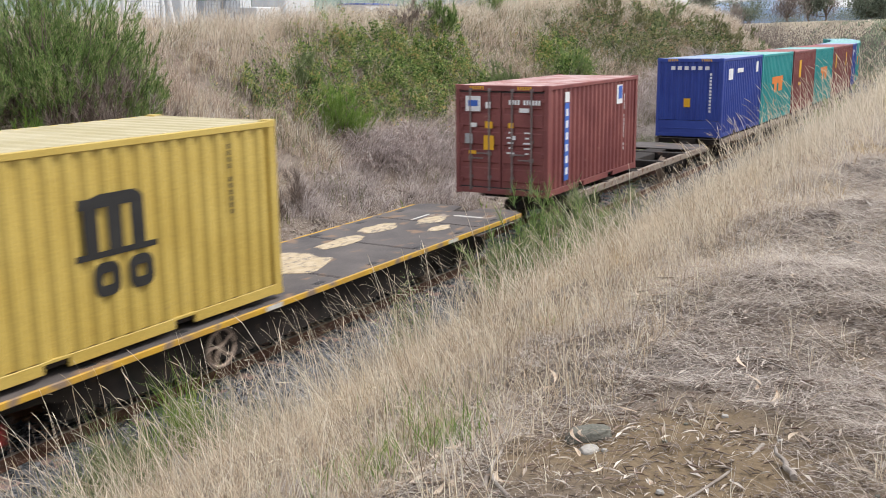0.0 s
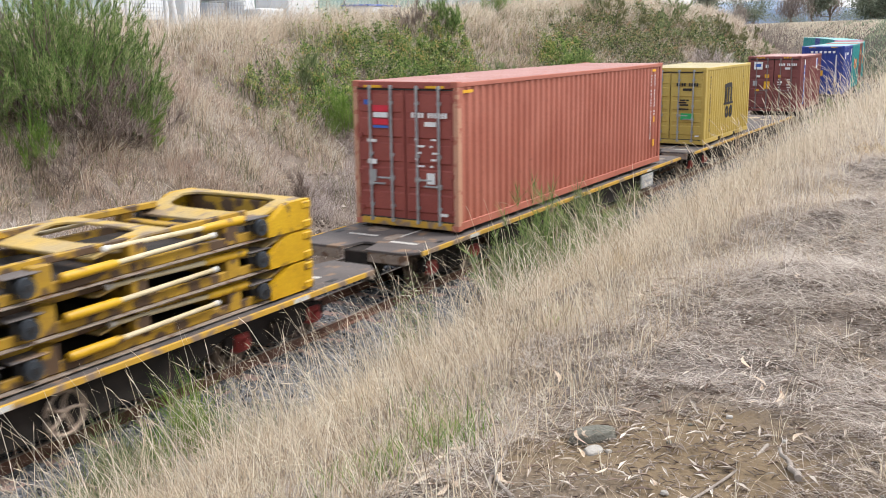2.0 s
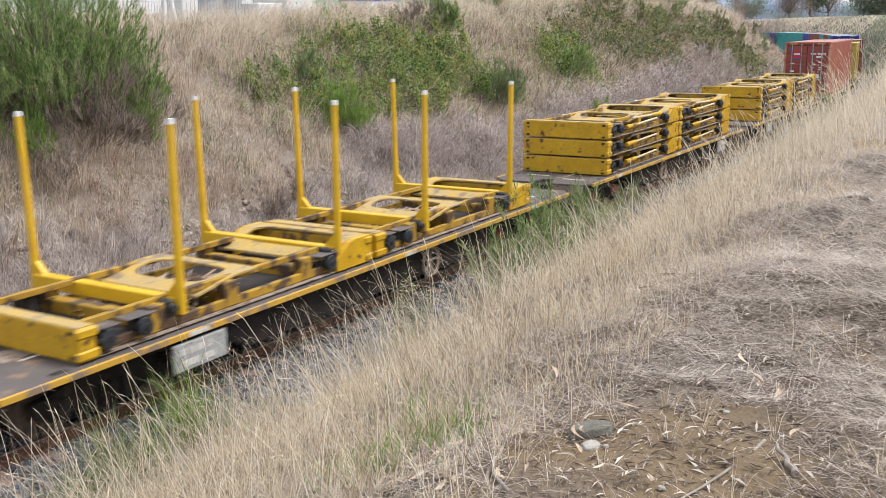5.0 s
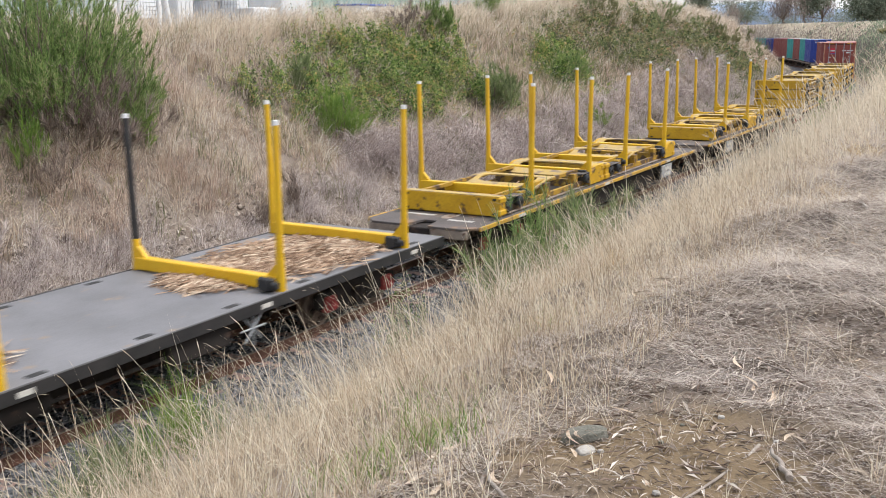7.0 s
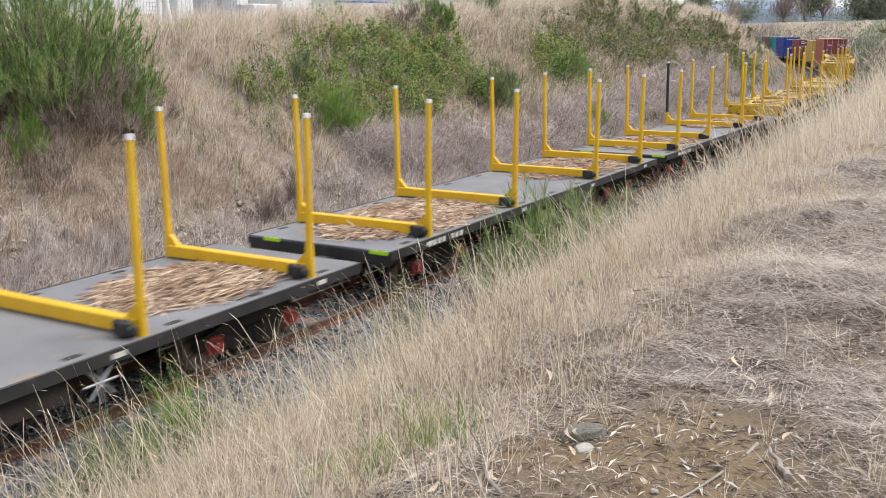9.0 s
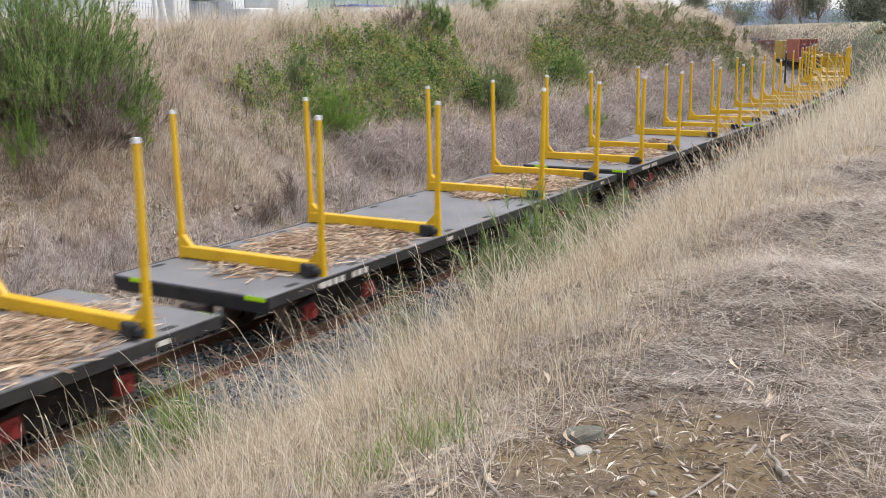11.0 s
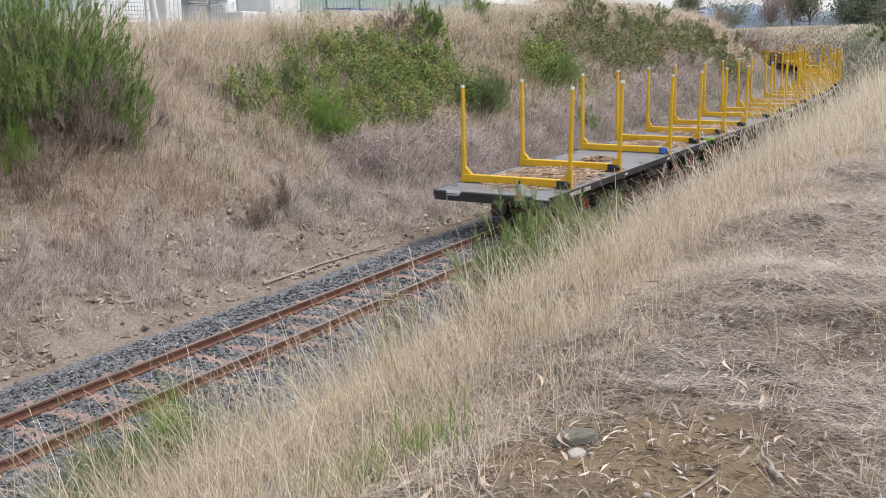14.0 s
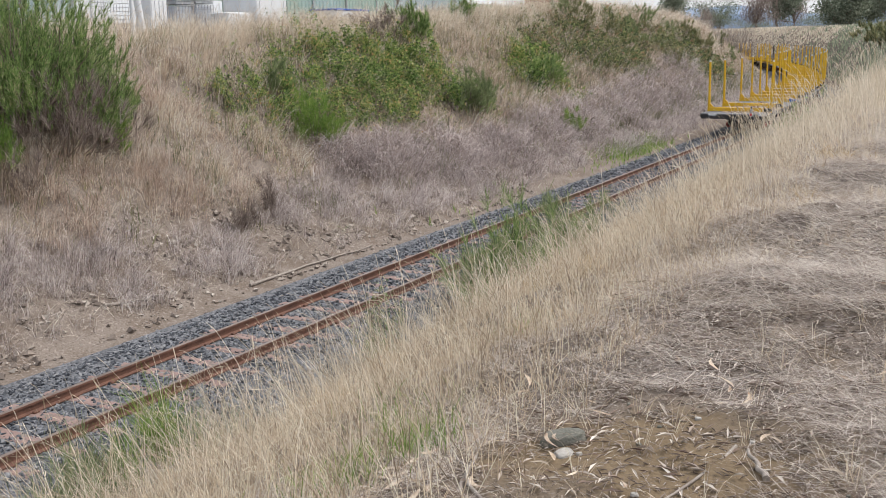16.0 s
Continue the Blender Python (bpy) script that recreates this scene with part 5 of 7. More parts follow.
M["goldtuft"] = flecked("golden_straw", [(0.0, (0.27, 0.18, 0.09)), (0.4, (0.56, 0.40, 0.21)), (0.8, (0.76, 0.59, 0.34)), (1.0, (0.88, 0.76, 0.52))], 0.8, patch=0.6, thin=0.45)
M["litter"] = flecked("bank_litter", [(0.0, (0.12, 0.10, 0.09)), (0.35, (0.34, 0.29, 0.25)), (0.65, (0.54, 0.47, 0.40)), (1.0, (0.82, 0.75, 0.66))], 0.85, patch=1.0, thin=0.4)
M["cane"] = flecked("pale_dead_cane", [(0.0, (0.30, 0.245, 0.23)), (0.5, (0.58, 0.50, 0.475)), (1.0, (0.82, 0.75, 0.71))], 0.8, patch=0.8, thin=0.3)
M["broom"] = flecked("broom_green", [(0.0, (0.07, 0.10, 0.045)), (0.35, (0.16, 0.245, 0.08)), (0.7, (0.27, 0.40, 0.125)), (0.9, (0.40, 0.50, 0.20)), (1.0, (0.48, 0.42, 0.27))], 0.7, patch=0.9, thin=0.45)
M["bramble"] = flecked("bramble_leaf", [(0.0, (0.03, 0.055, 0.02)), (0.35, (0.12, 0.21, 0.055)), (0.68, (0.28, 0.42, 0.115)), (0.9, (0.52, 0.55, 0.20)), (1.0, (0.60, 0.38, 0.18))], 0.55, patch=0.9, thin=0.45)
M["darkbramble"] = flecked("dark_bramble_leaf", [(0.0, (0.025, 0.042, 0.02)), (0.4, (0.11, 0.155, 0.06)), (0.72, (0.26, 0.32, 0.125)), (0.9, (0.44, 0.41, 0.20)), (1.0, (0.44, 0.24, 0.16))], 0.55, patch=0.9, thin=0.4)
M["darkcane"] = flecked("brown_shaded_bramble_cane", [(0.0, (0.06, 0.042, 0.035)), (0.6, (0.20, 0.15, 0.125)), (1.0, (0.42, 0.35, 0.30))], 0.85, patch=0.8)
M["scrub"] = flecked("olive_scrub", [(0.0, (0.07, 0.085, 0.042)), (0.5, (0.185, 0.205, 0.095)), (1.0, (0.40, 0.36, 0.205))], 0.8, patch=0.25, thin=0.45)
M["fresh"] = flecked("fresh_grass", [(0.0, (0.106, 0.185, 0.040)), (0.5, (0.198, 0.330, 0.069)), (1.0, (0.397, 0.489, 0.149))], 0.7, patch=1.0, thin=0.45)
M["rush"] = flecked("grey_green_rush", [(0.0, (0.092, 0.125, 0.059)), (0.5, (0.198, 0.257, 0.112)), (1.0, (0.422, 0.462, 0.251))], 0.7, patch=1.2, thin=0.45)
M["gum"] = flecked("fallen_gum_leaf", [(0.0, (0.135, 0.091, 0.072)), (0.35, (0.284, 0.217, 0.174)), (0.7, (0.486, 0.420, 0.362)), (1.0, (0.702, 0.644, 0.580))], 0.6, patch=3.0)
M["twig"] = surface("grey_bark_stick", (0.22, 0.185, 0.16), (0.36, 0.32, 0.28), 0.9, scale=9, bump=0.3)
M["deadtwig"] = flecked("brown_dead_twig", [(0.0, (0.10, 0.076, 0.064)), (0.5, (0.27, 0.212, 0.18)), (1.0, (0.48, 0.41, 0.36))], 0.9, patch=0.9)
M["limb"] = surface("brown_limb", (0.15, 0.115, 0.09), (0.24, 0.19, 0.15), 0.9, scale=6, bump=0.3)
# distant tree leaves: greyed and lightened, with haze painted into the tones
M["treeleaf"] = flecked("haze_paled_gum_foliage", [(0.0, (0.105, 0.128, 0.090)), (0.5, (0.180, 0.210, 0.150)), (1.0, (0.285, 0.315, 0.240))], 0.7, patch=0.3, thin=0.45)
M["treebrown"] = flecked("bare_winter_twigs", [(0.0, (0.192, 0.156, 0.138)), (1.0, (0.384, 0.324, 0.282))], 0.9, patch=0.3, thin=0.3)


def blades(name, P, h, w, material, lean=0.35, bend=0.5, heading=None, spread=3.2, tilt=None):
    """One mesh of curved tapering blades rooted at P."""
    n = len(P)
    h, w = np.broadcast_to(h, n)[:, None], np.broadcast_to(w, n)[:, None]
    a = RNG.uniform(0, 6.28, n) if heading is None else heading + RNG.normal(0, spread, n)
    tilt = np.abs(RNG.normal(0, lean, n)) if tilt is None else tilt
    d = np.stack([np.cos(a), np.sin(a), np.zeros(n)], -1)
    up = np.array([0, 0, 1.0])
    t0 = tilt[:, None]
    t1 = t0 + np.abs(RNG.normal(bend, bend * 0.5, n))[:, None]
    mid = P + h * 0.55 * (np.sin(t0) * d + np.cos(t0) * up)
    tip = mid + h * 0.45 * (np.sin(t1) * d + np.cos(t1) * up)
    b = RNG.uniform(0, 6.28, n)
    side = np.stack([np.cos(b), np.sin(b), RNG.normal(0, 0.3, n)], -1) * w * 0.5
    v = np.stack([P - side, P + side, mid - side * 0.8, mid + side * 0.8, tip], 1)
    f = np.array([(0, 1, 3), (0, 3, 2), (2, 3, 4)])
    return mesh_np(name, v, f[None] + 5 * np.arange(n)[:, None, None], material), tip


def arcs(name, P, length, width, material, heading, tilt, bend, segs=3):
    """One mesh of thin stalks that bow over under their own weight, in a few straight lengths each."""
    n = len(P)
    length, width = np.broadcast_to(length, n)[:, None], np.broadcast_to(width, n)[:, None]
    a = np.broadcast_to(heading, n)
    d = np.stack([np.cos(a), np.sin(a), np.zeros(n)], -1)
    t, bend = np.broadcast_to(tilt, n)[:, None], np.broadcast_to(bend, n)[:, None]
    b = RNG.uniform(0, 6.28, n)
    side = np.stack([np.cos(b), np.sin(b), RNG.normal(0, 0.3, n)], -1) * width * 0.5
    up, p, rows = np.array([0, 0, 1.0]), P, []
    for k in range(segs):
        rows += [p - side * (1 - 0.6 * k / segs), p + side * (1 - 0.6 * k / segs)]
        p = p + length / segs * (np.sin(t) * d + np.cos(t) * up) + RNG.normal(0, 0.03, (n, 3)) * length
        t = t + bend / (segs - 1)
    rows.append(p)
    f = [q for k in range(segs - 1) for q in ((2 * k, 2 * k + 1, 2 * k + 3), (2 * k, 2 * k + 3, 2 * k + 2))] + [(2 * segs - 2, 2 * segs - 1, 2 * segs)]
    return mesh_np(name, np.stack(rows, 1), np.array(f)[None] + (2 * segs + 1) * np.arange(n)[:, None, None], material)


def tussocks(x, y, per, radius):
    """Roots, headings and tilts of blades that fan out from the middle of each tussock."""
    n = len(x) * per
    a, r = RNG.uniform(0, 6.28, n), np.abs(RNG.normal(0, 1, n))
    rad = np.repeat(np.broadcast_to(radius, len(x)), per)
    px, py = np.repeat(x, per) + r * rad * np.cos(a), np.repeat(y, per) + r * rad * np.sin(a)
    return px, py, a, np.clip(0.12 + 0.42 * r + RNG.normal(0, 0.12, n), 0, 1.45)


def seed_stems(name, P, h, w, head, material, heading, spread, lean, bend):
    """One mesh of long thin stems that droop and end in a narrow spindle-shaped seed head."""
    n = len(P)
    a = heading + RNG.normal(0, spread, n)
    d = np.stack([np.cos(a), np.sin(a), np.zeros(n)], -1)
    up = np.array([0, 0, 1.0])
    t = np.abs(RNG.normal(lean * 0.7, lean, n))[:, None]
    bd = np.abs(RNG.normal(bend, bend * 0.5, n))[:, None]
    h, w, head = (np.broadcast_to(q, n)[:, None] for q in (h, w, head))
    pts, p = [P], P
    for k, part_len in enumerate((0.4, 0.35, 0.25)):
        p = p + h * part_len * (np.sin(t) * d + np.cos(t) * up)
        t = t + bd * (0.25, 0.35, 0.4)[k]
        pts.append(p)
    way = np.sin(t) * d + np.cos(t) * up
    b = RNG.uniform(0, 6.28, n)
    side = np.stack([np.cos(b), np.sin(b), np.zeros(n)], -1)
    rows = []
    for p, k in zip(pts, (1, 0.9, 0.75, 0.6)):
        rows += [p - side * w * k * 0.5, p + side * w * k * 0.5]
    c = pts[-1]
    fat = head * 0.05
    rows += [c + way * head * 0.35 - side * fat, c + way * head * 0.35 + side * fat, c + way * head * 0.35 + up * fat, c + way * head]
    v = np.stack(rows, 1)
    f = np.array([(0, 1, 3), (0, 3, 2), (2, 3, 5), (2, 5, 4), (4, 5, 7), (4, 7, 6), (6, 7, 9), (6, 9, 8), (6, 10, 8), (7, 9, 10), (8, 9, 11), (8, 10, 11), (9, 11, 10)])
    return mesh_np(name, v, f[None] + 12 * np.arange(n)[:, None, None], material)


def leaflets(name, P, size, material, flat=0.5, slim=0.55):
    """One mesh of small pointed leaves, each folded along its rib."""
    n = len(P)
    nrm = RNG.normal(0, 1, (n, 3))
    nrm[:, 2] = np.abs(nrm[:, 2]) + flat
    nrm /= np.linalg.norm(nrm, axis=1)[:, None]
    u = np.cross(nrm, RNG.normal(0, 1, (n, 3)))
    u /= np.linalg.norm(u, axis=1)[:, None]
    v = np.cross(nrm, u)
    s = np.broadcast_to(size, n)[:, None]
    q = np.stack([P - u * s, P + v * s * slim + nrm * s * 0.2, P + u * s, P - v * s * slim + nrm * s * 0.2], 1)
    f = np.array([(0, 2, 1), (0, 3, 2)])
    return mesh_np(name, q, f[None] + 4 * np.arange(n)[:, None, None], material)


def on_ground(x, y, lift=0.0):
    return np.stack([x, y, ground_z(x, y) + lift], -1)


def stuff(name, me, label, category):
    return tagged(new(name, me), label, category, kind="stuff")


def clumped(n, x0, x1, y0, y1, power=1.0, seed=1, scale=1.2, cut=-0.2):
    x = x0 + (x1 - x0) * RNG.random(n) ** power
    y = RNG.uniform(y0, y1, n)
    keep = ripple(x, y, scale, seed) + RNG.normal(0, 0.35, n) > cut
    return x[keep], y[keep]


def near_bank():
    # dry grass on the slope towards the track, in tussocks
    x, y = clumped(5900, 1.4, 44, -9.2, -2.35, 1.7, 11, 1.3, -0.55)
    edge = np.interp(x, [0, 5, 8, 12, 25, 45], [-8.2, -8.6, -8.9, -9.15, -9.3, -9.3]) + 0.4 * ripple(x, y, 2.0, 12)
    keep = (y > edge) & (RNG.random(len(x)) < np.clip((y + 2.7) / -1.7, 0.05, 1)) & (np.hypot(x - 6.5, y + 8.45) > 0.42) & ((x > 6.5) | (y < -5.4) | (RNG.random(len(x)) < 0.35))
    px, py, a, t = tussocks(x[keep], y[keep], 19, 0.085)
    size = np.repeat(RNG.uniform(0.55, 1.25, keep.sum()), 19)
    h = size * RNG.uniform(0.16, 0.42, len(px)) * np.interp(py, [-9.2, -8.5, -7.6, -5, -2.5], [0.4, 0.6, 1.0, 1.15, 1.0]) * np.interp(px, [8, 13, 20, 40], [1, 0.85, 0.95, 1.35])
    me, _ = blades("dry_grass", on_ground(px, py, -0.02), h, RNG.uniform(0.0026, 0.0055, len(px)) * np.interp(px, [5, 14, 40], [1, 1.7, 3.0]), M["straw"], 0.42, 0.6, heading=a, spread=0.5, tilt=t)
    stuff("dry_grass", me, "pale dry grass on the slope above the track", "grass")
    x, y = clumped(52000, 1.4, 42, -8.8, -3.3, 1.8, 14, 0.8, -0.5)
    me, _ = blades("fallen_straw", on_ground(x, y, 0.01), RNG.uniform(0.12, 0.4, len(x)), RNG.uniform(0.0024, 0.005, len(x)) * np.interp(x, [5, 14, 40], [1, 1.7, 3.0]), M["straw"], 0.9, 0.5)
    stuff("fallen_straw", me, "tangled fallen straw between the tussocks", "grass")
    # long seeding stems, most of them leaning out over the slope
    x, y = clumped(7600, 1.3, 30, -8.1, -3.0, 1.7, 13, 1.6, -0.3)
    wide = np.interp(x, [4, 14, 34], [1, 1.7, 2.6])
    me = seed_stems("seeding_grass", on_ground(x, y), RNG.uniform(0.35, 1.05, len(x)) * np.interp(y, [-8.1, -7, -5], [0.6, 1.0, 1.2]) * np.interp(x, [9, 13, 20, 30], [1, 0.75, 0.85, 1.1]), 0.0042 * wide, RNG.uniform(0.035, 0.085, len(x)), M["stem"], 2.6, 1.5, 0.5, 0.7)
    stuff("seeding_grass", me, "tall straw stems with narrow seed heads", "grass")
    # long bowed straws thrown over one another on the open slope
    x, y = clumped(9000, 1.3, 15, -8.5, -3.6, 1.5, 16, 1.1, -0.3)
    n = len(x)
    stuff("bowed_straw", arcs("bowed_straw", on_ground(x, y), RNG.uniform(0.35, 1.0, n) * np.interp(y, [-8.5, -7.5, -6], [0.5, 0.9, 1.1]), 0.0032 * np.interp(x, [3, 14], [1, 1.9]), M["straw"], RNG.normal(2.4, 1.5, n), np.abs(RNG.normal(0.35, 0.3, n)), np.abs(RNG.normal(1.1, 0.6, n)), 4), "long bowed straws on the slope above the track", "grass")
    x, y = clumped(260, 2.2, 16, -9.3, -4.8, 1.3, 24, 2.2, 0.5)
    px, py, a, t = tussocks(x, y, 42, 0.08)
    stuff("golden_tufts", arcs("golden_tufts", on_ground(px, py, -0.01), RNG.uniform(0.18, 0.42, len(px)), 0.003 * np.interp(px, [4, 14], [1, 1.8]), M["goldtuft"], a, t, RNG.uniform(0.4, 1.3, len(px)), 3), "dense golden tufts in the dry grass", "grass")
    # brow further along, dense and pale against the track
    x = RNG.uniform(10, 48, 3600)
    y = RNG.normal(-6.8, 0.8, 3600)
    me = seed_stems("brow_grass", on_ground(x, y), RNG.uniform(0.25, 0.75, len(x)) * np.interp(x, [10, 17, 25, 46], [0.5, 0.62, 1.0, 1.35]), 0.0030 * np.interp(x, [11, 40], [1.4, 3.0]), RNG.uniform(0.06, 0.13, len(x)), M["stem"], 2.0, 1.4, 0.30, 0.6)
    stuff("brow_grass", me, "tall pale seeding grass along the brow of the bank", "grass")
    # tall pale seeding grass that stands up before the curve
    n = 2100
    b, r = np.radians(RNG.uniform(3.5, 19, n)), RNG.uniform(14.5, 31, n)
    x, y = EYE.x + r * np.cos(b), EYE.y + r * np.sin(b)
    k = (y < -5.2) & (y > -9.2) & (ripple(x, y, 2.2, 15) + RNG.normal(0, 0.3, n) > -0.1)
    x, y, b = x[k], y[k], b[k]
    tall = np.interp(b, np.radians([4, 8, 13, 19]), [1.25, 1.2, 0.95, 0.7])
    me = seed_stems("tall_grass", on_ground(x, y), RNG.uniform(0.55, 1.25, len(x)) * tall, 0.0062 * np.interp(x, [13, 30], [1.0, 1.7]), RNG.uniform(0.10, 0.20, len(x)), M["stem"], 2.4, 1.2, 0.26, 0.5)
    stuff("tall_grass", me, "tall cream seeding grass on the brow of the bank", "grass")
    # trodden, matted grass and litter on the level part
    x, y = clumped(215000, 1.0, 30, -12.6, -7.3, 2.1, 17, 0.9, -0.8)
    bare = ((x - 3.85) / 1.0) ** 2 + ((y + 9.25) / 0.6) ** 2 + 0.9 * ripple(x, y, 0.5, 18)
    thin = ripple(x, y, 1.1, 27) + 0.6 * ripple(x, y, 0.4, 28)
    keep = ((bare > 1) | (RNG.random(len(x)) < 0.16)) & ((thin > -0.35) | (x > 7) | (RNG.random(len(x)) < 0.3)) & (x > 1.5 + 0.5 * RNG.random(len(x)) + 0.3 * ripple(x, y, 1.2, 57))
    x, y = x[keep], y[keep]
    me, _ = blades("matted_grass", on_ground(x, y, 0.006), RNG.uniform(0.03, 0.17, len(x)) * np.interp(x, [4, 25], [1, 1.8]), RNG.uniform(0.0013, 0.0034, len(x)) * np.interp(x, [4, 12, 30], [1, 1.7, 3]), M["mat"], 0.3, 0.2, tilt=RNG.normal(1.40, 0.13, len(x)))
    stuff("matted_grass", me, "grey matted dead grass and straw litter", "grass")
    # crumbs of straw, bark and leaf that cover the soil
    m = 120000
    x, y = 1.6 + 9.5 * RNG.random(m) ** 1.5, RNG.uniform(-11.6, -7.7, m)
    k = RNG.random(m) < np.clip(0.62 + 0.5 * ripple(x, y, 0.7, 51) + 0.3 * ripple(x, y, 0.25, 52), 0.22, 1) * np.where(((x - 3.85) / 1.0) ** 2 + ((y + 9.25) / 0.6) ** 2 + 0.9 * ripple(x, y, 0.5, 18) > 1, 1, 0.4)
    x, y = x[k], y[k]
    me = leaflets("litter_crumbs", on_ground(x, y, 0.004), RNG.uniform(0.008, 0.034, len(x)) * np.interp(x, [3, 11], [1, 1.8]), M["crumb"], 3.0, 0.13)
    stuff("litter_crumbs", me, "crumbs of straw, bark and leaf on the soil", "leaf litter")
    x, y = clumped(125000, 1.8, 26, -11.8, -7.6, 1.5, 20, 0.6, -0.35)
    keep = (((x - 3.85) / 1.0) ** 2 + ((y + 9.25) / 0.6) ** 2 + 0.9 * ripple(x, y, 0.5, 18) > 1) & ((ripple(x, y, 1.1, 27) > -0.6) | (x > 7))
    x, y = x[keep], y[keep]
    me, _ = blades("pale_straw", on_ground(x, y, 0.02), RNG.uniform(0.08, 0.30, len(x)) * np.interp(x, [4, 25], [1, 1.6]), RNG.uniform(0.0014, 0.003, len(x)) * np.interp(x, [4, 12, 30], [1, 1.9, 3.4]), M["paleflat"], 0.3, 0.3, tilt=RNG.normal(1.36, 0.16, len(x)))
    stuff("pale_straw", me, "fine pale straw lying flat over the litter", "grass")
    # the same dead grass behind and beside the view
    x, y = clumped(3000, -16, 2.6, -22, -7.4, 1.0, 55, 1.6, -0.4)
    px, py, a, t = tussocks(x, y, 14, 0.12)
    stuff("rough_grass", arcs("rough_grass", on_ground(px, py, -0.01), RNG.uniform(0.08, 0.24, len(px)), 0.006, M["straw"], a, t + 0.3, RNG.uniform(0.3, 1.0, len(px)), 3), "short rough dead grass on the level ground", "grass")
    x, y = clumped(1600, 2.6, 26, -22, -12.0, 1.0, 56, 1.6, -0.4)
    px, py, a, t = tussocks(x, y, 14, 0.12)
    stuff("rough_grass", arcs("rough_grass", on_ground(px, py, -0.01), RNG.uniform(0.08, 0.24, len(px)), 0.008, M["straw"], a, t + 0.3, RNG.uniform(0.3, 1.0, len(px)), 3), "short rough dead grass on the level ground", "grass")
    # pale thatch of flattened straw further along the level
    m = 34000
    x, y = 6.5 + 17 * RNG.random(m) ** 1.2, RNG.uniform(-12.0, -8.3, m)
    stuff("straw_thatch", arcs("straw_thatch", on_ground(x, y, 0.02), RNG.uniform(0.15, 0.4, m), 0.004 * np.interp(x, [6, 24], [1, 2.6]), M["paleflat"], RNG.uniform(0, 6.28, m), RNG.normal(1.25, 0.15, m), RNG.uniform(0.0, 0.5, m), 3), "pale thatch of flattened dead straw", "grass")
    x, y = clumped(900, 1.8, 36, -11.8, -7.9, 1.6, 19, 1.4, 0.0)
    px, py, a, t = tussocks(x, y, 16, 0.05)
    me, _ = blades("grass_tussocks", on_ground(px, py), RNG.uniform(0.08, 0.26, len(px)) * np.interp(px, [4, 30], [1, 1.7]), 0.003 * np.interp(px, [4, 12, 30], [1, 1.7, 3]), M["straw"], 0.5, 0.5, heading=a, spread=0.4, tilt=t)
    stuff("grass_tussocks", me, "thin upright tussocks of dry grass", "grass")


near_bank()


def gum_leaf_mesh(length, curl, seed):
    """A long sickle-shaped leaf, a few millimetres thick, curled along its rib."""
    g = np.random.default_rng(seed)
    bm = bmesh.new()
    n = 7
    top, low = [], []
    for i in range(n + 1):
        t = i / n
        w = length * 0.078 * math.sin(math.pi * min(0.98, max(0.03, t)) ** 0.8)
        x, y, z = (t - 0.5) * length, curl * length * (t - 0.5) ** 2, length * 0.16 * (t - 0.5) ** 2 * g.uniform(0.3, 1.2)
        row = []
        for s, dz in ((-1, 0.25), (0, 0), (1, 0.25)):
            row.append(bm.verts.new((x, y + s * w, z + w * dz)))
        top.append(row)
        low.append([bm.verts.new(v.co - Vector((0, 0, 0.0015))) for v in row])
    for a, b, flip in [(top[i], top[i + 1], False) for i in range(n)] + [(low[i], low[i + 1], True) for i in range(n)]:
        for j in range(2):
            q = [a[j], b[j], b[j + 1], a[j + 1]]
            bm.faces.new(q[::-1] if flip else q)
    me = bpy.data.meshes.new("gum_leaf")
    bm.to_mesh(me)
    bm.free()
    me.materials.append(LEAF)
    return me


def leaf_material():
    m = surface("curled_gum_leaf", (0.33, 0.245, 0.17), (0.50, 0.42, 0.33), 0.6, scale=14, fine=80, bump=0.1, wear=(0.25, 0.13, 0.07), wear_at=0.6, wear_scale=20)
    n, l = m.node_tree.nodes, m.node_tree.links
    b = n["Principled BSDF"]
    src = b.inputs["Base Color"].links[0].from_socket
    info, hsv, mr = n.new("ShaderNodeObjectInfo"), n.new("ShaderNodeHueSaturation"), n.new("ShaderNodeMapRange")
    mr.inputs[3].default_value, mr.inputs[4].default_value = 0.55, 1.45
    l.new(info.outputs["Random"], mr.inputs[0])
    l.new(mr.outputs[0], hsv.inputs["Value"])
    l.new(src, hsv.inputs["Color"])
    l.new(hsv.outputs[0], b.inputs["Base Color"])
    return m


LEAF = leaf_material()


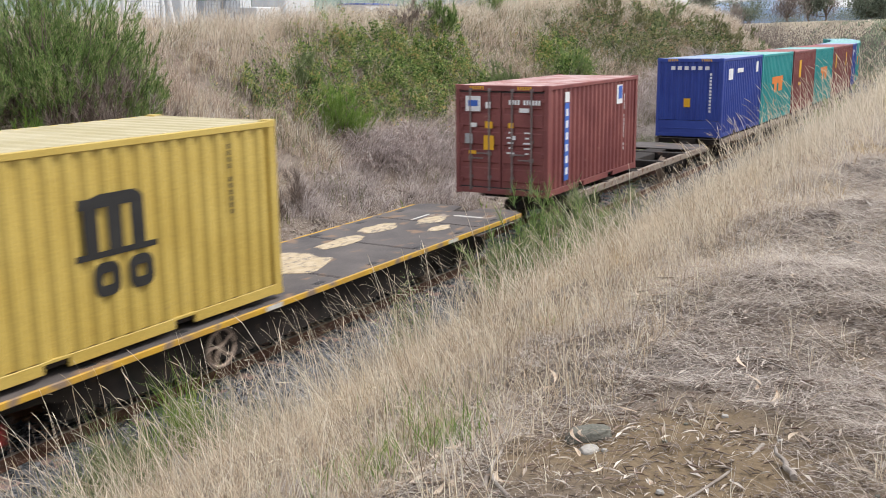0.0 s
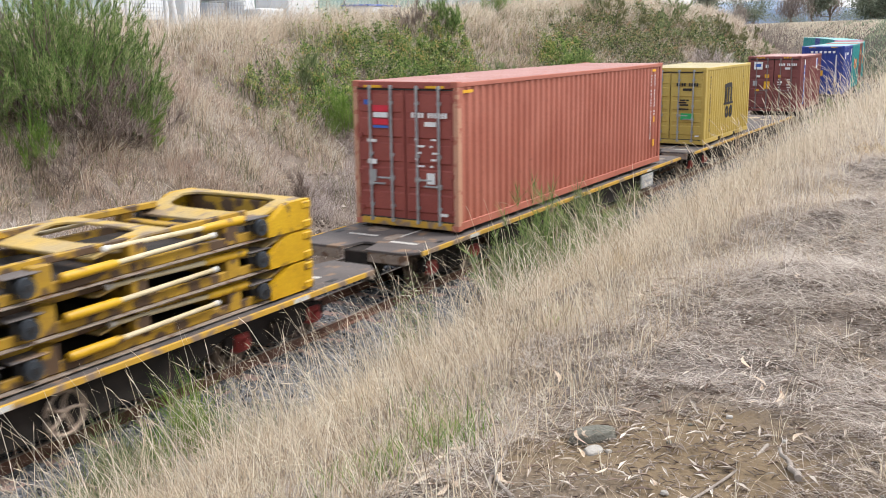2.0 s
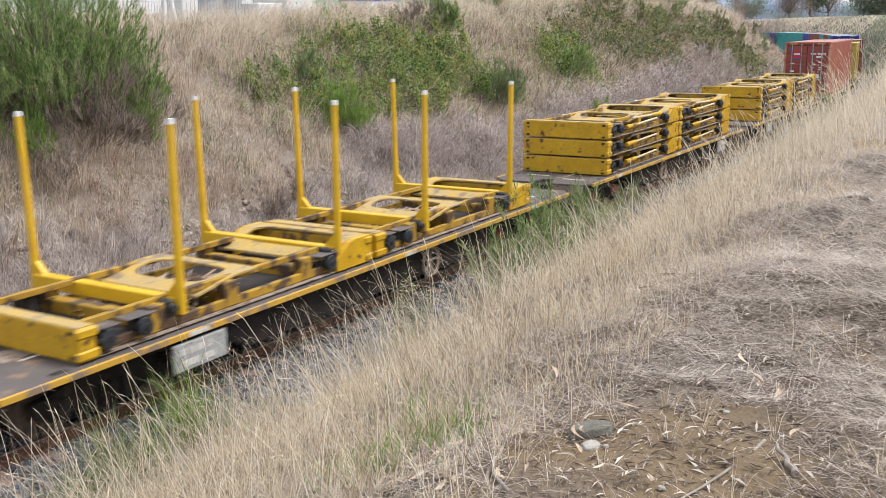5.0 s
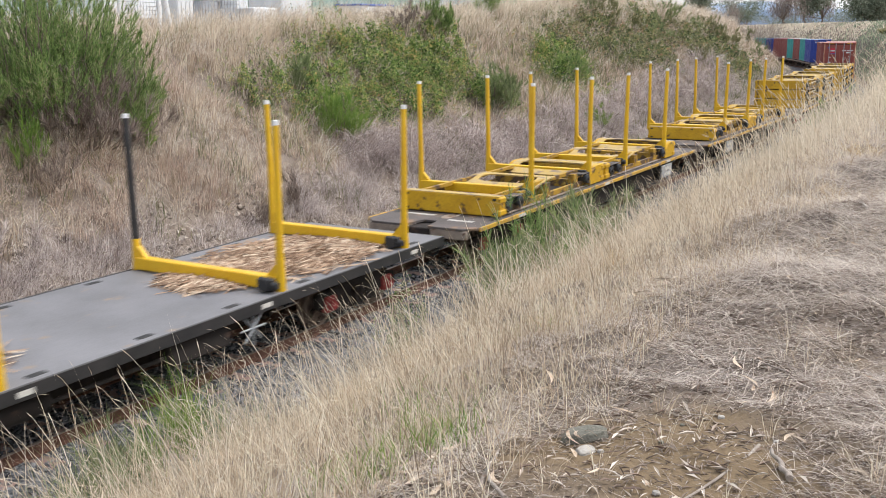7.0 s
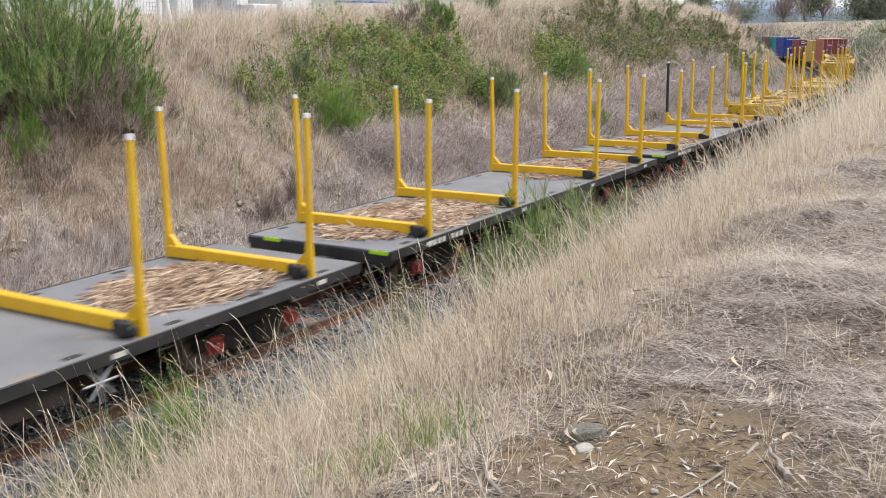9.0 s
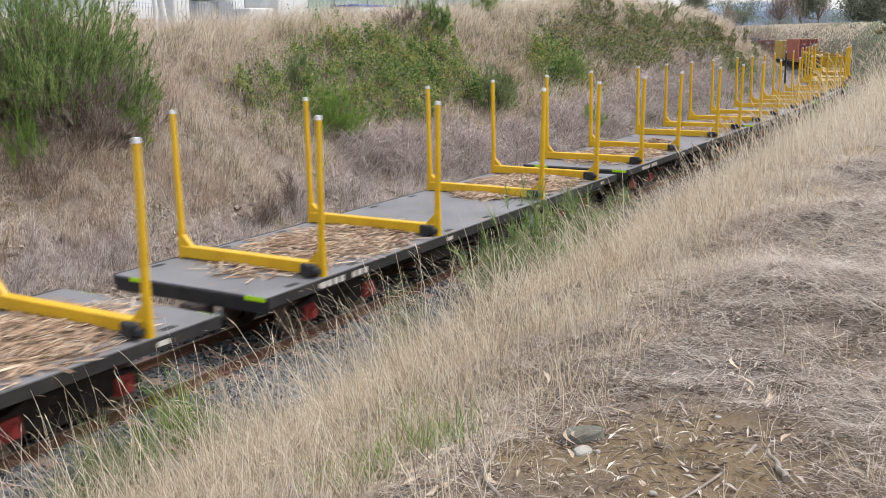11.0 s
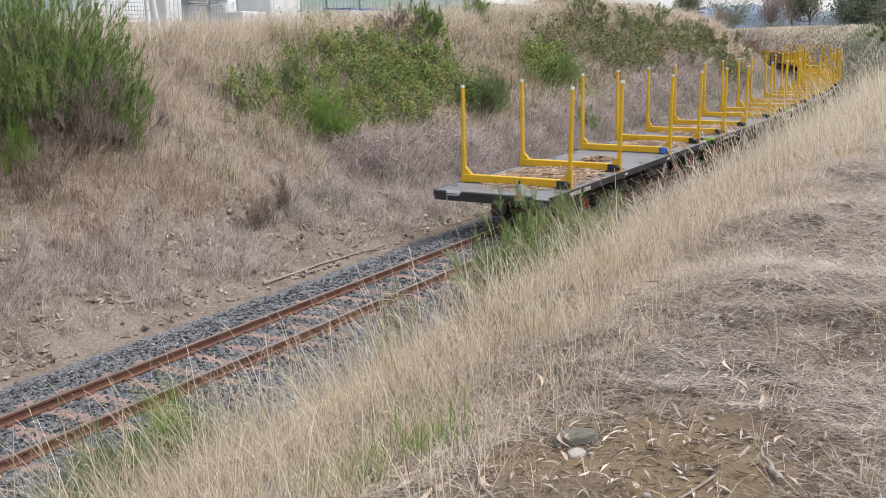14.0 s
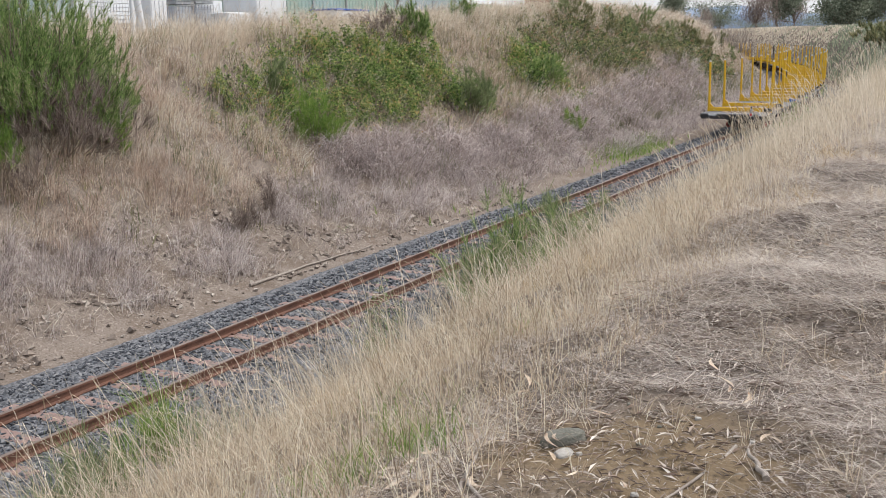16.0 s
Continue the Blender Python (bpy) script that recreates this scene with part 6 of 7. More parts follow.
def litter():
    kinds = [gum_leaf_mesh(l, c, k) for k, (l, c) in enumerate([(0.11, 0.5), (0.14, 0.9), (0.08, 0.3), (0.16, -0.6), (0.10, -1.1), (0.12, 0.2)])]
    spots = []
    for _ in range(190):
        x = 2.6 + 11 * random.random() ** 1.5
        spots.append((x, random.uniform(-10.9, -8.35) + 0.02 * x))
    for _ in range(54):
        spots.append((6.6 + random.gauss(0, 0.16), -8.38 + random.gauss(0, 0.14)))
    heap = range(190, 244)
    for _ in range(22):
        spots.append((8.7 + random.gauss(0, 0.25), -9.3 + random.gauss(0, 0.2)))
    for _ in range(30):
        spots.append((3.35 + random.gauss(0, 0.3), -8.45 + random.gauss(0, 0.16)))
    for k, (x, y) in enumerate(spots):
        z = float(ground_z(x, y)) + (random.uniform(0.05, 0.2) if k in heap else random.uniform(0.02, 0.055))
        ob = new("gum_leaf", kinds[k % 6])
        ob.matrix_basis = pose(x, y, z, random.gauss(0, 12), random.gauss(0, 7), random.uniform(0, 360))
        tagged(ob, "curled dry gum leaf on the ground", "leaf", "fallen leaves")
    x = 2.4 + 16 * RNG.random(6000) ** 1.6
    y = RNG.uniform(-11.4, -7.9, 6000)
    me = leaflets("leaf_litter", on_ground(x, y, 0.016), RNG.uniform(0.014, 0.052, 6000), M["gum"], 3.0, 0.17)
    stuff("leaf_litter", me, "small broken dry leaves in the litter", "leaf litter")
    # sticks and bark strips
    for x, y, ln, r, a, lab in ((4.02, -9.78, 0.28, 0.016, 28, "broken grey stick lying on the earth"), (3.86, -9.55, 0.9, 0.009, 168, "long thin brown twig on the earth"),
                                (3.68, -8.60, 0.6, 0.012, 15, "brown bark strip in the litter"), (3.52, -8.66, 0.5, 0.010, 40, "dark twig in the litter"),
                                (7.9, -8.9, 0.7, 0.012, 40, "pale stick in the dead grass"), (10.2, -9.3, 0.6, 0.012, 15, "pale stick in the dead grass"),
                                (4.9, -10.1, 0.35, 0.006, 12, "thin twig in the litter"), (5.6, -9.4, 0.3, 0.006, 60, "thin twig in the litter")):
        bm = bmesh.new()
        rod(bm, [(-ln / 2 + k * ln / 6, random.gauss(0, ln * 0.018), random.gauss(0, ln * 0.006)) for k in range(7)], [r * (1 - 0.09 * k) for k in range(7)])
        me = bpy.data.meshes.new("stick")
        bm.to_mesh(me)
        bm.free()
        me.materials.append(M["twig"])
        ob = new("stick", me)
        ob.matrix_basis = pose(x, y, float(ground_z(x, y)) + r + 0.01, 0, 0, a)
        tagged(ob, lab, "stick", "sticks")
    # flat grey stone
    def rock(x, y, sx, sy, sz, a, lab, tone):
        bm = bmesh.new()
        bmesh.ops.create_icosphere(bm, subdivisions=3, radius=1)
        for v in bm.verts:
            c = v.co.copy()
            f = 1 + 0.20 * noise.noise(c * 1.4 + Vector((x, y, 0))) + 0.10 * noise.noise(c * 4) - 0.09 * math.exp(-((c.z - 0.25) / 0.09) ** 2)
            v.co = Vector((math.copysign(abs(c.x) ** 0.75, c.x) * sx * f, math.copysign(abs(c.y) ** 0.75, c.y) * sy * f, math.copysign(abs(c.z) ** 0.7, c.z) * sz * f))
        me = bpy.data.meshes.new("stone")
        bm.to_mesh(me)
        bm.free()
        me.polygons.foreach_set("use_smooth", [True] * len(me.polygons))
        me.materials.append(tone)
        ob = new("stone", me)
        ob.matrix_basis = pose(x, y, float(ground_z(x, y)) + sz * 0.55, 6, -4, a)
        tagged(ob, lab, "stone", "stones")
    grey = surface("grey_field_stone", (0.115, 0.115, 0.095), (0.17, 0.165, 0.14), 0.9, scale=8, fine=70, bump=0.4, wear=(0.34, 0.31, 0.25), wear_at=0.62, wear_scale=14)
    pale = surface("pale_field_stone", (0.30, 0.28, 0.25), (0.42, 0.40, 0.37), 0.9, scale=9, fine=70, bump=0.3)
    rock(4.13, -8.86, 0.115, 0.055, 0.034, -50, "flat grey-green stone on the bare earth", grey)
    rock(4.0, -8.92, 0.05, 0.04, 0.014, -20, "pale flat stone beside the grey stone", pale)
    for k in range(26):
        x, y = 2.9 + 2.9 * random.random() ** 1.3, random.uniform(-10.3, -8.4)
        s = random.uniform(0.007, 0.02)
        rock(x, y, s, s * random.uniform(0.6, 1), s * 0.6, random.uniform(0, 360), "small pebble in the dry earth", random.choice((pale, grey)))


litter()


# ---- far bank ----
def in_oval(x, y, cx, cy, rx, ry, turn=0.0, soft=0.85, seed=31):
    c, s = math.cos(turn), math.sin(turn)
    u, v = (x - cx) * c + (y - cy) * s, -(x - cx) * s + (y - cy) * c
    return (u / rx) ** 2 + (v / ry) ** 2 + soft * ripple(x, y, 1.7, seed) < 1


BRAMBLES = [(29.6, 8.9, 4.6, 1.9, 0.12), (23.4, 8.8, 1.3, 1.1, 0.0), (26.4, 8.6, 2.2, 1.3, 0.2), (33.6, 9.4, 2.0, 1.2, 0.0), (43.6, 8.2, 2.8, 1.1, 0.1), (34.5, 7.6, 2.2, 0.7, 0.0)]
DARK_BRAMBLES = [(74.0, 8.8, 8.0, 2.0, 0.0), (54.2, 8.9, 6.2, 1.5, -0.12), (47.5, 9.8, 2.4, 0.9, 0.0), (63.0, 10.3, 3.5, 1.2, 0.0)]
MOUNDS = [(26.2, 5.7, 1.9, 1.1, 0.95), (24.3, 6.2, 1.2, 0.8, 0.6), (29.3, 5.4, 2.2, 1.2, 1.0), (33.2, 5.1, 2.2, 1.1, 0.9), (37.3, 5.3, 2.2, 1.2, 1.1), (41.6, 5.3, 2.4, 1.2, 1.2), (47.0, 5.7, 3.0, 1.3, 1.5), (52.5, 5.9, 3.0, 1.3, 1.4), (58.5, 6.1, 3.4, 1.4, 1.5), (65.0, 6.6, 4.0, 1.4, 1.5)]


def bramble_mask(x, y, ovals=BRAMBLES + DARK_BRAMBLES):
    m = np.zeros(len(x), bool)
    for cx, cy, rx, ry, a in ovals:
        m |= in_oval(x, y, cx, cy, rx, ry, a)
    return m


def outward(d, x):
    return d + np.where(x < BEND, 0, (x - BEND) ** 2 / (2 * RADIUS))


def thicket(name, ovals, x0, x1, count, material, label):
    """Bramble: uneven mounds with leaves in threes on their shell, gaps down to the canes."""
    xb = x0 + (x1 - x0) * RNG.random(count)
    yb = outward(RNG.uniform(5.4, 12.0, count), xb)
    gaps = ripple(xb, yb, 1.0, 35) + 0.8 * ripple(xb, yb, 0.4, 36) + RNG.normal(0, 0.2, count)
    core = bramble_mask(xb, yb, ovals)
    wide = bramble_mask(xb + RNG.normal(0, 1.0, count), yb + RNG.normal(0, 0.6, count), ovals)
    k = ((core & (gaps > np.interp(xb, [22, 27, 30], [0.2, 0.15, -0.1]))) | (wide & (gaps > 0.6))) & (RNG.random(count) < np.interp(xb, [18, 40, 80], [1.0, 0.75, 0.45]))
    xb, yb = xb[k], yb[k]
    hump = np.clip(0.5 + 0.55 * ripple(xb, yb, 1.5, 33) + 0.4 * ripple(xb, yb, 0.5, 34), 0.08, 1.5)
    P = on_ground(xb, yb)
    P[:, 2] += hump * np.where(RNG.random(len(xb)) < 0.72, RNG.uniform(0.82, 1.05, len(xb)), RNG.uniform(0.25, 0.82, len(xb)))
    size = np.repeat(RNG.uniform(0.018, 0.040, len(xb)) * np.interp(xb, [20, 80], [1.0, 2.6]), 3)
    P = np.repeat(P, 3, 0) + RNG.normal(0, 1, (3 * len(xb), 3)) * size[:, None] * np.array([1.1, 1.1, 0.5])
    stuff(name, leaflets(name, P, size, material, 0.5, 0.62), label, "bramble")


def far_bank():
    n = 200000
    x = 6 + 104 * RNG.random(n) ** 1.5
    d = RNG.uniform(3.3, 15.5, n)
    y = outward(d, x)
    lumps = ripple(x, y, 2.6, 21) + 0.8 * ripple(x, y, 0.9, 22)
    patchy = lumps + RNG.normal(0, 0.3, n)
    big = np.interp(x, [8, 25, 60, 110], [0.8, 1.0, 1.9, 3.2])
    foot = np.interp(x, [6, 18, 24, 40, 60, 110], [5.6, 5.3, 6.2, 6.0, 6.2, 5.6]) + 0.7 * ripple(x, y, 3.0, 23)
    stony = (x < 25) & (d < np.interp(x, [6, 14, 20, 25], [3.5, 4.5, 4.7, 3.8]))
    br = bramble_mask(x, y)
    hue = ripple(x, y, 5.0, 25) + 0.7 * ripple(x, y, 1.6, 26) + RNG.normal(0, 0.35, n)
    low = d < foot
    # straw in lumpy tussocks: pale and tall on the crest, rosy and greenish lower down
    up = ~low & ~br & (patchy > -0.75)
    crest = np.interp(d, [9, 10.8, 12], [0, 0.5, 1.0])
    kinds = [(up & (hue + crest > 0.05), 7600, "bankgrass", "bank_grass", "pale dry grass in tussocks on the far bank", (0.4, 1.0)),
             (up & (hue + crest <= 0.05) & (hue > -1.0), 3400, "rosy", "rosy_grass", "brownish dead grass on the far bank", (0.35, 0.9)),
             (up & (hue + crest <= 0.0) & (hue < -0.75), 1000, "olive", "greening_grass", "dry grass turning green on the far bank", (0.2, 0.55)),
             (low & ~br & (patchy > np.where(stony, 0.25, -0.95)), 7000, "bracken", "dead_bracken", "grey-brown dead bracken at the foot of the bank", (0.25, 0.7))]
    for mask, most, tone, name, lab, (h0, h1) in kinds:
        pick = np.flatnonzero(mask)[:most]
        per = 15
        px, py, a, t = tussocks(x[pick], y[pick], per, 0.13 * big[pick] ** 0.5)
        lump = np.repeat(np.clip(0.8 + 0.55 * lumps[pick] + RNG.normal(0, 0.28, len(pick)), 0.25, 2.1) * np.interp(d[pick], [5, 9.5, 11.2, 13.5, 15.5], [0.9, 0.95, 1.35, 1.3, 1.0]), per)
        m = len(px)
        droop = np.where(RNG.random(m) < 0.55, RNG.normal(-1.5, 0.8, m), a)
        stuff(name, arcs(name, on_ground(px, py, -0.03), RNG.uniform(h0, h1, m) * lump, RNG.uniform(0.006, 0.013, m) * np.repeat(big[pick], per), M[tone], droop, t * 0.6, np.abs(RNG.normal(1.25, 0.6, m)), 3), lab, "bracken" if tone == "bracken" else "grass")
    # loose straw and litter lying over the whole slope
    pick = np.flatnonzero(~br & (d < 13))[:88000]
    me, _ = blades("bank_litter", on_ground(x[pick], y[pick], 0.02), RNG.uniform(0.15, 0.5, len(pick)), RNG.uniform(0.006, 0.013, len(pick)) * big[pick], M["litter"], 0.3, 0.3, tilt=RNG.normal(1.15, 0.25, len(pick)))
    stuff("bank_litter", me, "grey straw litter lying on the far bank", "grass")
    # tall pale stalks along the crest
    m = 9500
    xs = 18 + 50 * RNG.random(m)
    ys = outward(RNG.normal(11.8, 1.1, m), xs)
    k = ripple(xs, ys, 2.6, 29) + RNG.normal(0, 0.4, m) > -0.1
    xs, ys = xs[k], ys[k]
    stuff("crest_grass", arcs("crest_grass", on_ground(xs, ys), RNG.uniform(0.55, 1.15, len(xs)), 0.012 * np.interp(xs, [18, 65], [0.9, 1.8]), M["stem"], RNG.uniform(0, 6.28, len(xs)), np.abs(RNG.normal(0.1, 0.15, len(xs))), np.abs(RNG.normal(0.5, 0.35, len(xs))), 3), "tall pale grass along the crest of the bank", "grass")
    # domes of dead canes along the foot
    for tone, per, wide, lab in (("cane", 480, 0.016, "pale arching dead canes"), ("mauvetwig", 1150, 0.008, "mauve-grey dead twigs in domed heaps")):
        cx, cy, rx, ry, tall = (np.repeat(np.array(c), per) for c in zip(*MOUNDS))
        m = len(cx)
        a, r = RNG.uniform(0, 6.28, m), np.sqrt(RNG.random(m)) * RNG.uniform(0.7, 1.1, m)
        px, py = cx + rx * r * np.cos(a), outward(cy + ry * r * np.sin(a), cx)
        P = on_ground(px, py)
        P[:, 2] += tall * np.clip(1 - r ** 2, 0, 1) * RNG.uniform(0.1, 0.9, m) * np.clip(0.8 + 0.6 * ripple(px, py, 0.9, 53), 0.15, 1.5)
        stuff("dead_canes", arcs("dead_canes", P, RNG.uniform(0.5, 1.3, m), wide * np.interp(px, [22, 65], [1, 2.0]), M[tone], np.where(RNG.random(m) < 0.6, RNG.normal(-1.7, 0.9, m), a), RNG.uniform(0.2, 1.1, m), RNG.uniform(0.9, 2.2, m), 4), lab, "canes")
    # brambles
    thicket("bramble_thicket", BRAMBLES, 19, 48, 230000, M["bramble"], "green bramble thicket with some yellowing leaves")
    thicket("dark_bramble_thicket", DARK_BRAMBLES, 43, 84, 120000, M["darkbramble"], "dark green bramble thicket with reddish leaves")
    # canes double as a dark under-layer, painting shade into the leaf gaps
    pick = np.flatnonzero(br)[:7000]
    m = len(pick)
    stuff("bramble_canes", arcs("bramble_canes", on_ground(x[pick], y[pick]), RNG.uniform(0.5, 1.3, m), 0.012 * big[pick], M["darkcane"], RNG.uniform(0, 6.28, m), RNG.uniform(0.1, 0.9, m), RNG.uniform(0.6, 1.8, m), 4), "brown canes, coloured dark for the shade inside the brambles", "canes")
    pick = np.flatnonzero(br & (lumps < 0.25))[:6500]
    m = len(pick)
    stuff("bramble_straw", arcs("bramble_straw", on_ground(x[pick], y[pick]), RNG.uniform(0.5, 1.2, m), 0.010 * big[pick], M["bankgrass"], RNG.uniform(0, 6.28, m), RNG.uniform(0.1, 0.5, m), RNG.uniform(0.4, 1.4, m), 3), "dry stems growing up through the brambles", "grass")
    # green weeds scattered through the straw, olive scrub on the end of the bank
    m = 60000
    xs = 12 + 100 * RNG.random(m)
    ds = RNG.uniform(4.5, 14, m)
    ys = ds + np.where(xs < BEND, 0, (xs - BEND) ** 2 / (2 * RADIUS))
    k = ripple(xs, ys, 5.0, 41) + 0.5 * ripple(xs, ys, 1.3, 42) + np.interp(xs, [12, 30, 45, 110], [0.0, 0.3, 1.05, 1.3]) + RNG.normal(0, 0.25, m) > 0.45
    me, _ = blades("bank_scrub", on_ground(xs[k], ys[k]), RNG.uniform(0.2, 0.65, k.sum()), 0.016 * np.interp(xs[k], [12, 60, 110], [0.8, 2.2, 3.4]), M["scrub"], 0.5, 0.4)
    stuff("bank_scrub", me, "olive-green scrub among the dry grass", "scrub")
    # bright grass beside the ballast
    xg = np.concatenate([RNG.normal(43.5, 2.6, 1500), RNG.uniform(11, 40, 700)])
    yg = np.concatenate([RNG.normal(3.35, 0.35, 1500), RNG.normal(3.3, 0.3, 700)])
    k = ripple(xg, yg, 1.5, 44) > np.where(np.arange(len(xg)) < 1500, -2, 0.75)
    me, _ = blades("green_verge", on_ground(xg[k], yg[k]), RNG.uniform(0.14, 0.38, k.sum()), 0.026, M["fresh"], 0.5, 0.5)
    stuff("green_verge", me, "fresh green grass beside the ballast", "grass")
    # stones and clods on the bare foot of the bank
    xs = 7 + 24 * RNG.random(15000)
    ys = 2.85 + 3.2 * RNG.random(15000)
    k = ripple(xs, ys, 1.6, 45) + RNG.normal(0, 0.4, len(xs)) > 0.1
    M["rubble"] = flecked("earthy_rubble", [(0.0, (0.14, 0.115, 0.10)), (0.5, (0.27, 0.225, 0.19)), (1.0, (0.46, 0.41, 0.36))], 0.95, patch=0.9)
    me = stones("rubble", on_ground(xs[k], ys[k], 0.0), 0.016 + 0.085 * RNG.random(k.sum()) ** 3, M["rubble"])
    stuff("rubble", me, "brown stones and clods on the foot of the bank", "rubble")
    # fallen branches by the ballast
    for x0, y0, x1, y1, r in ((16.0, 3.05, 20.8, 2.95, 0.035), (7.6, 3.3, 9.9, 3.15, 0.02), (12.6, 3.75, 13.9, 3.55, 0.04)):
        bm = bmesh.new()
        pts = []
        for k in range(8):
            xx, yy = x0 + (x1 - x0) * k / 7, y0 + (y1 - y0) * k / 7 + random.gauss(0, 0.03)
            pts.append((xx, yy, float(ground_z(xx, yy)) + r * 1.2))
        rod(bm, pts, [r * (1 - 0.09 * k) for k in range(8)])
        me = bpy.data.meshes.new("fallen_branch")
        bm.to_mesh(me)
        bm.free()
        me.materials.append(M["twig"])
        tagged(new("fallen_branch", me), "pale fallen branch beside the ballast", "branch", "fallen branches")


far_bank()


def bush(name, x, y, width, height, n, material, label, stem=(0.22, 0.5), thick=0.012, upright=0.35, limb="limb", limbs=22, hollow=0.35, seed=1, leafy=0):
    """A shrub: limbs fan out from the root and carry fine upright sprigs in uneven tufts."""
    g = np.random.default_rng(seed)
    b = tagged(new(name), label, "shrub", "shrubs")
    z0 = float(ground_z(x, y))
    b.location = (x, y, z0 - 0.05)
    bm = bmesh.new()
    tips = []
    for k in range(limbs):
        a, r, t = g.uniform(0, 6.28), width / 2 * math.sqrt(g.uniform(0.02, 1)) * g.uniform(0.6, 1.25), g.uniform(0.4, 1.08)
        top = Vector((r * math.cos(a), r * math.sin(a), height * (1 - 0.45 * (r / (width / 2)) ** 2) * t * g.uniform(0.82, 1.1)))
        p = Vector((top.x * 0.5 + g.normal(0, 0.06), top.y * 0.5 + g.normal(0, 0.06), 0))
        root = p.copy()
        rad = 0.010 * height
        for j in range(1, 5):
            q = Vector((root.x + (top.x - root.x) * j / 4, root.y + (top.y - root.y) * j / 4, top.z * (j / 4))) + Vector(g.normal(0, 0.025 * height, 3))
            tube(bm, p, q, rad * (1.15 - j * 0.25) + 0.003, rad * (0.9 - j * 0.2) + 0.002, 5)
            if j >= 2 or g.random() < 0.5:
                tips.append(q)
            p = q
    part("branchwork", bm, M[limb], b)
    tips = np.array([tuple(t) for t in tips])
    if leafy:
        P = tips[g.integers(0, len(tips), n)] + g.normal(0, 1, (n, 3)) * np.array([width * 0.055, width * 0.055, height * 0.055])
        P[:, 2] = np.maximum(P[:, 2], 0.05)
        me = leaflets("foliage", P, g.uniform(0.6, 1.2, n) * leafy, material)
    else:
        # feathery plumes: fine sprigs set along short upright shoots
        per = 46
        m = max(30, n // per)
        wgt = g.uniform(0.2, 1.3, len(tips)) ** 2
        w = g.choice(len(tips), m, p=wgt / wgt.sum())
        foot = tips[w] + g.normal(0, 1, (m, 3)) * np.array([width * 0.075, width * 0.075, height * 0.075])
        foot[:, 2] = np.maximum(foot[:, 2], 0.04)
        axis = foot * np.array([0.9, 0.9, 0.0]) / width * upright * 2.2 + np.array([0, 0, 1.0]) + g.normal(0, 0.24, (m, 3))
        axis /= np.linalg.norm(axis, axis=1)[:, None]
        shoot = g.uniform(0.7, 1.5, m) * (0.16 + 0.075 * height)
        k = np.repeat(np.arange(m), per)
        along_ = g.random(m * per)
        P = foot[k] + axis[k] * (shoot[k] * along_)[:, None]
        way = axis[k] + g.normal(0, 1, (m * per, 3)) * (0.5 - 0.2 * along_)[:, None]
        way /= np.linalg.norm(way, axis=1)[:, None]
        long = g.uniform(0.3, 0.75, m * per) * (stem[0] + stem[1]) * 0.75
        side = np.cross(way, g.normal(0, 1, (m * per, 3)))
        side *= thick * 0.42 / np.maximum(np.linalg.norm(side, axis=1), 1e-6)[:, None]
        mid = P + way * (long * 0.5)[:, None]
        v = np.stack([P - side * 0.7, P + side * 0.7, mid + side, P + way * long[:, None], mid - side], 1)
        tri = np.array([(0, 1, 2), (0, 2, 4), (4, 2, 3)])
        me = mesh_np("foliage", v, tri[None] + 5 * np.arange(m * per)[:, None, None], material)
    f = new("foliage", me)
    f.parent = b
    return b


bush("broom_bush", 15.2, 8.8, 3.6, 3.5, 74000, M["broom"], "large green broom bush on the far bank", (0.07, 0.24), 0.013, 0.45, limbs=120, seed=2)
bush("dead_bush", 15.4, 7.9, 3.6, 1.7, 9000, M["deadtwig"], "brown dead broom stems under the large bush", (0.2, 0.5), 0.010, 0.7, limbs=70, seed=22)
bush("broom_bush", 16.6, 8.5, 2.2, 2.5, 28000, M["broom"], "green broom bush beside the large one", (0.08, 0.26), 0.012, 0.4, limbs=60, seed=3)
bush("broom_bush", 17.5, 8.4, 1.1, 1.8, 6500, M["broom"], "narrow green broom bush at the end of the row", (0.08, 0.26), 0.011, 0.3, limbs=24, seed=24)
bush("broom_bush", 16.9, 7.7, 0.6, 0.95, 1500, M["fresh"], "bright young broom in front of the large bush", (0.12, 0.32), 0.010, 0.3, limbs=10, seed=25)
bush("dead_bush", 13.4, 9.6, 2.2, 3.1, 4600, M["deadtwig"], "bare brown twiggy bush", (0.2, 0.5), 0.009, 0.6, limbs=60, seed=4)
bush("broom_bush", 13.2, 8.9, 1.6, 2.5, 6000, M["broom"], "thin green broom bush among bare twigs", (0.10, 0.3), 0.010, 0.4, limbs=30, seed=23)
bush("broom_bush", 13.5, 7.5, 1.0, 1.25, 2600, M["fresh"], "thin young broom bush with bare stems", (0.10, 0.32), 0.010, 0.35, limbs=26, seed=5)
bush("bare_sapling", 13.7, 6.9, 1.4, 0.9, 500, M["deadtwig"], "brown leafless twigs below the young broom", (0.15, 0.35), 0.009, 0.5, limbs=24, seed=26)
bush("broom_bush", 24.2, 7.2, 1.35, 1.6, 9000, M["fresh"], "bright green broom bush below the brambles", (0.12, 0.36), 0.010, 0.35, limbs=40, seed=6)
bush("broom_bush", 25.1, 9.3, 0.85, 0.95, 2600, M["rush"], "small grey-green broom bush", (0.2, 0.4), 0.014, 0.3, limbs=12, seed=7)
bush("broom_bush", 36.1, 10.8, 1.7, 1.7, 7500, M["broom"], "green broom bush on the crest of the bank", (0.12, 0.36), 0.014, 0.45, limbs=40, seed=8)
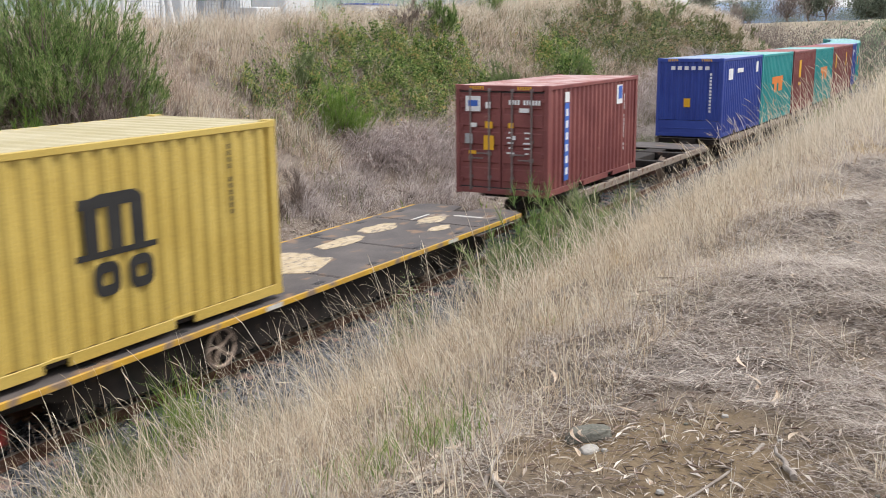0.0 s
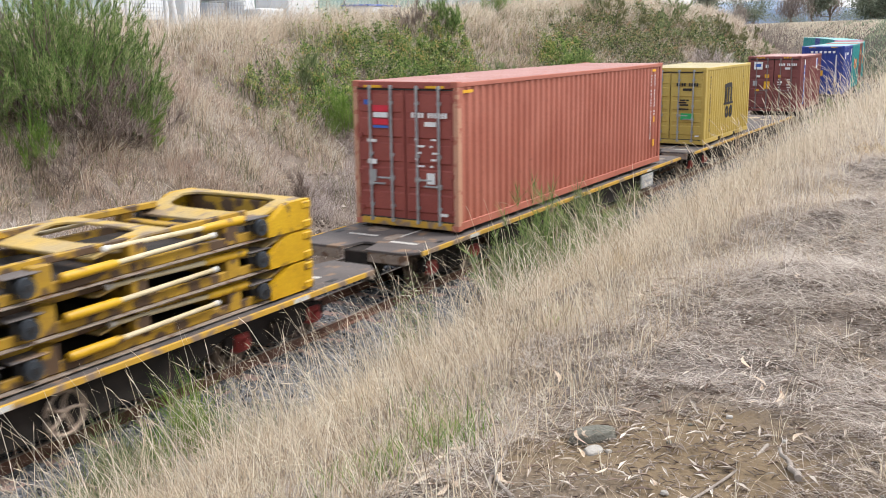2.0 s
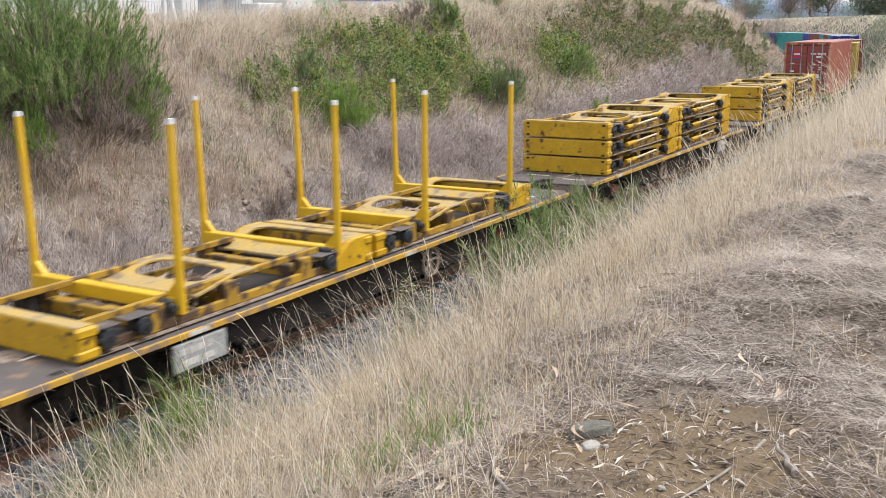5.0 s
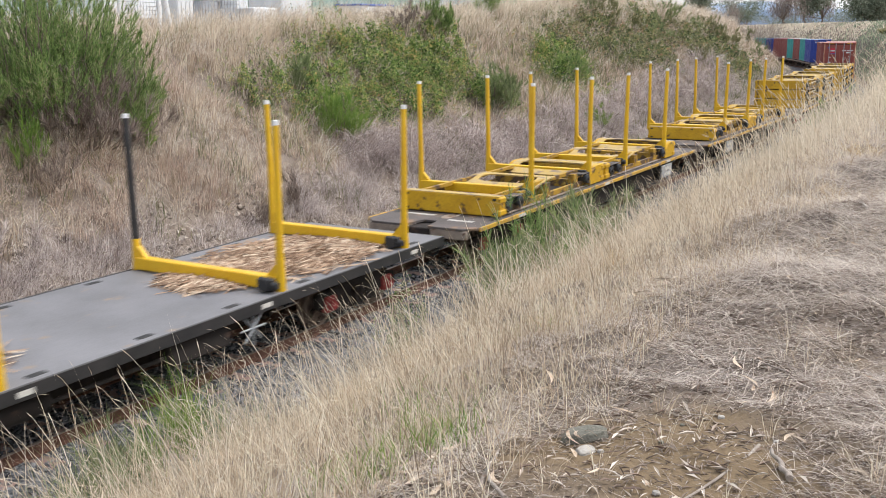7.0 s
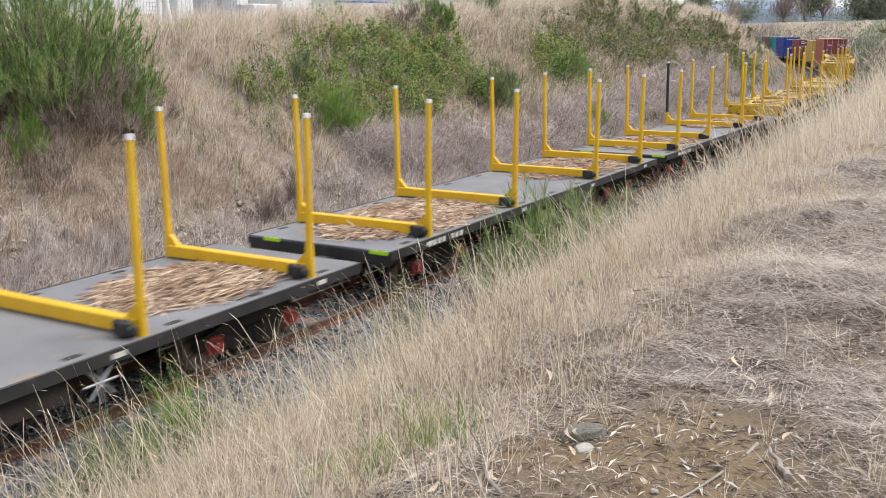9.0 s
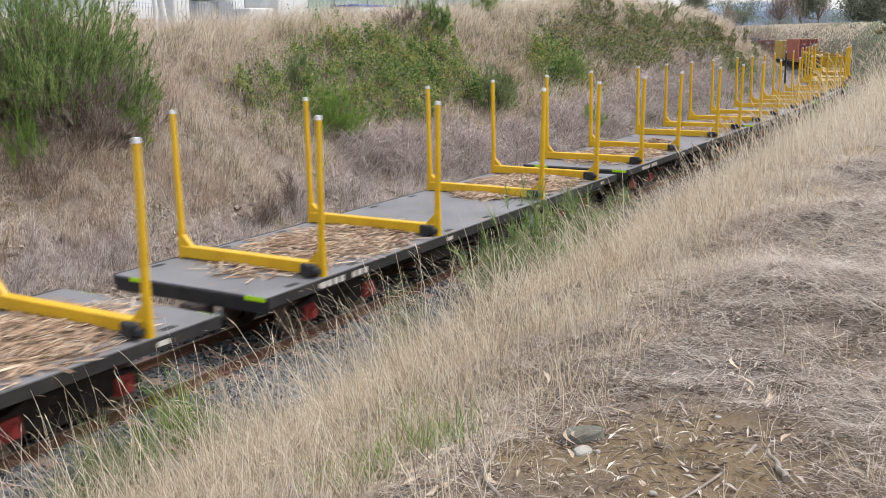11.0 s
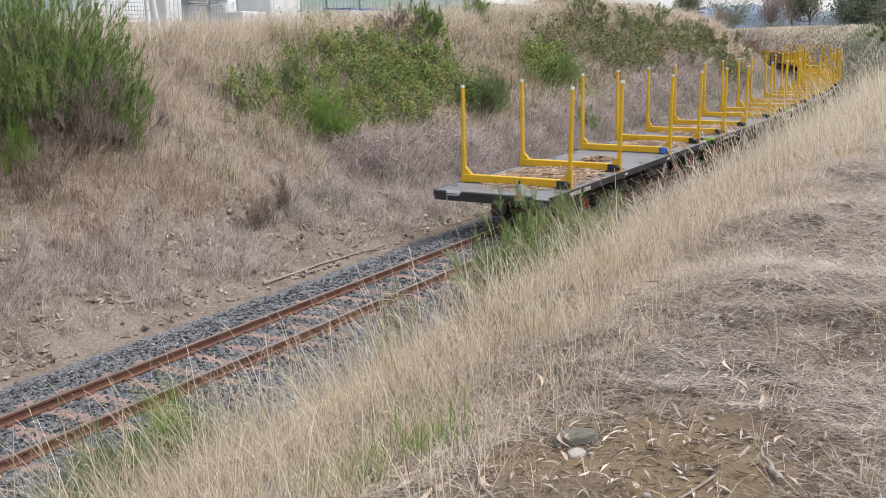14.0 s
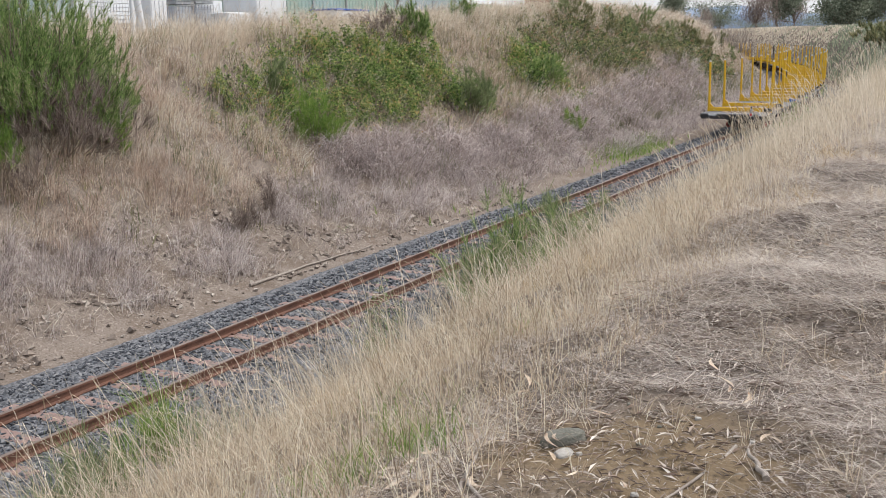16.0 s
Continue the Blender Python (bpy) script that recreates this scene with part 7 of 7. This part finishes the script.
bush("dead_bush", 34.3, 11.0, 1.9, 1.8, 2400, M["deadtwig"], "brown twiggy bush on the crest", (0.25, 0.5), 0.014, 0.5, limbs=26, seed=9)
bush("broom_bush", 44.0, 12.6, 1.4, 1.3, 3200, M["broom"], "dark green broom on the crest", (0.12, 0.36), 0.018, 0.4, limbs=24, seed=27)
bush("broom_bush", 34.4, 6.9, 2.0, 1.5, 8000, M["rush"], "grey-green broom bush on the slope", (0.12, 0.34), 0.014, 0.55, limbs=46, seed=10)
bush("broom_bush", 42.4, 7.4, 2.2, 1.3, 6500, M["broom"], "green broom bush on the slope", (0.12, 0.34), 0.016, 0.5, limbs=46, seed=11)
bush("broom_bush", 40.0, 5.1, 0.9, 1.1, 1600, M["fresh"], "small green broom bush at the foot of the bank", (0.2, 0.4), 0.018, 0.3, limbs=12, seed=12)
bush("bare_sapling", 17.8, 4.7, 0.6, 0.7, 150, M["deadtwig"], "small leafless brown shrub on the stony slope", (0.15, 0.35), 0.009, 0.4, limbs=18, seed=13)
bush("bare_sapling", 19.3, 5.05, 0.5, 1.35, 60, M["deadtwig"], "tall leafless brown sapling on the stony slope", (0.15, 0.35), 0.009, 0.3, limbs=10, seed=28)
bush("bare_sapling", 11.0, 5.4, 1.2, 1.1, 700, M["bracken"], "grey leafless shrub on the stony slope", (0.15, 0.35), 0.009, 0.5, limbs=20, seed=14)
# beside the track on the near side
bush("broom_bush", 16.7, -2.75, 2.2, 2.05, 8000, M["broom"], "bright green broom beside the track", (0.2, 0.55), 0.008, 0.3, limbs=44, seed=15)
bush("broom_bush", 19.3, -2.95, 2.2, 1.85, 6500, M["rush"], "grey-green broom beside the track", (0.25, 0.6), 0.010, 0.3, limbs=24, seed=16)
bush("broom_bush", 15.2, -2.9, 1.2, 1.35, 2600, M["rush"], "grey-green broom beside the track", (0.2, 0.5), 0.009, 0.3, limbs=14, seed=17)
bush("weed", 12.65, -2.4, 1.0, 1.65, 2400, M["rush"], "grey-green leafy weed beside the ballast", leafy=0.026, limbs=26, seed=18)
bush("weed", 6.9, -2.4, 1.0, 1.15, 1500, M["rush"], "dull green weed beside the ballast", (0.15, 0.4), 0.007, 0.3, limbs=16, seed=19)
bush("broom_bush", 54.8, -2.6, 2.6, 2.2, 2600, M["broom"], "dark green shrub beside the far track", (0.3, 0.6), 0.035, 0.4, limbs=22, seed=20)
for k, (x, y, w, h) in enumerate(((92, -3.5, 3.5, 1.3), (104, -1.5, 4, 1.5), (120, 1.0, 4, 1.5), (100, -6.5, 4, 1.4))):
    bush("scrub_bush", x, y, w, h, 1600, M["scrub"], "olive scrub on the outer bank of the curve", (0.4, 0.9), 0.07, 0.5, limbs=18, seed=40 + k)


for k in range(16):
    x, d = 44 + 52 * random.random(), random.uniform(6.5, 11.5)
    y = d + (max(0, x - BEND)) ** 2 / (2 * RADIUS)
    bush("scrub_bush", x, y, random.uniform(1.8, 3.4), random.uniform(0.9, 1.5), 1500, M["scrub"] if k % 3 else M["rush"], "low olive scrub on the far bank", (0.15, 0.45), 0.026, 0.6, limbs=26, seed=80 + k)


def pale_path():
    n = 3000
    t = RNG.random(n)
    s_, d = 112 - 9 * t + RNG.normal(0, 0.35, n), 4.6 + 7.2 * t
    th = (s_ - BEND) / RADIUS
    x, y = BEND + (RADIUS - d) * np.sin(th), RADIUS - (RADIUS - d) * np.cos(th)
    me, _ = blades("pale_grass_strip", on_ground(x, y), RNG.uniform(0.5, 0.85, n), 0.05, M["stem"], 0.5, 0.5)
    stuff("pale_grass_strip", me, "pale strip of dead grass down the end of the bank", "grass")


pale_path()


def tufts():
    """Green grass: single tufts between the rails, in the weeds beside them and in the straw."""
    spots = [(8.35, -1.86, 0.08, 260, 1.25, "fresh"), (7.75, -1.95, 0.06, 90, 1.0, "fresh"), (7.2, -1.95, 0.22, 420, 0.85, "rush"), (8.7, -2.0, 0.25, 300, 0.6, "rush"), (6.5, -2.2, 0.25, 260, 0.7, "rush"), (9.6, -2.2, 0.25, 200, 0.5, "rush"),
             (4.0, -8.15, 0.14, 120, 0.24, "fresh"), (3.6, -7.95, 0.16, 120, 0.24, "fresh"), (4.55, -7.6, 0.2, 90, 0.28, "fresh"), (6.9, -7.3, 0.2, 60, 0.25, "fresh")]
    for x, y, r, n, h, tone in spots:
        px, py = RNG.normal(x, r, n), RNG.normal(y, r, n)
        me = arcs("green_tuft", on_ground(px, py), RNG.uniform(0.5, 1.1, n) * h, 0.012 if h > 0.5 else 0.006, M[tone], RNG.uniform(0, 6.28, n), np.abs(RNG.normal(0.2, 0.18, n)), np.abs(RNG.normal(0.6, 0.3, n)), 3)
        stuff("green_tuft", me, "tuft of fresh green grass" if tone == "fresh" else "tuft of dull green grass beside the rails", "grass")


tufts()


# ---- yard on top of the far bank ----
M["shed"] = surface("pale_green_sheet", (0.27, 0.37, 0.32), (0.32, 0.42, 0.37), 0.5, scale=0.7, bump=0.03)
M["shedblue"] = surface("grey_blue_sheet", (0.30, 0.38, 0.40), (0.36, 0.43, 0.45), 0.5, scale=0.7, bump=0.03)
M["plastic"] = surface("white_plastic", (0.62, 0.64, 0.66), (0.70, 0.72, 0.73), 0.5, scale=2, bump=0.02)
M["brick"] = surface("pale_red_wall", (0.34, 0.17, 0.12), (0.40, 0.21, 0.15), 0.8, scale=2)
M["roofgrey"] = surface("pale_roof_sheet", (0.50, 0.52, 0.54), (0.60, 0.62, 0.63), 0.5, scale=1)
M["signgreen"] = surface("green_panel", (0.02, 0.28, 0.09), (0.03, 0.34, 0.12), 0.5, scale=2)


def level(x, y):
    return float(ground_z(x, y))


def shed(x0, x1, y0, depth, tall, wall, label, roof="roofgrey"):
    s = tagged(new("shed"), label, "shed", "sheds")
    z = min(level(x0, y0), level(x1, y0)) - 0.1
    s.location = (x0, y0, z)
    L = x1 - x0
    bm = bmesh.new()
    corrugated(bm, 0, L, 0, tall, "y", (0.0, -1), 0.35, 0.04)
    part("front_wall", bm, M[wall], s)
    for x in (0.0, L - 0.06):
        bm = bmesh.new()
        box(bm, x, x + 0.06, 0.062, depth, 0, tall)
        part("end_wall", bm, M[wall], s)
    bm = bmesh.new()
    box(bm, 0.06, L - 0.06, depth - 0.06, depth, 0, tall)
    part("back_wall", bm, M[wall], s)
    bm = bmesh.new()
    prism(bm, [(-0.25, tall), (depth / 2, tall + depth * 0.12), (depth + 0.25, tall), (depth + 0.25, tall + 0.06), (depth / 2, tall + depth * 0.12 + 0.06), (-0.25, tall + 0.06)], "x", -0.2, L + 0.2)
    part("roof", bm, M[roof], s)
    for x in np.arange(2.4, L - 1, 3.4):
        bm = bmesh.new()
        soft_box(bm, x - 0.05, x + 0.05, -0.06, -0.004, 0, tall, 0.01)
        part("downpipe", bm, M["steel"], s)
    return s


shed(45.2, 56.6, 24.0, 9.0, 4.2, "shed", "pale green corrugated metal shed")
shed(57.0, 68.0, 24.6, 9.0, 4.0, "shedblue", "grey-blue corrugated metal shed")
shed(20.0, 28.9, 22.6, 8.0, 4.0, "shedblue", "pale teal corrugated metal shed")
shed(150.0, 193.0, 44.0, 12.0, 2.6, "roofgrey", "long low pale building behind the bank")
shed(122.5, 129.0, 38.0, 6.0, 4.2, "brick", "pale red brick building")
shed(95.5, 108.0, 38.0, 5.0, 2.6, "signgreen", "dark green metal store")


def cabinet(x0, x1, y, depth, tall, label, lid=None, lift=0.0):
    c = tagged(new("tank_box"), label, "container box", "yard boxes")
    c.location = (x0, y, level(x0, y) - 0.05 + lift)
    bm = bmesh.new()
    soft_box(bm, 0, x1 - x0, 0, depth, 0.0, tall, 0.05)
    part("body", bm, M["plastic"], c)
    if lid:
        bm = bmesh.new()
        soft_box(bm, -0.05, x1 - x0 + 0.05, -0.05, depth + 0.05, tall, tall + 0.10, 0.02)
        part("lid", bm, lid, c)
    for a in np.linspace(0.25, x1 - x0 - 0.25, 3):
        bm = bmesh.new()
        soft_box(bm, a - 0.03, a + 0.03, -0.03, 0.0, 0.1, tall - 0.1, 0.01)
        part("rib", bm, M["plastic"], c)
    return c


cabinet(37.4, 39.2, 21.6, 1.4, 0.85, "white plastic tank box in the yard")
cabinet(37.2, 38.9, 23.2, 1.4, 1.3, "white box stacked behind a tank box")
cabinet(40.05, 42.5, 22.0, 2.2, 3.2, "tall white cabin with a red roof edge", M["red"])
cabinet(46.9, 50.2, 21.9, 1.8, 0.62, "white skip with a blue rim", M["blue_sign"])
cabinet(32.4, 33.4, 21.6, 1.0, 1.5, "white box beside the fence")
cabinet(29.5, 31.3, 23.0, 1.4, 2.6, "blue covered stack behind the mesh fence", M["blue_sign"])


M["tote"] = surface("bluish_tote_plastic", (0.42, 0.46, 0.52), (0.52, 0.55, 0.6), 0.5, scale=2, bump=0.02)


def tote(x, y):
    t = tagged(new("caged_tote"), "translucent white tote in a steel cage", "tote", "caged totes")
    t.location = (x, y, level(x, y))
    bm = bmesh.new()
    soft_box(bm, 0.05, 1.15, 0.05, 0.95, 0.15, 1.12, 0.06)
    part("bottle", bm, M["tote"], t)
    bm = bmesh.new()
    soft_box(bm, 0, 1.2, 0, 1.0, 0, 0.13, 0.02)
    part("pallet", bm, M["steel"], t)
    bm = bmesh.new()
    for k in range(7):
        tube(bm, (k * 0.2, 0, 0.1), (k * 0.2, 0, 1.16), 0.016, n=5)
    for k in range(6):
        tube(bm, (0, -0.01, 0.15 + k * 0.2), (1.2, -0.01, 0.15 + k * 0.2), 0.016, n=5)
    for k in range(5):
        tube(bm, (0, k * 0.25, 0.1), (0, k * 0.25, 1.16), 0.016, n=5)
    part("cage", bm, M["steel"], t)
    return t


first_tote = tote(34.35, 22.0)
for x, y, dz in ((35.65, 22.0, 0), (34.35, 22.0, 1.2), (35.65, 22.0, 1.2)):
    copy_thing(first_tote, Matrix.Translation((x, y, level(x, y) + dz)))


def mesh_fence(x0, x1, y):
    f = tagged(new("mesh_fence"), "wire mesh fence panel with white posts", "fence")
    z = level(x0, y)
    f.location = (x0, y, z)
    L = x1 - x0
    for x in (0, L):
        bm = bmesh.new()
        tube(bm, (x, 0, 0), (x, 0, 2.6), 0.09, n=10)
        part("post", bm, M["plastic"], f)
    bm = bmesh.new()
    for k in np.arange(0.15, L, 0.16):
        tube(bm, (k, 0, 0.3), (k, 0, 2.4), 0.012, n=4)
    for k in np.arange(0.3, 2.45, 0.16):
        tube(bm, (0, 0.012, k), (L, 0.012, k), 0.012, n=4)
    part("mesh_panel", bm, M["steel"], f)
    bm = bmesh.new()
    tube(bm, (L + 0.6, 0, -0.1), (L + 0.1, 0, 2.8), 0.15, n=10)
    part("brace", bm, M["plastic"], f)


mesh_fence(28.6, 30.7, 21.0)


# ---- distance ----
def tree(x, y, tall, wide, leaf, label, seed, bare=False, trunk=0.3):
    g = np.random.default_rng(seed)
    t = tagged(new("tree"), label, "tree", "distant trees")
    t.location = (x, y, level(x, y) - 0.2)
    bm = bmesh.new()
    ends = []
    p = Vector((0, 0, 0))
    rad = tall * 0.022
    for j in range(4):
        q = p + Vector((g.normal(0, 0.02 * tall), g.normal(0, 0.02 * tall), tall * trunk / 4))
        tube(bm, p, q, rad * (1 - j * 0.1), rad * (0.9 - j * 0.1), 7)
        p = q
    for k in range(9):
        a, r = g.uniform(0, 6.28), wide / 2 * g.uniform(0.35, 1.0)
        e = Vector((r * math.cos(a), r * math.sin(a), tall * g.uniform(0.22, 0.95)))
        m = p.lerp(e, 0.5) + Vector(g.normal(0, 0.04 * tall, 3))
        tube(bm, p, m, rad * 0.5, rad * 0.3, 5)
        tube(bm, m, e, rad * 0.3, rad * 0.1, 5)
        ends += [m, e, m.lerp(e, 0.5)]
    part("trunk", bm, M["limb"], t)
    ends = np.array([tuple(v) for v in ends])
    n = 3000 if bare else 5000
    P = ends[g.integers(0, len(ends), n)] + g.normal(0, 1, (n, 3)) * np.array([wide * 0.10, wide * 0.10, tall * 0.07])
    if bare:
        me, _ = blades("crown", P, g.uniform(0.05, 0.13, n) * tall, 0.006 * tall, leaf, 0.7, 0.3)
    else:
        me = leaflets("crown", P, g.uniform(0.012, 0.028, n) * tall, leaf, 0.1)
    c = new("crown", me)
    c.parent = t


def at_bearing(deg, dist):
    a = radians(deg)
    return EYE.x + dist * math.cos(a), EYE.y + dist * math.sin(a)


for k, (b, dist, h, w, kind, tr) in enumerate([
        (15.6, 190, 12, 8, "g", 0.5), (14.3, 200, 12, 7, "b", 0.5), (12.3, 175, 7.0, 9, "b", 0.1), (11.2, 215, 11, 8, "b", 0.25), (10.2, 230, 13, 9, "g", 0.3), (9.5, 240, 12, 8, "b", 0.3),
        (7.3, 180, 11, 10, "g", 0.15), (6.6, 185, 12, 7, "g", 0.2), (5.6, 260, 14, 12, "g", 0.3), (4.6, 240, 14, 13, "g", 0.3), (3.6, 220, 13, 12, "g", 0.3),
        (13.3, 260, 9, 16, "g", 0.1), (8.4, 420, 9, 30, "g", 0.1), (6.1, 430, 9, 30, "g", 0.1), (17.5, 260, 11, 14, "g", 0.2), (11.7, 400, 8, 28, "g", 0.1)]):
    x, y = at_bearing(b, dist)
    tree(x, y, h, w, M["treebrown"] if kind == "b" else M["treeleaf"], "bare brown tree beyond the field" if kind == "b" else "dark gum tree beyond the field", 60 + k, kind == "b", tr * 0.5)


M["gold"] = flecked("pale_gold_field", [(0.0, (0.48, 0.41, 0.32)), (0.5, (0.68, 0.60, 0.49)), (1.0, (0.84, 0.77, 0.65))], 0.85, patch=0.05, thin=0.5)
M["bluescrub"] = flecked("blue_green_scrub", [(0.0, (0.16, 0.20, 0.14)), (0.5, (0.30, 0.36, 0.25)), (1.0, (0.52, 0.52, 0.38))], 0.8, patch=0.15, thin=0.45)


def field_grass():
    n = 60000
    b = np.radians(RNG.uniform(2, 15.5, n))
    r = 95 + 240 * RNG.random(n) ** 1.3
    x, y = EYE.x + r * np.cos(b), EYE.y + r * np.sin(b)
    s, d = along(x, y)
    k = np.abs(d) > 7
    x, y, r = x[k], y[k], r[k]
    me, _ = blades("field_grass", on_ground(x, y), RNG.uniform(0.08, 0.2, len(x)), 0.0009 * r, M["gold"], 0.8, 0.6)
    stuff("field_grass", me, "pale dry grass of the distant field", "grass")
    n = 60000
    sl = 52 + 300 * RNG.random(n) ** 1.6
    d = -RNG.uniform(3.0, 15, n)
    th = np.clip((sl - BEND) / RADIUS, 0, SWEEP)
    px, py = BEND + (RADIUS - d) * np.sin(th), RADIUS - (RADIUS - d) * np.cos(th)
    r = np.hypot(px, py + 10)
    green = ripple(px, py, 9, 71) + RNG.normal(0, 0.4, n) + np.interp(sl, [52, 80, 140, 190], [0.2, 0.9, 0.6, -1.2]) > 0
    for k, tone, name, lab in ((green, "bluescrub", "outer_scrub", "green scrub on the outer bank of the curve"), (~green, "gold", "outer_grass", "dry grass on the outer bank of the curve")):
        me, _ = blades(name, on_ground(px[k], py[k]), RNG.uniform(0.15, 0.5, k.sum()), 0.0009 * r[k], M[tone], 0.5, 0.4)
        stuff(name, me, lab, "scrub")


field_grass()


def far_hills():
    # the distance haze is painted into the hills' blue base colour
    m = surface("haze_painted_blue_hills", (0.20, 0.27, 0.38), (0.24, 0.31, 0.42), 1.0, scale=0.002, fine=0.01, bump=0)
    bm = bmesh.new()
    prev = None
    for k in range(61):
        a = radians(-15 + k * 1.0)
        h = 110 + 70 * noise.noise(Vector((k * 0.11, 2.0, 0))) + 22 * noise.noise(Vector((k * 0.5, 5.0, 0)))
        x, y = 3600 * math.cos(a), 3600 * math.sin(a)
        row = [bm.verts.new((x, y, -20)), bm.verts.new((x * 1.02, y * 1.02, h * 0.7)), bm.verts.new((x * 1.06, y * 1.06, h))]
        if prev:
            for i in range(2):
                bm.faces.new((prev[i], row[i], row[i + 1], prev[i + 1]))
        prev = row
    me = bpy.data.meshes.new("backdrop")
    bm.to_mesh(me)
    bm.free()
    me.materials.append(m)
    tagged(new("backdrop", me), "hills on the horizon, coloured blue for haze", "hills", kind="structure")


far_hills()


# ---- movement: the train leaves at a steady pace ----
SPEED = 14.06


def wagon_pose(middle, length, t):
    s = middle + SPEED * (t - 1.5) + 0.5 * min(max((t - 8.5) / 0.5, 0.0), 1.0)      # it surges a little halfway
    x0, y0, _ = line_at(s - length / 2 + 2.2)
    x1, y1, _ = line_at(s + length / 2 - 2.2)
    return Matrix.Translation(((x0 + x1) / 2, (y0 + y1) / 2, 0)) @ Matrix.Rotation(math.atan2(y1 - y0, x1 - x0), 4, "Z")


def motions():
    times = [0.5 * k for k in range(33)]
    for thing, middle, length, place in RIDE:
        walk(thing, [(t, wagon_pose(middle, length, t) @ place) for t in times])
    turn = SPEED / 30 / 0.39
    for w in all_wheelsets():
        x = w.location.x
        walk(w, [(k / 30, Matrix.Translation((x, 0, 0.41)) @ Matrix.Rotation(turn * k, 4, "Y")) for k in range(481)])


def all_wheelsets():
    return [o for w in flats + logs for o in w.children if o.name.startswith("wheelset")]


motions()
